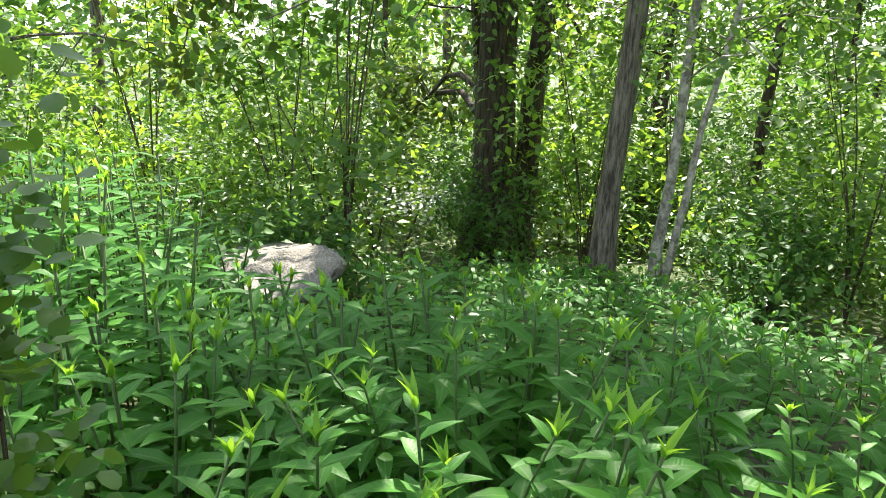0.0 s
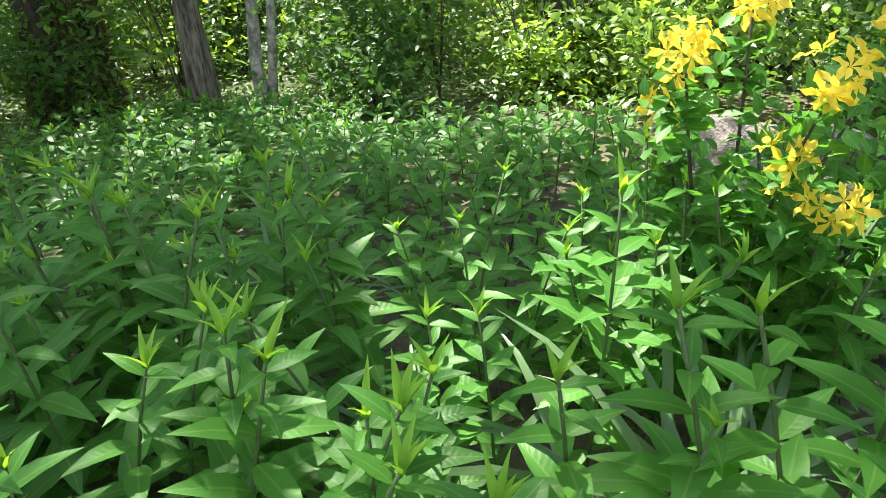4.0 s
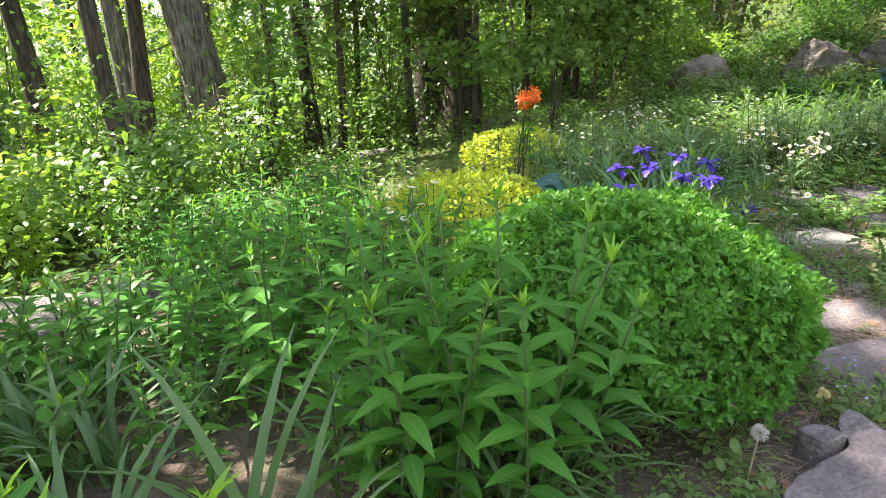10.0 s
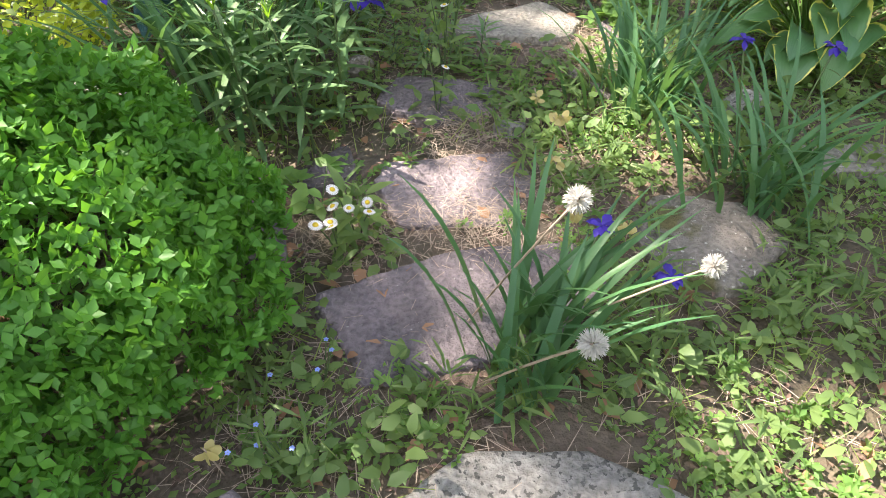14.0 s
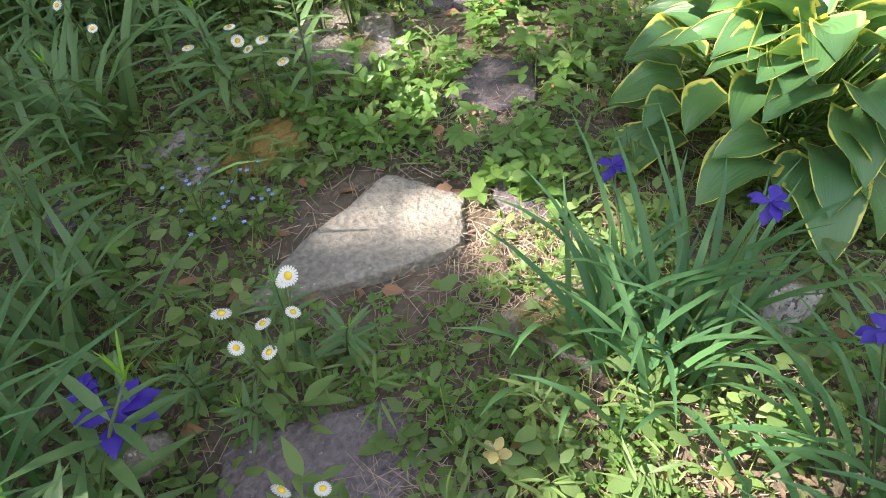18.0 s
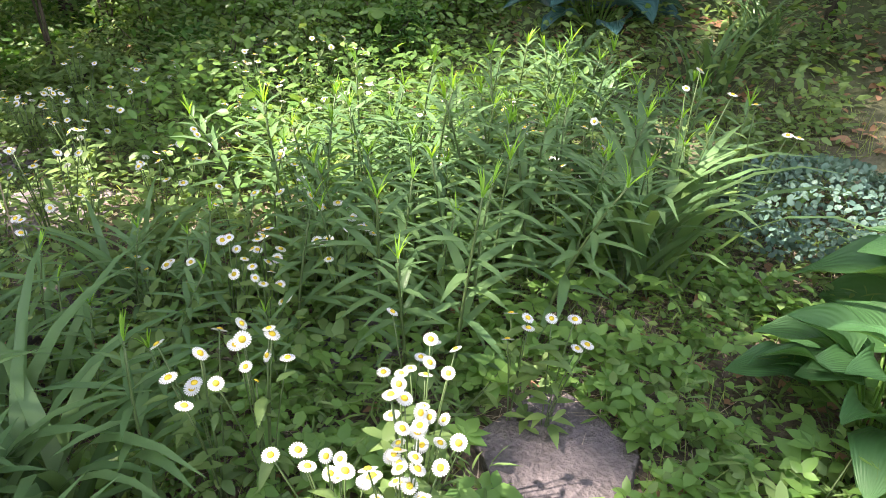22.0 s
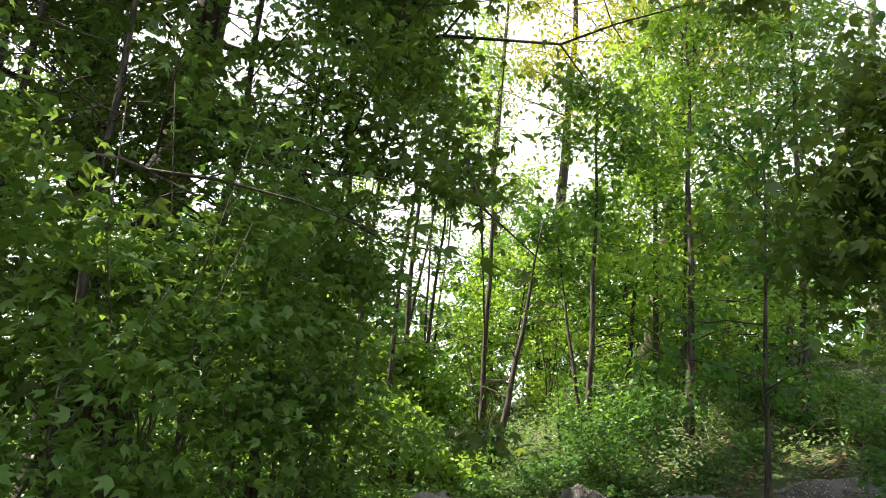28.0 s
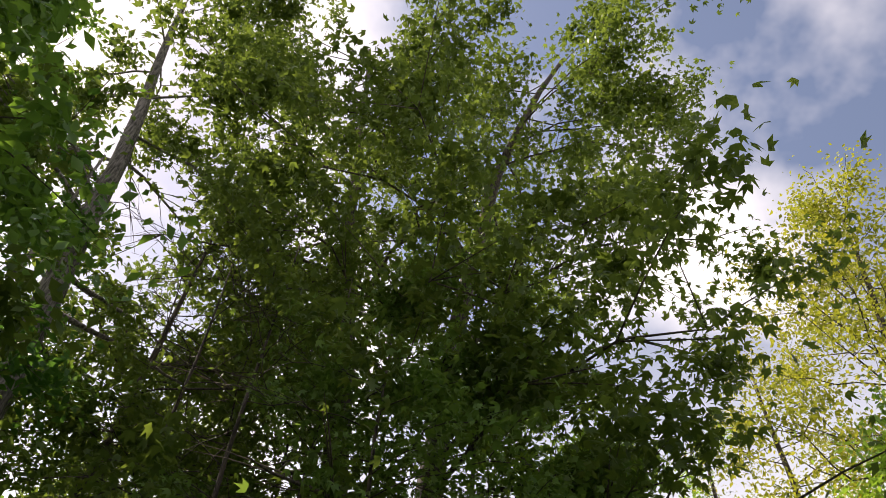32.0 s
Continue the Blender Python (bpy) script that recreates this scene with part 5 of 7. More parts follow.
def daisies():
    k = np.random.default_rng(77)
    spots = [(3.17, 2.66, 5, 0.2), (3.24, 2.72, 3, 0.22), (3.75, 3.52, 7, 0.42), (3.66, 3.3, 2, 0.3), (4.84, 4.8, 18, 0.49), (4.76, 4.74, 16, 0.45), (4.66, 4.8, 10, 0.43), (4.92, 4.88, 8, 0.5), (4.64, 5.15, 10, 0.52), (4.54, 5.2, 8, 0.5),
             (5.32, 4.98, 4, 0.42), (5.38, 4.9, 4, 0.41), (5.05, 5.1, 4, 0.4), (4.9, 5.7, 8, 0.33), (5.0, 5.9, 7, 0.32), (4.4, 4.55, 4, 0.3), (4.25, 4.5, 5, 0.34), (3.95, 5.0, 6, 0.45),
             (6.45, 5.3, 3, 0.75), (6.6, 5.1, 3, 0.7), (6.3, 5.6, 3, 0.6), (1.55, 3.1, 6, 0.75), (1.45, 3.2, 6, 0.7), (1.3, 2.9, 4, 0.68), (2.9, 4.6, 4, 0.5), (1.7, 4.8, 6, 0.6), (2.2, 5.0, 6, 0.6)]
    for x, y in spread(k, 46, ((4.3, 6.6, 5.6, 8.6), lambda x, y: x + 0.6 * (y - 5.6) > 4.6), 0.18):
        spots.append((x, y, int(k.integers(3, 8)), k.uniform(0.28, 0.42)))
    for x, y in spread(k, 24, ((3.4, 5.2, 5.6, 8.4), lambda x, y: True), 0.2):
        spots.append((x, y, int(k.integers(3, 7)), k.uniform(0.35, 0.5)))
    for n, (x, y, c, h) in enumerate(spots):
        fleabane((x, y), c, h, 300 + n, 0.045 if c > 7 else 0.06)


daisies()


def dandelion(x, y, h, seed, lean=(0, 0)):
    k = np.random.default_rng(seed)
    root = thing("dandelion", (x, y, hz(x, y)), "dandelion seed head on a thin stalk", "flower", "dandelions")
    tip = np.array([lean[0], lean[1], h])
    t = np.linspace(0, 1, 5)[:, None]
    part("stalk", mesh_of("stalk", *tube(tip * t + np.array([0, 0, 0.04]) * t * (1 - t), 0.003, 5)[:2], mats=[M_STRAW]), root)
    d = rand_dirs(k, 260)
    part("seed_head", mesh_of("seed_head", *scatter(TINY, tip + d * 0.006, d, rand_dirs(k, 260), 0.024, 0.008), mats=[M_FLUFF]), root, "white fluffy seed head")


for n, (x, y, h, lx, ly) in enumerate([(3.45, 2.3, 0.62, 0.12, -0.25), (3.4, 2.1, 0.52, 0.1, -0.3), (2.35, 1.75, 0.2, 0.02, 0), (2.0, 2.0, 0.22, 0.0, 0.02), (3.55, 2.2, 0.4, 0.35, -0.2),
                                       (4.35, 6.9, 0.45, 0.02, 0.02), (2.75, 1.3, 0.12, 0, 0)]):
    dandelion(x, y, h, 500 + n, (lx, ly))


def forget_me_not(x, y, seed):
    """A small leafy plant with a spray of tiny blue flowers."""
    k = np.random.default_rng(seed)
    root = thing("forget_me_not", (x, y, hz(x, y)), "small plant with tiny pale blue flowers", "flower", "forget-me-nots")
    stems, tips = [], []
    for i in range(6):
        tip = np.array([k.normal() * 0.05, k.normal() * 0.05, k.uniform(0.1, 0.2)])
        stems.append(tube(tip * np.linspace(0, 1, 4)[:, None], 0.0015, 4))
        tips.append(tip)
    v, f, _ = merged(stems)
    part("stem_tangle", mesh_of("stem_tangle", v, f, mats=[M_STEM]), root, kind="stuff")
    m = 16
    c = np.array(tips)[k.integers(0, 6, m)] * k.uniform(0.2, 0.9, (m, 1))
    part("foliage", mesh_of("foliage", *scatter(KITE, c, rand_dirs(k, m, 0.4) + [0, 0, 0.3], np.tile([0, 0, 1.0], (m, 1)), 0.04), mats=[M_WEED]), root, kind="stuff")
    a = np.arange(5) * 1.2566
    for tip in tips[:4]:
        part("flower", mesh_of("flower", *scatter(ROUND, np.tile(tip, (5, 1)), np.column_stack([np.cos(a), np.sin(a), 0 * a + 0.1]), np.tile([0, 0, 1.0], (5, 1)), 0.007), mats=[M_SKYBLUE]), root)


for n, (x, y) in enumerate([(3.9, 4.12), (3.97, 4.08), (3.86, 4.22), (4.02, 4.16), (3.93, 4.28), (2.95, 1.98), (2.3, 1.92), (3.05, 2.2)]):
    forget_me_not(x, y, 900 + n)


def mayapple(x, y, h, seed):
    """An umbrella of deeply cut leaf on a bare stalk."""
    k = np.random.default_rng(seed)
    root = thing("mayapple", (x, y, hz(x, y)), "mayapple with a broad cut umbrella leaf", "plant", "mayapples")
    t = np.linspace(0, 1, 4)[:, None]
    part("stalk", mesh_of("stalk", *tube(np.array([0.02, 0.0, h]) * t, 0.005, 5)[:2], mats=[M_STEM]), root)
    a = np.arange(6) * 1.047 + k.random()
    shape = leaf_shape([(0, 0), (0.35, 0.22), (0.7, 0.34), (0.92, 0.2), (1, 0)], 0.12, 0.3)
    v = scatter(shape, np.tile([0.02, 0, h], (6, 1)), np.column_stack([np.cos(a), np.sin(a), 0.15 + 0 * a]), np.tile([0, 0, 1.0], (6, 1)), 0.16 * k.uniform(0.85, 1.1, 6))
    part("leaf", mesh_of("leaf", *v, mats=[M_CREEP]), root)


for n, (x, y) in enumerate([(7.25, 8.75), (7.5, 8.55), (7.0, 8.3), (8.3, 8.9), (7.9, 8.2), (6.7, 8.6), (7.1, 9.1)]):
    mayapple(x, y, 0.3 + 0.04 * (n % 3), 800 + n)


def fern(x, y, r, seed):
    """A shuttlecock of feathered fronds."""
    k = np.random.default_rng(seed)
    root = thing("fern", (x, y, hz(x, y)), "green fern with feathered fronds", "plant", "ferns")
    for i in range(9):
        a = i * 0.7 + k.random() * 0.3
        s = np.linspace(0.12, 1, 16)
        l = r * k.uniform(0.8, 1.1)
        mid = np.column_stack([np.cos(a) * l * s, np.sin(a) * l * s, l * (0.95 * s - 0.75 * s**2) + 0.03])
        side = np.array([-math.sin(a), math.cos(a), 0.0])
        wide = 0.16 * l * np.sin(np.pi * s**0.7) + 0.01
        pos = np.concatenate([mid, mid])
        way = np.concatenate([np.tile(side, (16, 1)), np.tile(-side, (16, 1))]) + np.array([math.cos(a), math.sin(a), 0]) * 0.4
        leaf = scatter(WILLOW, pos, way, np.tile([0, 0, 1.0], (32, 1)), np.concatenate([wide, wide]), np.concatenate([wide, wide]) * 1.6)
        part("frond", mesh_of("frond", *merged([leaf, tube(mid, 0.002, 3)]), mats=[M_WEED]), root)


for n, (x, y, r) in enumerate([(5.5, 10.4, 0.55), (5.9, 10.0, 0.5), (5.2, 9.8, 0.45), (-0.2, 3.6, 0.4), (10.2, 6.6, 0.5), (9.6, 7.3, 0.45), (3.3, 7.2, 0.45)]):
    fern(x, y, r, 830 + n)


def dry_stalk(x, y, h, seed):
    """A dry stalk with papery yellow seed pods."""
    k = np.random.default_rng(seed)
    root = thing("dry_seed_stalk", (x, y, hz(x, y)), "dry stalk with papery yellow seed pods", "plant", "dry seed stalks")
    t = np.linspace(0, 1, 4)[:, None]
    tip = np.array([k.normal() * 0.05, k.normal() * 0.05, h])
    part("stalk", mesh_of("stalk", *tube(tip * t, 0.002, 4)[:2], mats=[M_STRAW]), root)
    for i in range(4):
        c = tip * k.uniform(0.7, 1.0)
        part("seed_pod", mesh_of("seed_pod", *scatter(ROUND, np.tile(c, (2, 1)), rand_dirs(k, 2, 0.6), rand_dirs(k, 2), 0.03), mats=[M_POD]), root)


for n, (x, y) in enumerate([(3.95, 2.72), (3.88, 2.5), (4.02, 2.86), (3.98, 2.42), (2.8, 2.02), (4.05, 2.95), (4.0, 3.1)]):
    dry_stalk(x, y, 0.14 + 0.03 * (n % 3), 860 + n)


# ---- fence posts ----
def post(x, y, top, seed=0):
    z = hz(x, y)
    h = max(top - z, 0.9)
    root = thing("fence_post", (x, y, top - h), "black metal fence post with a white cap", "post", "fence posts")
    bm = bmesh.new()
    for sx, sy in ((0.04, 0.008), (0.008, 0.035)):
        g = bmesh.ops.create_cube(bm, size=1)
        bmesh.ops.scale(bm, vec=(sx, sy, h - 0.14), verts=g["verts"])
        bmesh.ops.translate(bm, vec=(0, 0.012 if sy > 0.02 else 0, (h - 0.14) / 2), verts=g["verts"])
    me = bpy.data.meshes.new("stake")
    bm.to_mesh(me)
    bm.free()
    me.materials.append(M_POST)
    part("stake", me, root)
    t = np.array([[0, 0, h - 0.15], [0, 0, h - 0.02], [0, 0, h]])
    part("cap", mesh_of("cap", *tube(t, [0.028, 0.028, 0.02], 10)[:2], mats=[M_WHITE]), root, "white plastic cap")


for x, y, top in ((-9.42, 4.26, -1.93), (-7.07, 6.66, -1.39), (-2.58, 15.3, -0.94), (1.23, 16.5, -0.32), (-10.3, 2.5, -2.2)):
    post(x, y, top)


# ---- trees ----
SKY_GAPS = [((6.4, 7.2, 0.3), 0.85), ((5.6, 6.5, 0.4), 0.6), ((7.0, 6.4, 0.4), 0.5), ((4.9, 9.6, 1.8), 0.7), ((4.0, 9.0, 2.5), 0.5), ((7.5, 12.0, 0.5), 0.9), ((9.8, 12.2, 0.6), 1.0), ((12.0, 12.6, 1.5), 1.1), ((9.5, 11.0, 0.6), 0.8), ((5.0, 10.5, 0.0), 0.6), ((4.6, 7.3, 0.0), 0.35), ((7.2, 7.4, 0.2), 0.45), ((5.42, 3.46, 0.5), 0.46), ((5.75, 3.6, 0.5), 0.4), ((4.28, 3.84, 0.03), 0.18), ((4.72, 4.2, 0.05), 0.24), ((4.55, 3.4, 0.0), 0.22), ((-4.8, 0.6, 0.1), 0.45), ((4.15, 1.7, 0.0), 0.28), ((3.15, 3.42, 0.35), 0.25), ((3.62, 2.85, 0.0), 0.15), ((5.35, 4.3, 0.0), 0.14), ((5.1, 3.9, 0.0), 0.12), ((5.75, 4.1, 0.0), 0.2), ((5.6, 4.95, 0.0), 0.15), ((4.3, 2.9, 0.1), 0.3), ((4.75, 4.8, 0.45), 0.4),
            ((6.2, 4.3, 0.3), 0.22), ((-0.72, 1.4, 0.75), 0.42), ((-0.36, 1.8, 1.12), 0.24), ((-1.6, 5.4, -0.3), 1.4), ((0.5, 7.5, -0.5), 1.3), ((-3.5, 8.5, -1.0), 1.2), ((-0.5, 9.5, -0.8), 1.3), ((-6.5, 6.5, -1.4), 1.0),
            ((10.5, 12.5, 1.0), 1.6), ((8.0, 14.0, 0.5), 1.4), ((-7.0, 1.5, -1.0), 0.8), ((1.5, 11.0, -0.8), 1.0), ((12.0, 15.0, 1.0), 1.8)]
# many small holes in the canopy, for dappled light
_g = np.random.default_rng(17)
SKY_GAPS += [((_g.uniform(-3.5, 9), _g.uniform(0, 10), 0.2), _g.uniform(0.06, 0.2)) for _ in range(130)]
SKY_GAPS = [q for q in SKY_GAPS if q[0][2] != 0.2 or not (2.8 < q[0][0] < 4.1 and 1.2 < q[0][1] < 3.3)]
SKY_GAPS += [((_g.uniform(-13, 14), _g.uniform(4, 17), -0.2), _g.uniform(0.15, 0.45)) for _ in range(80)]


def shaded(p, least=0.0):
    """Which of the points lie outside the canopy's open gaps (those wider than least), along the sun's way."""
    keep = np.ones(len(p), bool)
    d = np.array(SUN)
    for at, r in SKY_GAPS:
        if r < least:
            continue
        q = p - np.array(at)
        t = q @ d
        keep &= ~((t > 1.0) & (np.linalg.norm(q - t[:, None] * d, axis=1) < r))
    return keep


def tree(name, label, base, h, r, lean, z0, reach, leaves, size, leaf, bark, shape=TINY, limbs=12, seed=0, split=False, drop=0.25, clump=0.34, group="", vine=0, aim=None, sides=10, twigs=5, bend=1.0, thin=0.6):
    """A tapered trunk with limbs, twigs and leaves that hang in clumps along them."""
    k = np.random.default_rng(seed)
    x, y = base
    zb = hz(x, y) - 0.1
    root = thing(name, (x, y, zb), label, "tree", group)
    n = 12
    s = np.linspace(0, 1, n)
    wob = np.cumsum(k.normal(size=(n, 2)) * 0.035 * h / n, axis=0)
    trunk = np.column_stack([lean[0] * s**bend + wob[:, 0] - wob[0, 0], lean[1] * s**bend + wob[:, 1] - wob[0, 1], h * s])
    rad = r * (1 - 0.82 * s) * (1 + 0.55 * np.exp(-s * h * 2.5))
    part("trunk", mesh_of("trunk", *tube(trunk, rad, sides, 0.12, seed)[:2], mats=[bark]), root)
    wood, boughs, spots = [], [], []
    for i in range(limbs):
        f = z0 / h + (0.97 - z0 / h) * ((i + k.random()) / limbs)
        st = np.array([np.interp(f, s, trunk[:, c]) for c in range(3)])
        a = k.random() * 6.283 if aim is None else aim[0] + k.normal() * aim[1]
        long = reach * (1.05 - thin * (f - z0 / h) / (1 - z0 / h)) * k.uniform(0.7, 1.1)
        rise = k.uniform(0.1, 0.6)
        t = np.linspace(0, 1, 7)[:, None]
        d = np.array([math.cos(a), math.sin(a), rise])
        path = st + d * long * t + np.array([0, 0, -drop * long]) * t**2 + k.normal(size=(7, 3)) * 0.04 * long * t
        lr = max(0.01, 0.26 * np.interp(f, s, rad))
        open_at = np.flatnonzero(~shaded(path + np.array([x, y, zb]), 0.95))
        m = max(4, int(open_at[0])) if len(open_at) else 7
        boughs.append(tube(path[:m], np.linspace(lr, 0.006, m), 5, 0.1, i))
        spots += [path[q] for q in range(3, m)]
        for _ in range(twigs):
            q = int(k.integers(2, max(3, m - 1)))
            d2 = unit((d + k.normal(size=3) * 0.9) * [1, 1, 0.6])
            tl = long * k.uniform(0.2, 0.45)
            tp = path[q] + d2 * tl * np.linspace(0, 1, 4)[:, None] + np.array([0, 0, -0.15 * tl]) * np.linspace(0, 1, 4)[:, None] ** 2
            if not shaded(tp + np.array([x, y, zb]), 0.95).all():
                continue
            wood.append(tube(tp, np.linspace(0.4 * lr * 0.6 + 0.004, 0.003, 4), 3, 0, i))
            spots += [tp[2], tp[3], tp[3]]
    if split:
        for w in boughs:
            part("limb", mesh_of("limb", *w[:2], mats=[bark]), root)
        v, f, _ = merged(wood or boughs[:1])
        part("twig_mass", mesh_of("twig_mass", v, f, mats=[M_TWIG]), root, kind="stuff")
    else:
        v, f, _ = merged(boughs + wood)
        part("branchwork", mesh_of("branchwork", v, f, mats=[bark]), root, kind="stuff")
    spots = np.array(spots)
    load = 0.15 + k.random(len(spots)) ** 2
    at = spots[k.choice(len(spots), leaves, p=load / load.sum())]
    p = at + k.normal(size=(leaves, 3)) * clump * np.array([1, 1, 0.55]) * k.uniform(0.4, 1.2, (leaves, 1))
    p = p[shaded(p + np.array([x, y, zb])) | (k.random(leaves) < 0.006)]
    leaves = len(p)
    way = rand_dirs(k, leaves, 0.5) + [0, 0, -0.45]
    up = k.normal(size=(leaves, 3)) * 0.55 + [0, 0, 1.0]
    v, f, uv = scatter(shape, p, way, up, size * k.uniform(0.6, 1.2, leaves))
    part("crown", mesh_of("crown", v, f, mats=[leaf]), root, kind="stuff")
    if vine:
        zz = k.random(vine) * min(h * 0.5, 5)
        a = k.random(vine) * 6.283
        rr = np.interp(zz / h, s, rad) + 0.02 + 0.12 * k.random(vine) ** 2
        p = np.column_stack([np.interp(zz / h, s, trunk[:, 0]) + rr * np.cos(a), np.interp(zz / h, s, trunk[:, 1]) + rr * np.sin(a), zz])
        way = np.column_stack([np.cos(a) * 0.6, np.sin(a) * 0.6, -0.7 + 0 * a]) + 0.4 * k.normal(size=(vine, 3))
        up = np.column_stack([np.cos(a), np.sin(a), 0.6 + 0 * a])
        v, f, uv = scatter(OVATE, p, way, up, 0.1 * k.uniform(0.6, 1.2, vine))
        part("vine", mesh_of("vine", v, f, mats=[M_WOOD_LEAF]), root, "climbing vine leaves", "stuff")
    return root


def thicket(name, label, x, y, h, r, leaves, size, mat, seed, shape=TINY, stems=7, group="undergrowth", category="shrub", low=0.03):
    """A loose woodland shrub: a few stems and leaves in layered clumps."""
    k = np.random.default_rng(seed)
    root = thing(name, (x, y, hz(x, y) - 0.03), label, category, group)
    wood, spots = [], []
    for _ in range(stems):
        a, out = k.random() * 6.283, r * k.uniform(0.3, 0.95)
        t = np.linspace(0, 1, 5)[:, None]
        tip = np.array([math.cos(a) * out, math.sin(a) * out, h * k.uniform(0.55, 1.0)])
        path = tip * t ** np.array([[1.4, 1.4, 0.9]]) + k.normal(size=(5, 3)) * 0.03 * t
        wood.append(tube(path, np.linspace(0.012, 0.003, 5), 4))
        spots += [path[1], path[2], path[3], path[3], path[4], path[4]]
    v, f, _ = merged(wood)
    part("stem_tangle", mesh_of("stem_tangle", v, f, mats=[M_TWIG]), root, kind="stuff")
    spots = np.array(spots)
    load = k.random(len(spots)) ** 1.5
    p = spots[k.choice(len(spots), leaves, p=load / load.sum())] + k.normal(size=(leaves, 3)) * r * np.array([0.26, 0.26, 0.12])
    p[:, 2] = np.maximum(p[:, 2], 0.03)
    p = p[p[:, 2] > low - 0.01]
    leaves = len(p)
    p = p[shaded(p + np.array([x, y, hz(x, y)])) | (k.random(leaves) < 0.006)]
    leaves = len(p)
    way = rand_dirs(k, leaves, 0.5) + [0, 0, -0.2]
    up = k.normal(size=(leaves, 3)) * 0.5 + [0, 0, 1.0]
    v, f, uv = scatter(shape, p, way, up, size * k.uniform(0.6, 1.25, leaves))
    part("foliage", mesh_of("foliage", v, f, mats=[mat]), root, kind="stuff")
    return root


def wood():
    g = "trees of the wood"
    T = lambda *a, **kw: tree("tree", *a, group=g, **kw)  # noqa: E731
    # trees seen across the leafy bed
    T("grey-barked tree at the edge of the wood", (-5.55, 4.2), 14, 0.118, (0.5, 0.3), 2.6, 3.6, 6000, 0.15, M_WOOD_LEAF, M_BARK, KITE, seed=1, split=True, drop=0.45)
    T("thin pale lichened tree forking low", (-5.15, 4.6), 7.5, 0.062, (0.15, 0.1), 2.2, 2.0, 2200, 0.1, M_WOOD_LEAF, M_BIRCH, seed=2, split=True)
    T("thin pale lichened tree", (-5.13, 4.62), 7, 0.042, (0.7, 0.7), 2.4, 1.8, 1500, 0.1, M_WOOD_LEAF, M_BIRCH, seed=3)
    T("dark-barked tree hung with broad leaves", (-8.1, 4.2), 14, 0.3, (0.1, 0.2), 1.5, 4.0, 11000, 0.15, M_MAPLE, M_DARKBARK, KITE, seed=4, split=True, drop=0.7, limbs=18, vine=900)
    T("dark-barked tree beside another", (-8.2, 4.75), 9, 0.2, (0.4, 0.3), 3.0, 2.6, 2500, 0.12, M_WOOD_LEAF, M_DARKBARK, seed=5)
    T("dark vine-covered leaning tree", (-2.75, 6.8), 15, 0.24, (-1.8, 0.6), 3.0, 4.8, 24000, 0.16, M_WOOD_LEAF, M_DARKBARK, seed=6, vine=900)
    T("rough grey tree with leafy vines at its foot", (-0.4, 11.6), 22, 0.34, (-3.1, 0.0), 4.5, 5.6, 34000, 0.18, M_MAPLE, M_BARK, seed=7, split=True, vine=260, limbs=26)
    T("slim dark tree wrapped in vines", (-0.9, 7.7), 9, 0.11, (-0.3, 0.2), 3.5, 2.0, 2200, 0.11, M_WOOD_LEAF, M_DARKBARK, seed=8, drop=0.4, vine=120)
    T("dark tree with a crooked stem", (-1.65, 8.0), 8.5, 0.13, (-0.8, 0.2), 3.2, 2.0, 2200, 0.11, M_WOOD_LEAF, M_DARKBARK, seed=9, drop=0.4, vine=160)
    T("dark tree in the wood", (-1.6, 11.5), 9, 0.16, (0.1, 0.2), 3.5, 2.4, 3200, 0.11, M_WOOD_LEAF, M_DARKBARK, seed=10)
    T("slim dark tree in the wood", (-3.3, 10.5), 9, 0.13, (-0.8, 0.2), 3.5, 2.4, 3200, 0.11, M_WOOD_LEAF, M_DARKBARK, seed=11)
    # the big maple and its neighbours over the garden's end
    T("big dark maple with hanging leafy boughs", (3.6, 15.0), 27, 0.35, (-2.9, -0.8), 2.8, 6.4, 32000, 0.175, M_MAPLE, M_DARKBARK, LOBED, seed=12, split=True, limbs=46, drop=0.5, clump=0.36, vine=900, twigs=6, thin=0.2)
    T("dark leaning maple with a forked top", (4.0, 14.6), 26, 0.36, (3.0, -1.2), 2.8, 6.4, 32000, 0.175, M_MAPLE, M_DARKBARK, LOBED, seed=13, split=True, limbs=44, drop=0.5, clump=0.36, vine=500, twigs=6, bend=3.0, thin=0.2)
    for n, (x, y, h) in enumerate([(2.7, 12.4, 12.0), (4.9, 12.8, 12.5), (3.7, 11.6, 9.5), (6.0, 13.6, 12.0), (1.4, 12.6, 13.0), (0.2, 13.2, 13.0), (1.9, 14.6, 14.0)]):
        # the nearer ones take the lighter leaf colour in place of sun from behind
        T("slender maple under the big ones", (x, y), h, 0.07, (-0.2, -0.3), 2.4 if x > 2 else 4.2, 2.8, 8000, 0.13, M_LIT_MAPLE if x > 2.5 else M_MAPLE, M_DARKBARK, LOBED, seed=30 + n, limbs=28, drop=0.35, clump=0.32)
    for n, (x, y, h) in enumerate([(6.5, 13.0, 9.0), (7.3, 13.9, 9.5), (8.2, 14.9, 9.0), (5.7, 12.4, 8.0), (7.0, 15.6, 11.0), (9.2, 15.8, 7.0)]):
        T("young leafy maple behind the garden's end", (x, y), h, 0.055, (0.1, -0.2), 1.2, 2.1, 6500, 0.135, M_LIT_MAPLE if n % 2 else M_LIGHTLEAF, M_DARKBARK, TINY, seed=50 + n, limbs=26, drop=0.3, clump=0.34)
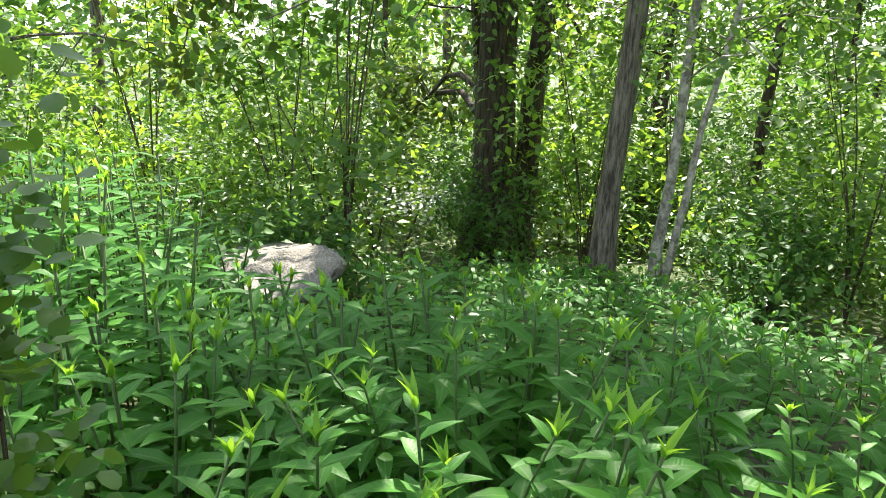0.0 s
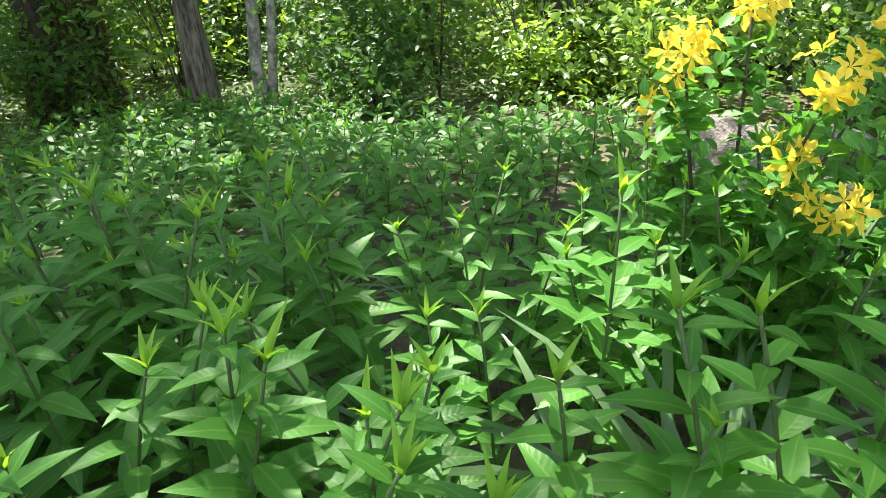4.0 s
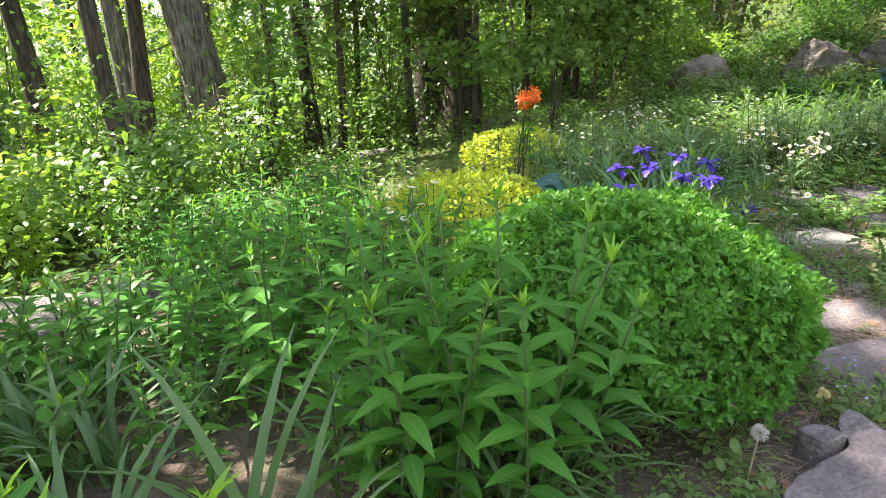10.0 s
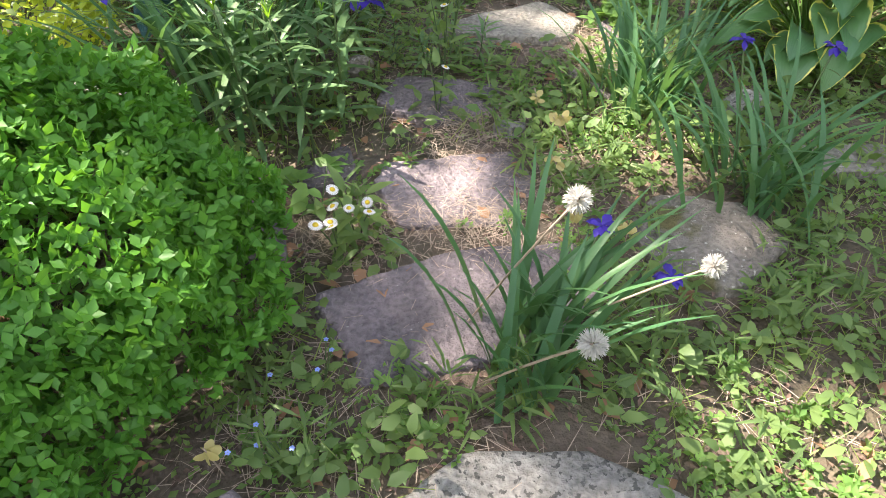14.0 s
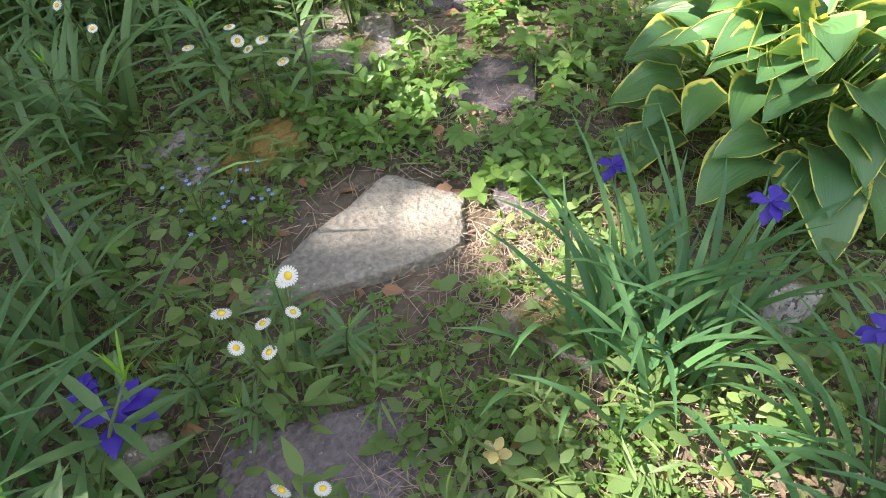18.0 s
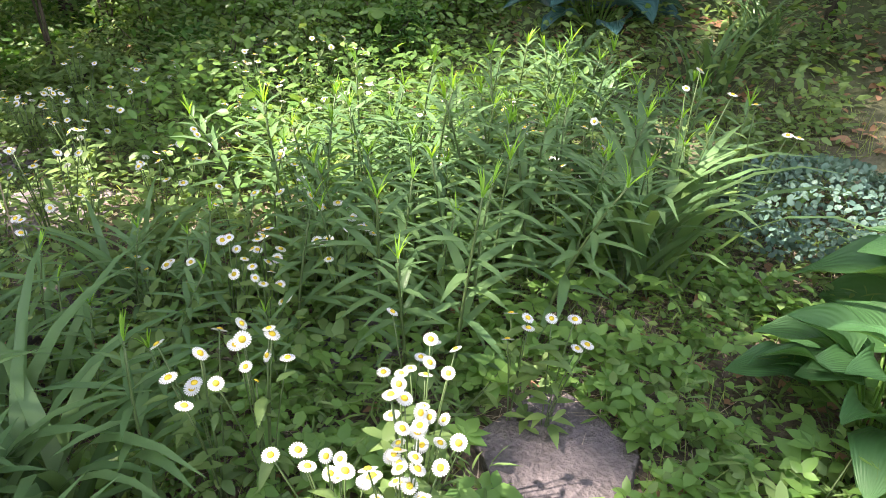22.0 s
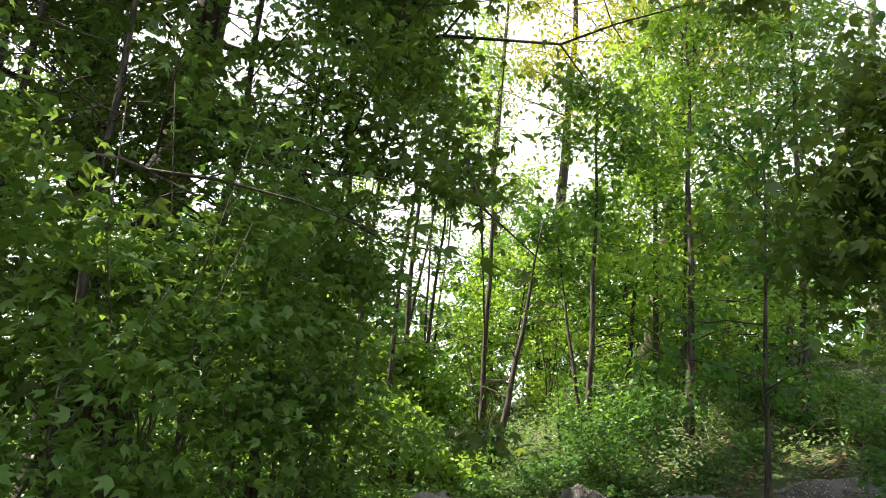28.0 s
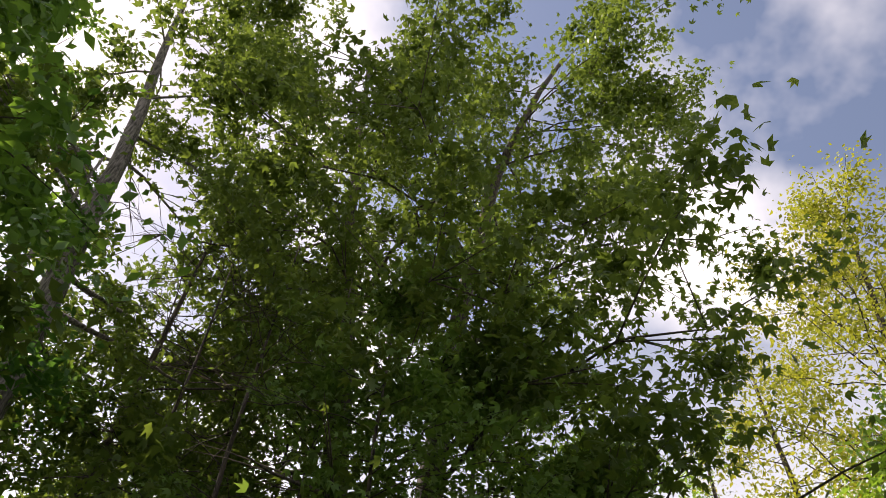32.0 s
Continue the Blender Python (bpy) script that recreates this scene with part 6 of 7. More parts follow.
    T("tall leafy maple beside the big ones", (0.9, 15.2), 17, 0.16, (-0.4, -0.6), 5.0, 4.2, 15000, 0.17, M_MAPLE, M_DARKBARK, seed=80, limbs=34, drop=0.3, clump=0.38)
    T("tall leafy maple in the wood", (-1.4, 14.2), 16, 0.15, (0.2, -0.4), 5.0, 4.0, 13000, 0.17, M_MAPLE, M_DARKBARK, seed=81, limbs=32, drop=0.3, clump=0.38)
    for n, (x, y, h) in enumerate([(12.4, 12.3, 8.0), (14.0, 11.4, 8.5), (13.4, 14.2, 8.0), (15.6, 13.0, 9.0)]):
        T("leafy tree on the wooded slope", (x, y), h, 0.07, (-0.2, 0.2), 1.6, 2.0, 4500, 0.14, M_WOOD_LEAF if n % 2 else M_LIGHTLEAF, M_DARKBARK, seed=70 + n, limbs=22, drop=0.25, clump=0.34)
    T("tall spring tree with yellow-green leaves", (15.3, 16.8), 18.0, 0.24, (1.6, -1.6), 6.0, 4.6, 20000, 0.15, M_YELLOWTREE, M_DARKBARK, seed=15, limbs=44, drop=-0.25, clump=0.36, split=True)
    T("tall spring tree with a yellow-green crown", (16.0, 22.3), 17, 0.24, (0.3, -0.3), 9, 3.2, 6000, 0.17, M_YELLOWTREE, M_DARKBARK, seed=16, limbs=16, drop=0.0, clump=0.45)
    T("tall thin tree with sparse leaves", (14.7, 23.4), 16, 0.18, (-0.3, -0.2), 6, 2.2, 2500, 0.16, M_LIGHTLEAF, M_DARKBARK, seed=17, limbs=14, drop=0.1)
    T("bare-topped tree at the wood's far side", (22.5, 16.0), 18, 0.2, (0.5, -0.5), 6, 3.6, 1200, 0.14, M_LIGHTLEAF, M_BARK, seed=18, limbs=30, drop=-0.2, twigs=8)
    T("thin straight tree in the wood", (8.9, 16.0), 9, 0.07, (-0.2, 0.1), 3.5, 1.6, 2600, 0.11, M_WOOD_LEAF, M_DARKBARK, seed=19)
    tree("sapling", "thin dark sapling beside a rock ledge", (9.6, 8.45), 4.3, 0.032, (-0.1, -0.1), 1.3, 1.4, 700, 0.11, M_WOOD_DEEP, M_DARKBARK, OVATE, 12, 20, True, 0.1, 0.22, "saplings")
    tree("tree", "dark tree with broad leaves over the slope", (9.3, 6.1), 3.6, 0.032, (-0.5, 0.1), 1.9, 1.4, 4200, 0.095, M_MAPLE, M_DARKBARK, LOBED, 16, 21, True, 0.15, 0.26, g, 100, (3.0, 0.5))
    tree("tree", "dark multi-stemmed tree on the slope", (10.4, 5.6), 6.0, 0.08, (0.3, 0.1), 2.0, 2.0, 2600, 0.12, M_WOOD_DEEP, M_DARKBARK, ROUND, 14, 22, False, 0.25, 0.3, g, 300)
    # the rest of the wood
    k = np.random.default_rng(91)
    mats = [M_WOOD_LEAF, M_WOOD_LEAF, M_LIGHTLEAF, M_WOOD_DEEP]
    spots = spread(k, 54, ((-24, 30, -8, 36), lambda x, y: 7.6 < -0.75 * x + 0.66 * y < 26 and not (x > 12 and y < 22)), 2.0)
    for n, (x, y) in enumerate(spots):
        h = k.uniform(10, 15) if x < 2.5 else k.uniform(9, 14)
        tree("tree", "slim woodland tree in spring leaf", (x, y), h, k.uniform(0.07, 0.17), tuple(k.normal(size=2) * 0.5), h * k.uniform(0.12, 0.32), k.uniform(1.7, 2.6), 1900, 0.18,
             mats[n % 4], M_DARKBARK if n % 3 else M_BARK, TINY, 12, 1000 + n, False, 0.3, 0.42, g, 0, None, 7, 3)
    for n, (x, y) in enumerate(spread(k, 26, ((5.5, 17, 12.5, 24), lambda x, y: (x - 15.3) ** 2 + (y - 16.8) ** 2 > 2), 1.7)):
        h = k.uniform(7, 11)
        if 0.5 < math.atan2(x - 4.1, y - 3.7) < 0.7:
            h *= 0.6
        tree("tree", "slender young tree in bright spring leaf", (x, y), h, k.uniform(0.04, 0.08), tuple(k.normal(size=2) * 0.4), 1.2, k.uniform(1.4, 2.1), 2700, 0.145,
             [M_LIGHTLEAF, M_WOOD_LEAF, M_WOOD_LEAF][n % 3], M_DARKBARK, TINY, 12, 1300 + n, False, 0.3, 0.4, g, 0, None, 6, 3)
    # trees added out of view, to close in the garden and its reflected light
    for n, (x, y) in enumerate([(-6, -6), (-2, -8), (3, -9), (8, -8), (12, -4), (14, 1), (-9, -2), (16, 6)]):
        tree("tree", "added woodland tree in spring leaf on the garden's unseen side", (x, y), 9, 0.14, (0.2, 0.1), 2, 2.6, 2200, 0.16, M_WOOD_LEAF, M_BARK, TINY, 12, 1200 + n, False, 0.3, 0.42, g, 0, None, 7, 3)


wood()


def undergrowth():
    k = np.random.default_rng(5)
    # the darker leaf copy paints shade into some of the shrubs
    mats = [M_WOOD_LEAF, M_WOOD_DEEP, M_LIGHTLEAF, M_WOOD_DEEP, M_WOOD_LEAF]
    views = [((0.6, 0), (1.23, 16.5), 0.5), ((0.5, 0), (-2.58, 15.3), 0.5), ((-0.1, 0), (-9.42, 4.26), 0.5), ((-0.1, 0), (-7.07, 6.66), 0.5), ((0.4, 0), (3.9, 14.6), 0.7), ((0.2, 0), (-0.4, 11.4), 0.45), ((4.2, 3.9), (3.8, 14.6), 0.6), ((-0.1, 0), (-8.0, 3.1), 0.5)]

    def open_view(x, y):
        for (ax, ay), (bx, by), r in views:
            t = ((x - ax) * (bx - ax) + (y - ay) * (by - ay)) / ((bx - ax) ** 2 + (by - ay) ** 2)
            if 0 < t < 1.03 and math.hypot(x - ax - t * (bx - ax), y - ay - t * (by - ay)) < r:
                return False
        return True

    keep = lambda x, y: open_view(x, y) and 4.0 < -0.75 * x + 0.66 * y < 20 and not (2.4 < x < 7 and y < 10)  # noqa: E731
    for n, (x, y) in enumerate(spread(k, 125, ((-15, 14, -4, 22), keep), 0.75)):
        d = -0.75 * x + 0.66 * y
        h = k.uniform(0.5, 1.2) + 0.14 * max(0, d - 5)
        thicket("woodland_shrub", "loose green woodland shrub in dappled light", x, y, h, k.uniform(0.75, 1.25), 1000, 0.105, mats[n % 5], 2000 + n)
    tall = lambda x, y: open_view(x, y) and 5.5 < -0.75 * x + 0.66 * y < 15 and (x - 3.9) ** 2 + (y - 14.8) ** 2 > 3 and not (3 < x < 9 and y < 11.5)  # noqa: E731
    for n, (x, y) in enumerate(spread(k, 74, ((-14, 14, -3, 24), tall), 1.0)):
        thicket("young_tree", "slim leafy young tree in the wood", x, y, k.uniform(2.4, 5.0), k.uniform(0.9, 1.5), 1150, 0.14, [M_WOOD_LEAF, M_LIGHTLEAF, M_WOOD_LEAF][n % 3], 2600 + n, category="tree")
    for n, (x, y, h) in enumerate([(5.1, 9.9, 3.4), (5.7, 10.6, 3.6), (4.2, 9.2, 4.6), (3.5, 8.4, 4.4), (4.5, 9.9, 5.0), (3.0, 9.6, 5.0), (6.4, 11.8, 4.2)]):
        thicket("young_maple", "young maple with bright lobed leaves", x, y, h, 1.1, 2300, 0.115, M_LIT_MAPLE, 2900 + n, LOBED, 3, category="tree", group="young maples", low=1.0)
    # every other shrub here gets a lighter leaf colour to stand for strong sun
    for n, (x, y, h) in enumerate([(-2.5, 6.2, 1.7), (-1.8, 6.9, 1.9), (-1.1, 7.1, 1.6), (-0.5, 7.0, 1.8), (-3.0, 6.0, 1.5), (0.1, 8.0, 1.7), (-1.5, 5.6, 1.1), (-0.4, 6.0, 1.2), (-0.6, 10.6, 2.2), (0.3, 10.9, 2.0), (-3.4, 7.2, 2.0)]):
        thicket("woodland_shrub", "loose sunlit shrub round tree feet", x, y, h, k.uniform(0.6, 0.9), 1700, 0.085, [M_LIGHTLEAF, M_WOOD_LEAF][n % 2], 2950 + n, KITE)
    clear = lambda x, y: all((x - a) ** 2 + (y - b) ** 2 > r for a, b, r in ((8.7, 9.85, 0.6), (7.75, 11.1, 0.5), (9.8, 8.9, 0.8), (10.6, 8.7, 1.0), (4.6, 8.2, 0.3), (5.3, 8.5, 0.2), (8.55, 7.55, 0.5)))  # noqa: E731
    for n, (x, y) in enumerate(spread(k, 60, ((4.9, 10.2, 8.2, 12.8), clear), 0.45)):
        thicket("weed_clump", "low leafy weeds at the garden's end", x, y, k.uniform(0.25, 0.6), k.uniform(0.3, 0.55), 420, 0.07, [M_WEED, M_WOOD_DEEP, M_WOOD_LEAF][n % 3], 2800 + n, KITE, 5, "weed clumps", "plant")
    for n, (x, y) in enumerate([(8.1, 9.2), (8.45, 8.95), (7.2, 10.3), (7.6, 10.2), (9.35, 8.75), (9.8, 8.4), (9.2, 9.1), (10.5, 8.5), (8.2, 10.6)]):
        thicket("weed_clump", "low leafy weeds before a rock", x, y, k.uniform(0.25, 0.42), 0.3, 320, 0.06, [M_WEED, M_WOOD_DEEP][n % 2], 2870 + n, KITE, 5, "weed clumps", "plant")
    right = lambda x, y: (y > 10.8 or x > 10.2) and -0.75 * x + 0.66 * y < 4.5 and not (9 < x < 13 and 7.8 < y < 10.8)  # noqa: E731
    for n, (x, y) in enumerate(spread(k, 66, ((5, 20, 4, 20), right), 0.8)):
        thicket("woodland_shrub", "green undergrowth on the wooded slope", x, y, k.uniform(0.4, 1.3), k.uniform(0.6, 1.1), 900, 0.095, [M_WOOD_LEAF, M_LIGHTLEAF, M_WOOD_DEEP][n % 3], 2300 + n)
    bank = lambda x, y: clear(x, y) and (x - 9.6) ** 2 + (y - 8.45) ** 2 > 0.2 and not (9 < x < 11.6 and 7.6 < y < 9.4)  # noqa: E731
    for n, (x, y) in enumerate(spread(k, 46, ((9.2, 15.5, 5.2, 13), bank), 0.6)):
        thicket("weed_clump", "dark low growth on the leafy slope", x, y, k.uniform(0.3, 0.8), k.uniform(0.35, 0.6), 520, 0.075, [M_WOOD_DEEP, M_WEED, M_WOOD_LEAF][n % 3], 3100 + n, KITE, 5, "weed clumps", "plant")
    for n, (x, y) in enumerate(spread(k, 34, ((9.5, 24, 12, 26), lambda x, y: y > 10 + 0.1 * x), 1.1)):
        thicket("young_tree", "slim young tree with bright leaves", x, y, k.uniform(2.2, 4.5), k.uniform(0.8, 1.3), 1200, 0.11, [M_LIGHTLEAF, M_WOOD_LEAF][n % 2], 2500 + n, category="tree")
    # white-flowered branch tips in the wood
    for n, (x, y, z) in enumerate([(-8.2, 2.95, -0.5), (-11.0, 0.2, -0.1)]):
        kk = np.random.default_rng(2700 + n)
        root = thing("dogwood", (x, y, hz(x, y)), "wild dogwood branch with white flowers", "shrub", "dogwoods")
        zz = z - hz(x, y)
        t = np.linspace(0, 1, 6)[:, None]
        part("stem", mesh_of("stem", *tube(np.array([0.3, 0.2, zz]) * t, np.linspace(0.025, 0.006, 6), 6)[:2], mats=[M_TWIG]), root)
        p = np.array([0.3, 0.2, zz]) + kk.normal(size=(420, 3)) * [0.3, 0.3, 0.11]
        part("blossom", mesh_of("blossom", *scatter(ROUND, p, rand_dirs(kk, 420, 0.3), np.tile([0, 0, 1.0], (420, 1)) + 0.4 * kk.normal(size=(420, 3)), 0.055), mats=[M_PETAL]), root, "white flowers", "stuff")
        p = np.array([0.2, 0.1, zz - 0.1]) + kk.normal(size=(300, 3)) * [0.4, 0.4, 0.2]
        part("foliage", mesh_of("foliage", *scatter(OVATE, p, rand_dirs(kk, 300, 0.4), np.tile([0, 0, 1.0], (300, 1)) + 0.4 * kk.normal(size=(300, 3)), 0.08), mats=[M_WOOD_LEAF]), root, kind="stuff")


undergrowth()


def far_woods():
    k = np.random.default_rng(6)
    n = 42000
    a = k.random(n) * 6.283
    r = 20 + 26 * k.random(n) ** 1.5
    x, y = 2 + r * np.cos(a), 4 + r * np.sin(a)
    u = -0.75 * x + 0.66 * y
    top = np.where((x > 9) & (y > 3), 8.0, 14.0) * (0.7 + 0.5 * np.array([noise.noise(Vector((q * 0.2, w * 0.2, 4))) for q, w in zip(x, y)]))
    z = height(x, y) + k.random(n) ** 0.8 * top
    p = np.column_stack([x, y, z])
    v, f, _ = scatter(TINY, p, rand_dirs(k, n, 0.5) + [0, 0, -0.3], k.normal(size=(n, 3)) * 0.6 + [0, 0, 1.0], 0.5 * k.uniform(0.6, 1.3, n), 0.7)
    # far foliage takes the darker leaf copy, its shade painted in
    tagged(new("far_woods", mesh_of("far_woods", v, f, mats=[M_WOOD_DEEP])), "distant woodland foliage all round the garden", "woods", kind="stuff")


far_woods()


# ---- low growth and litter ----
THIN = (np.array([(0, 0.018, 0), (0, -0.018, 0), (1, -0.008, 0.02), (1, 0.008, 0.02)], float), np.array([(0, 1, 2), (0, 2, 3)]), np.zeros((4, 2)))


def low_growth():
    k = np.random.default_rng(8)

    def lay(name, n, box, ok, shape, size, mat, label, rise=0.02, flat=0.35, tall=0.05, cat="ground cover", bare=-0.2):
        x, y = k.uniform(box[0], box[1], n), k.uniform(box[2], box[3], n)
        patch = np.array([noise.noise(Vector((a * 1.7, b * 1.7, len(name)))) for a, b in zip(x, y)])
        keep = (patch > bare) & ok(x, y)
        x, y = x[keep], y[keep]
        m = len(x)
        p = np.column_stack([x, y, height(x, y) + rise + tall * k.random(m) ** 1.5])
        v, f, _ = scatter(shape, p, rand_dirs(k, m, flat) + [0, 0, 0.12], k.normal(size=(m, 3)) * 0.35 + [0, 0, 1.0], size * k.uniform(0.6, 1.3, m))
        return tagged(new(name, mesh_of(name, v, f, mats=[mat])), label, cat, kind="stuff")

    slab = [(3.42, 1.65, 0.33), (3.5, 2.35, 0.4), (3.6, 2.86, 0.27), (3.7, 3.4, 0.25), (4.2, 3.84, 0.3), (4.24, 2.4, 0.22), (4.72, 4.75, 0.22), (5.32, 4.8, 0.26), (4.9, 4.12, 0.17), (2.65, 1.7, 0.28), (4.6, 3.66, 0.09)]
    rocks = [(8.7, 9.8, 0.75), (7.75, 11.1, 0.6), (9.8, 8.95, 0.85), (10.6, 8.7, 0.95), (11.3, 8.35, 1.0), (8.4, 9.2, 0.4)]
    off = lambda x, y: np.all([(x - a) ** 2 + (y - b) ** 2 > r * r for a, b, r in slab], 0)  # noqa: E731
    lay("clover", 60000, (1.4, 7.2, 1.0, 8.0), off, TINY, 0.024, M_WEED, "low clover and small weeds between the stones", 0.005, 0.3, 0.05)
    lay("weeds", 24000, (0.5, 8.0, 1.0, 9.5), off, KITE, 0.05, M_WEED, "mixed low green weeds", 0.02, 0.45, 0.1)
    lay("sunlit_weeds", 3200, (5.0, 7.6, 6.3, 8.4), off, OVATE, 0.065, M_CREEP, "bright broad-leaved weeds in a sunny patch", 0.05, 0.45, 0.36)
    lay("creeper", 1200, (4.3, 6.6, 3.6, 6.6), off, OVATE, 0.05, M_CREEP, "bright creeping plants with toothed leaves", 0.03, 0.4, 0.14)
    lay("grass", 60000, (1.2, 8.5, 1.0, 10.5), off, THIN, 0.1, M_GRASS, "thin grass among the stones", 0.0, 1.6, 0.01)
    lay("woodland_weeds", 38000, (3.5, 17, 5.5, 17), lambda x, y: ((y > 8.2) | (x > 7.6)) & np.all([(x - a) ** 2 + (y - b) ** 2 > r * r for a, b, r in rocks], 0), KITE, 0.08, M_WEED, "leafy weeds at the edge of the wood", 0.02, 0.45, 0.32)
    lay("wood_floor", 60000, (-15, 8, -4, 20), lambda x, y: -0.75 * x + 0.66 * y > 3.2, TINY, 0.09, M_WOOD_LEAF, "low green growth on the wood's floor", 0.02, 0.45, 0.35)
    lay("straw", 30000, (1.0, 7.5, 0.9, 8.0), lambda x, y: x == x, THIN, 0.07, M_STRAW, "dry straw and stalks on the soil", 0.004, 0.06, 0.012, "litter")
    lay("leaf_litter", 5000, (0.2, 12, 0.9, 12), lambda x, y: x == x, OVATE, 0.06, M_DRYLEAF, "dry brown leaves on the soil", 0.006, 0.15, 0.02, "litter")
    lay("slope_litter", 9000, (8, 16, 3, 12), lambda x, y: x == x, OVATE, 0.08, M_DRYLEAF, "dry brown leaves on the slope", 0.006, 0.2, 0.03, "litter")


low_growth()


def sprigs(name, label, n, box, ok, k, leaves, shape, size, reach, tall, mat, lobes=1, bare=0.06):
    """Many small weeds, each a few leaves on a short stem; too many to count."""
    x, y = k.uniform(box[0], box[1], n * 4), k.uniform(box[2], box[3], n * 4)
    patch = np.array([noise.noise(Vector((a * 2.1, b * 2.1, len(label)))) + 0.5 * noise.noise(Vector((a * 6, b * 6, len(label)))) for a, b in zip(x, y)])
    keep = (patch > bare) & ok(x, y)
    x, y = x[keep][:n], y[keep][:n]
    m = len(x)
    base = np.column_stack([x, y, height(x, y)])
    big = k.uniform(0.6, 1.35, m)
    pos, way, up, sz = [], [], [], []
    for i in range(leaves):
        f = (i + 0.6) / leaves
        a = i * 2.4 + k.random(m) * 6.283
        out = reach * big * (1.1 - 0.8 * f) * k.uniform(0.4, 1.1, m)
        c = base + np.column_stack([np.cos(a) * out, np.sin(a) * out, tall * big * f * k.uniform(0.7, 1.1, m) + 0.008])
        for q in range(lobes):
            b = a + (q - (lobes - 1) / 2) * 1.5
            pos.append(c)
            way.append(np.column_stack([np.cos(b), np.sin(b), 0.05 + 0.5 * f + 0.25 * k.normal(size=m)]))
            up.append(np.column_stack([-0.3 * np.cos(a), -0.3 * np.sin(a), np.ones(m)]) + 0.3 * k.normal(size=(m, 3)))
            sz.append(size * big * k.uniform(0.65, 1.2, m) * (1.0 - 0.35 * f))
    root = tagged(new(name), label, "ground cover", kind="stuff")
    part("foliage", mesh_of("foliage", *scatter(shape, np.concatenate(pos), np.concatenate(way), np.concatenate(up), np.concatenate(sz)), mats=[mat]), root, kind="stuff")


def small_weeds():
    k = np.random.default_rng(21)
    core = [(3.42, 1.65, 0.27), (3.5, 2.35, 0.3), (3.6, 2.86, 0.19), (3.7, 3.4, 0.18), (4.24, 3.88, 0.27), (4.0, 3.88, 0.16), (4.38, 3.78, 0.17), (4.24, 2.4, 0.15), (4.72, 4.75, 0.23), (5.32, 4.8, 0.25), (4.9, 4.12, 0.14), (2.65, 1.7, 0.22)]
    bush = lambda x, y: (x - 2.34) ** 2 + (y - 2.52) ** 2 > 0.3  # noqa: E731
    off = lambda x, y: bush(x, y) & np.all([(x - a) ** 2 + (y - b) ** 2 > r * r for a, b, r in core], 0)  # noqa: E731
    path = (1.6, 6.4, 1.0, 6.4)
    sprigs("rosette_weeds", "small rosette weeds between the stones", 1500, path, off, k, 8, KITE, 0.05, 0.03, 0.05, M_WEED)
    sprigs("clover_patch", "patches of three-leaved clover on the soil", 2300, path, off, k, 4, TINY, 0.03, 0.03, 0.035, M_CREEP, lobes=3)
    sprigs("upright_weeds", "small upright weeds with narrow leaves", 1000, (2.4, 7.2, 1.2, 7.8), off, k, 11, NARROW, 0.085, 0.012, 0.15, M_WEED)
    sprigs("creeping_weeds", "bright creeping weeds with toothed leaves", 480, (4.3, 6.5, 3.6, 6.2), off, k, 5, OVATE, 0.062, 0.05, 0.11, M_CREEP, lobes=3)
    sprigs("herb_sprigs", "leafy herbs among daisies and grass", 1500, (4.0, 9.2, 5.4, 9.6), off, k, 9, KITE, 0.07, 0.05, 0.24, M_WEED)
    # dry straw lies thick between some stones
    for cx, cy, r, n in ((3.6, 2.64, 0.2, 620), (3.72, 3.14, 0.2, 620), (3.2, 2.75, 0.2, 650), (4.38, 3.5, 0.26, 700), (4.7, 3.85, 0.22, 380), (3.95, 2.75, 0.18, 350), (5.75, 4.95, 0.25, 500), (2.9, 2.1, 0.2, 300), (3.1, 1.75, 0.12, 200)):
        d = k.normal(size=(n, 2)) * r * 0.55
        x, y = cx + d[:, 0], cy + d[:, 1]
        p = np.column_stack([x, y, height(x, y) + 0.012 + 0.034 * k.random(n)])
        v, f, _ = scatter(THIN, p, rand_dirs(k, n, 0.15), np.tile([0, 0, 1.0], (n, 1)) + 0.3 * k.normal(size=(n, 3)), k.uniform(0.02, 0.075, n), k.uniform(0.03, 0.07, n))
        tagged(new("straw_mat", mesh_of("straw_mat", v, f, mats=[M_STRAW])), "matted dry straw lying between path stones", "litter", kind="stuff")
    # orange moss cushion
    bm = bmesh.new()
    bmesh.ops.create_icosphere(bm, subdivisions=4, radius=1)
    for v in bm.verts:
        v.co = Vector((v.co.x * 0.15, v.co.y * 0.1, v.co.z * 0.045)) * (1 + 0.35 * noise.noise(v.co * 2) + 0.15 * noise.noise(v.co * 9))
    me = bpy.data.meshes.new("moss_cushion")
    bm.to_mesh(me)
    bm.free()
    me.materials.append(M_MOSS)
    ob = new("moss_cushion", me)
    ob.location = (4.17, 4.4, hz(4.17, 4.4) + 0.012)
    tagged(ob, "low cushion of orange-yellow moss on the soil", "moss")
    # bark mulch and broken stalks
    n = 26000
    x, y = k.uniform(1.2, 7.6, n), k.uniform(0.9, 7.6, n)
    p = np.column_stack([x, y, height(x, y) + 0.004 + 0.012 * k.random(n)])
    v, f, _ = scatter(TINY, p, rand_dirs(k, n, 0.12), k.normal(size=(n, 3)) * 0.3 + [0, 0, 1.0], 0.032 * k.uniform(0.4, 1.3, n), 0.02)
    tagged(new("bark_mulch", mesh_of("bark_mulch", v, f, mats=[M_MULCH])), "brown shredded bark mulch on the beds", "litter", kind="stuff")


small_weeds()


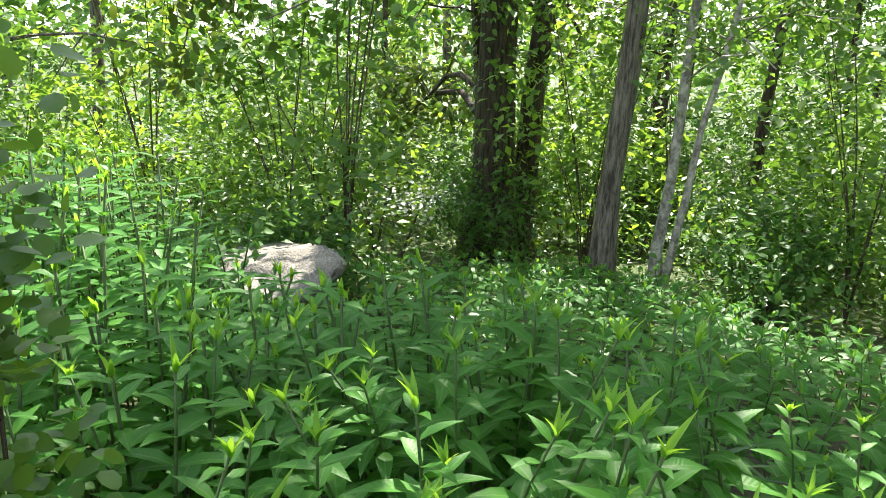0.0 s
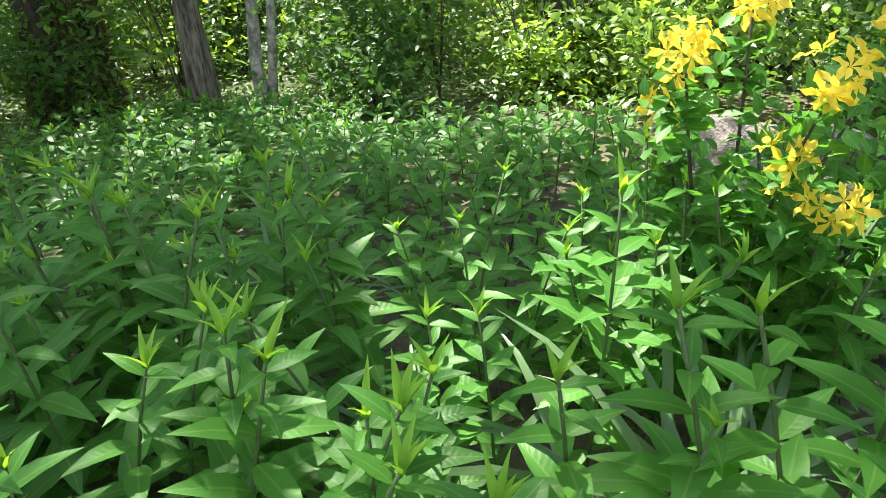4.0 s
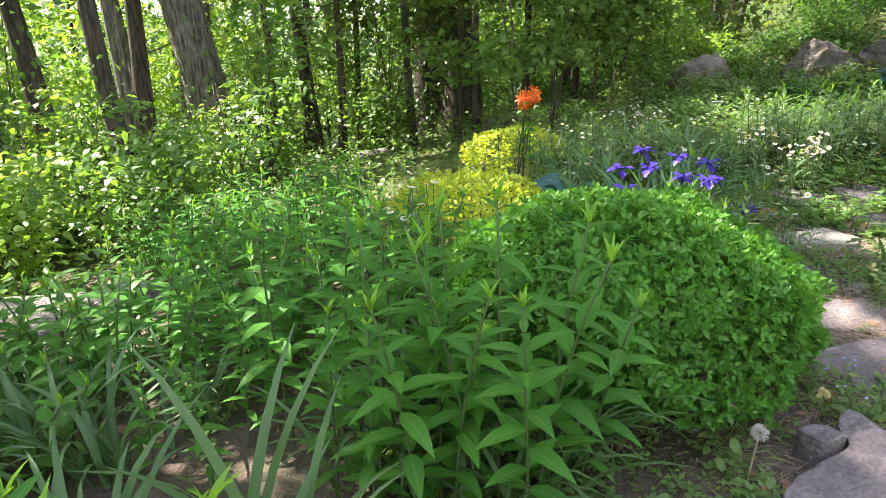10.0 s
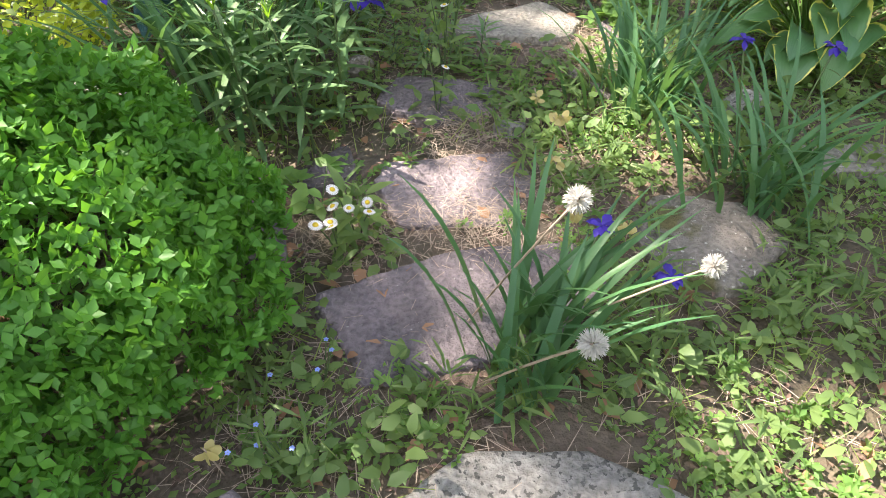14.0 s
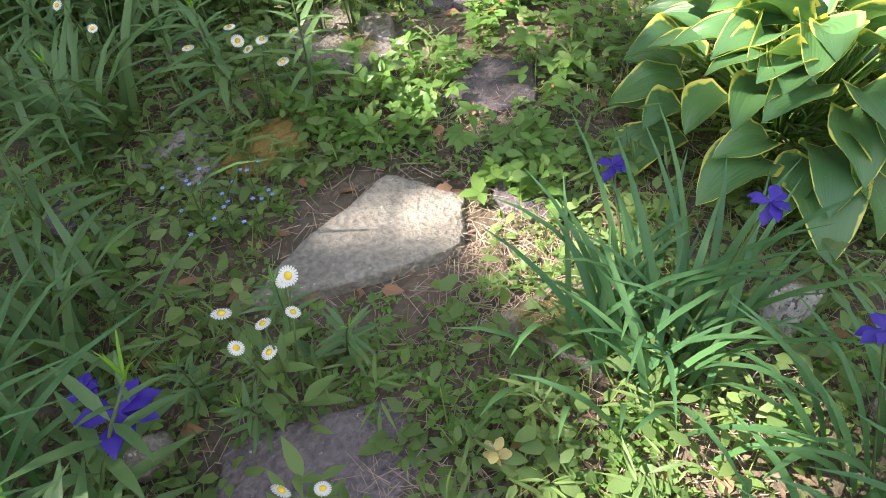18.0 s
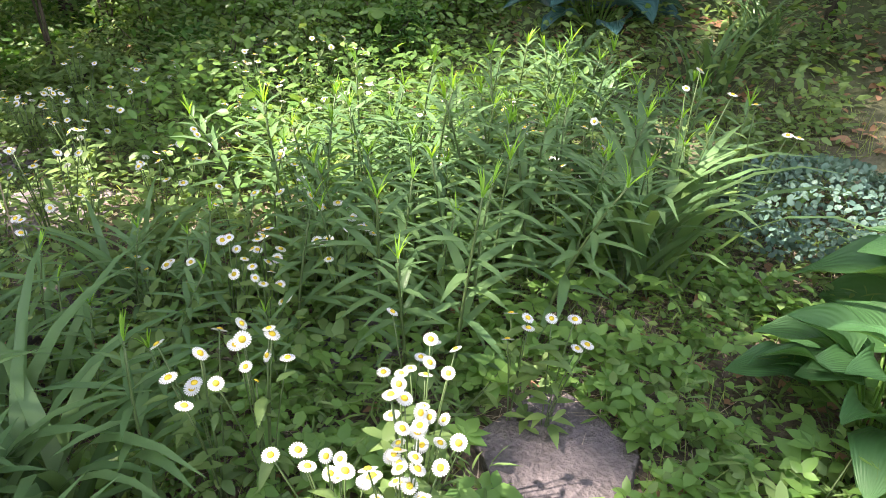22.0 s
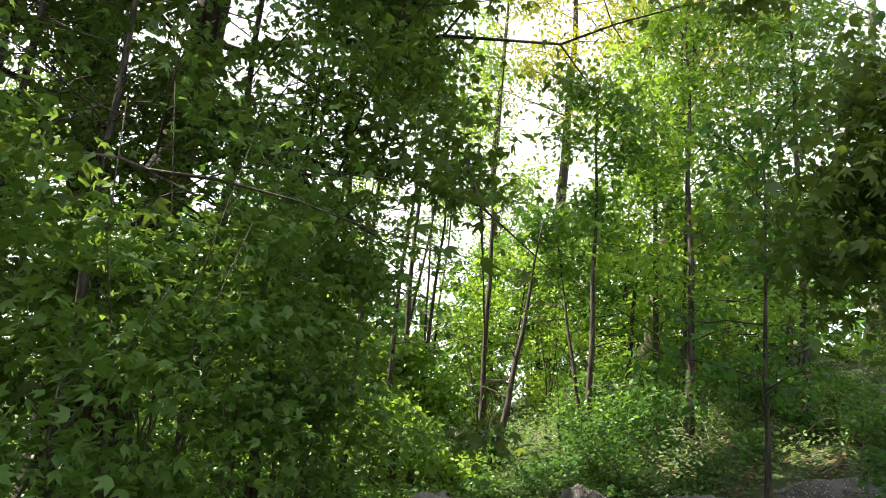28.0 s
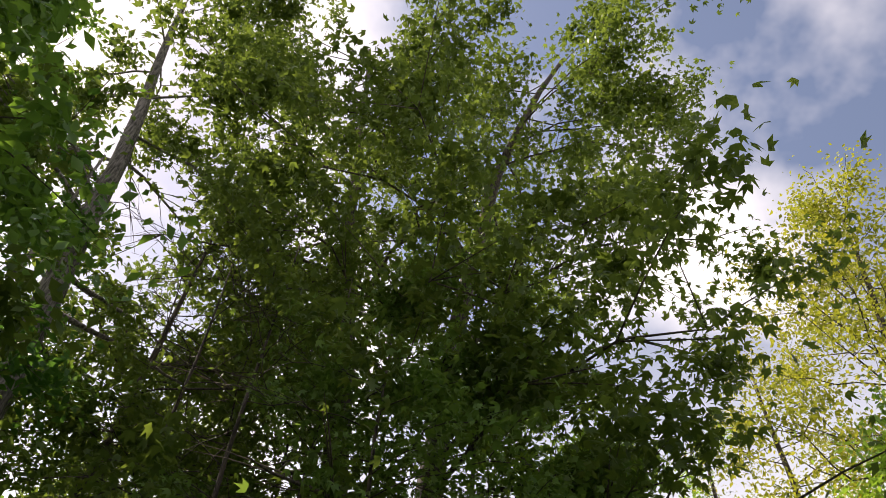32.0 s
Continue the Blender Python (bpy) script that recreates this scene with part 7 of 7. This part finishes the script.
def logs():
    for x0, y0, x1, y1, r, s in ((3.6, 10.9, 4.75, 11.3, 0.17, 1), (1.5, 10.8, 2.15, 11.1, 0.13, 2)):
        root = thing("fallen_log", (x0, y0, hz(x0, y0) + r * 0.7), "old brown fallen log among litter", "log", "fallen logs")
        t = np.linspace(0, 1, 8)[:, None]
        d = np.array([x1 - x0, y1 - y0, hz(x1, y1) - hz(x0, y0)])
        part("wood", mesh_of("wood", *tube(d * t, [r * 0.2, r, r, r * 0.96, r * 0.95, r * 0.92, r * 0.9, r * 0.2], 14, 0.14, s)[:2], mats=[M_BARK]), root)
    k = np.random.default_rng(3)
    chunks = []
    for _ in range(420):
        x, y = k.uniform(11.5, 20), k.uniform(9, 18)
        a, l = k.random() * 6.28, k.uniform(0.5, 1.4)
        t = np.linspace(0, 1, 4)[:, None]
        p = np.array([x, y, hz(x, y)]) + np.array([math.cos(a) * 0.6, math.sin(a) * 0.6, k.uniform(0.2, 0.9)]) * l * t + np.array([0, 0, -0.35 * l]) * t**2
        chunks.append(tube(p, np.linspace(0.008, 0.003, 4), 4))
    v, f, _ = merged(chunks)
    tagged(new("brushwood", mesh_of("brushwood", v, f, mats=[M_BRUSH])), "tangle of dry grey brush on the slope", "brush", kind="stuff")


logs()


def edge_shrub():
    """The dark round-leaved bush close beside the start of the walk."""
    k = np.random.default_rng(12)
    root = thing("round_leaved_bush", (-0.75, -0.42, hz(-0.75, -0.42)), "dark green bush with round leaves and thin stems", "shrub")
    for i in range(9):
        tip = np.array([k.normal() * 0.05 - 0.03, k.uniform(-0.2, 0.1), k.uniform(1.3, 1.95)])
        t = np.linspace(0, 1, 6)[:, None]
        path = tip * t + k.normal(size=(6, 3)) * 0.015 * t
        part("stem", mesh_of("stem", *tube(path, np.linspace(0.005, 0.002, 6), 5)[:2], mats=[M_TWIG]), root)
        m = 620
        q = path[np.minimum((k.random(m) * 6).astype(int), 5)] + k.normal(size=(m, 3)).clip(-1.6, 1.6) * [0.05, 0.055, 0.09]
        part("foliage", mesh_of("foliage", *scatter(ROUND, q, rand_dirs(k, m, 0.5), k.normal(size=(m, 3)) * 0.5 + [0, 0, 1.0], 0.03 * k.uniform(0.7, 1.2, m)), mats=[M_WOOD_LEAF]), root, kind="stuff")


edge_shrub()
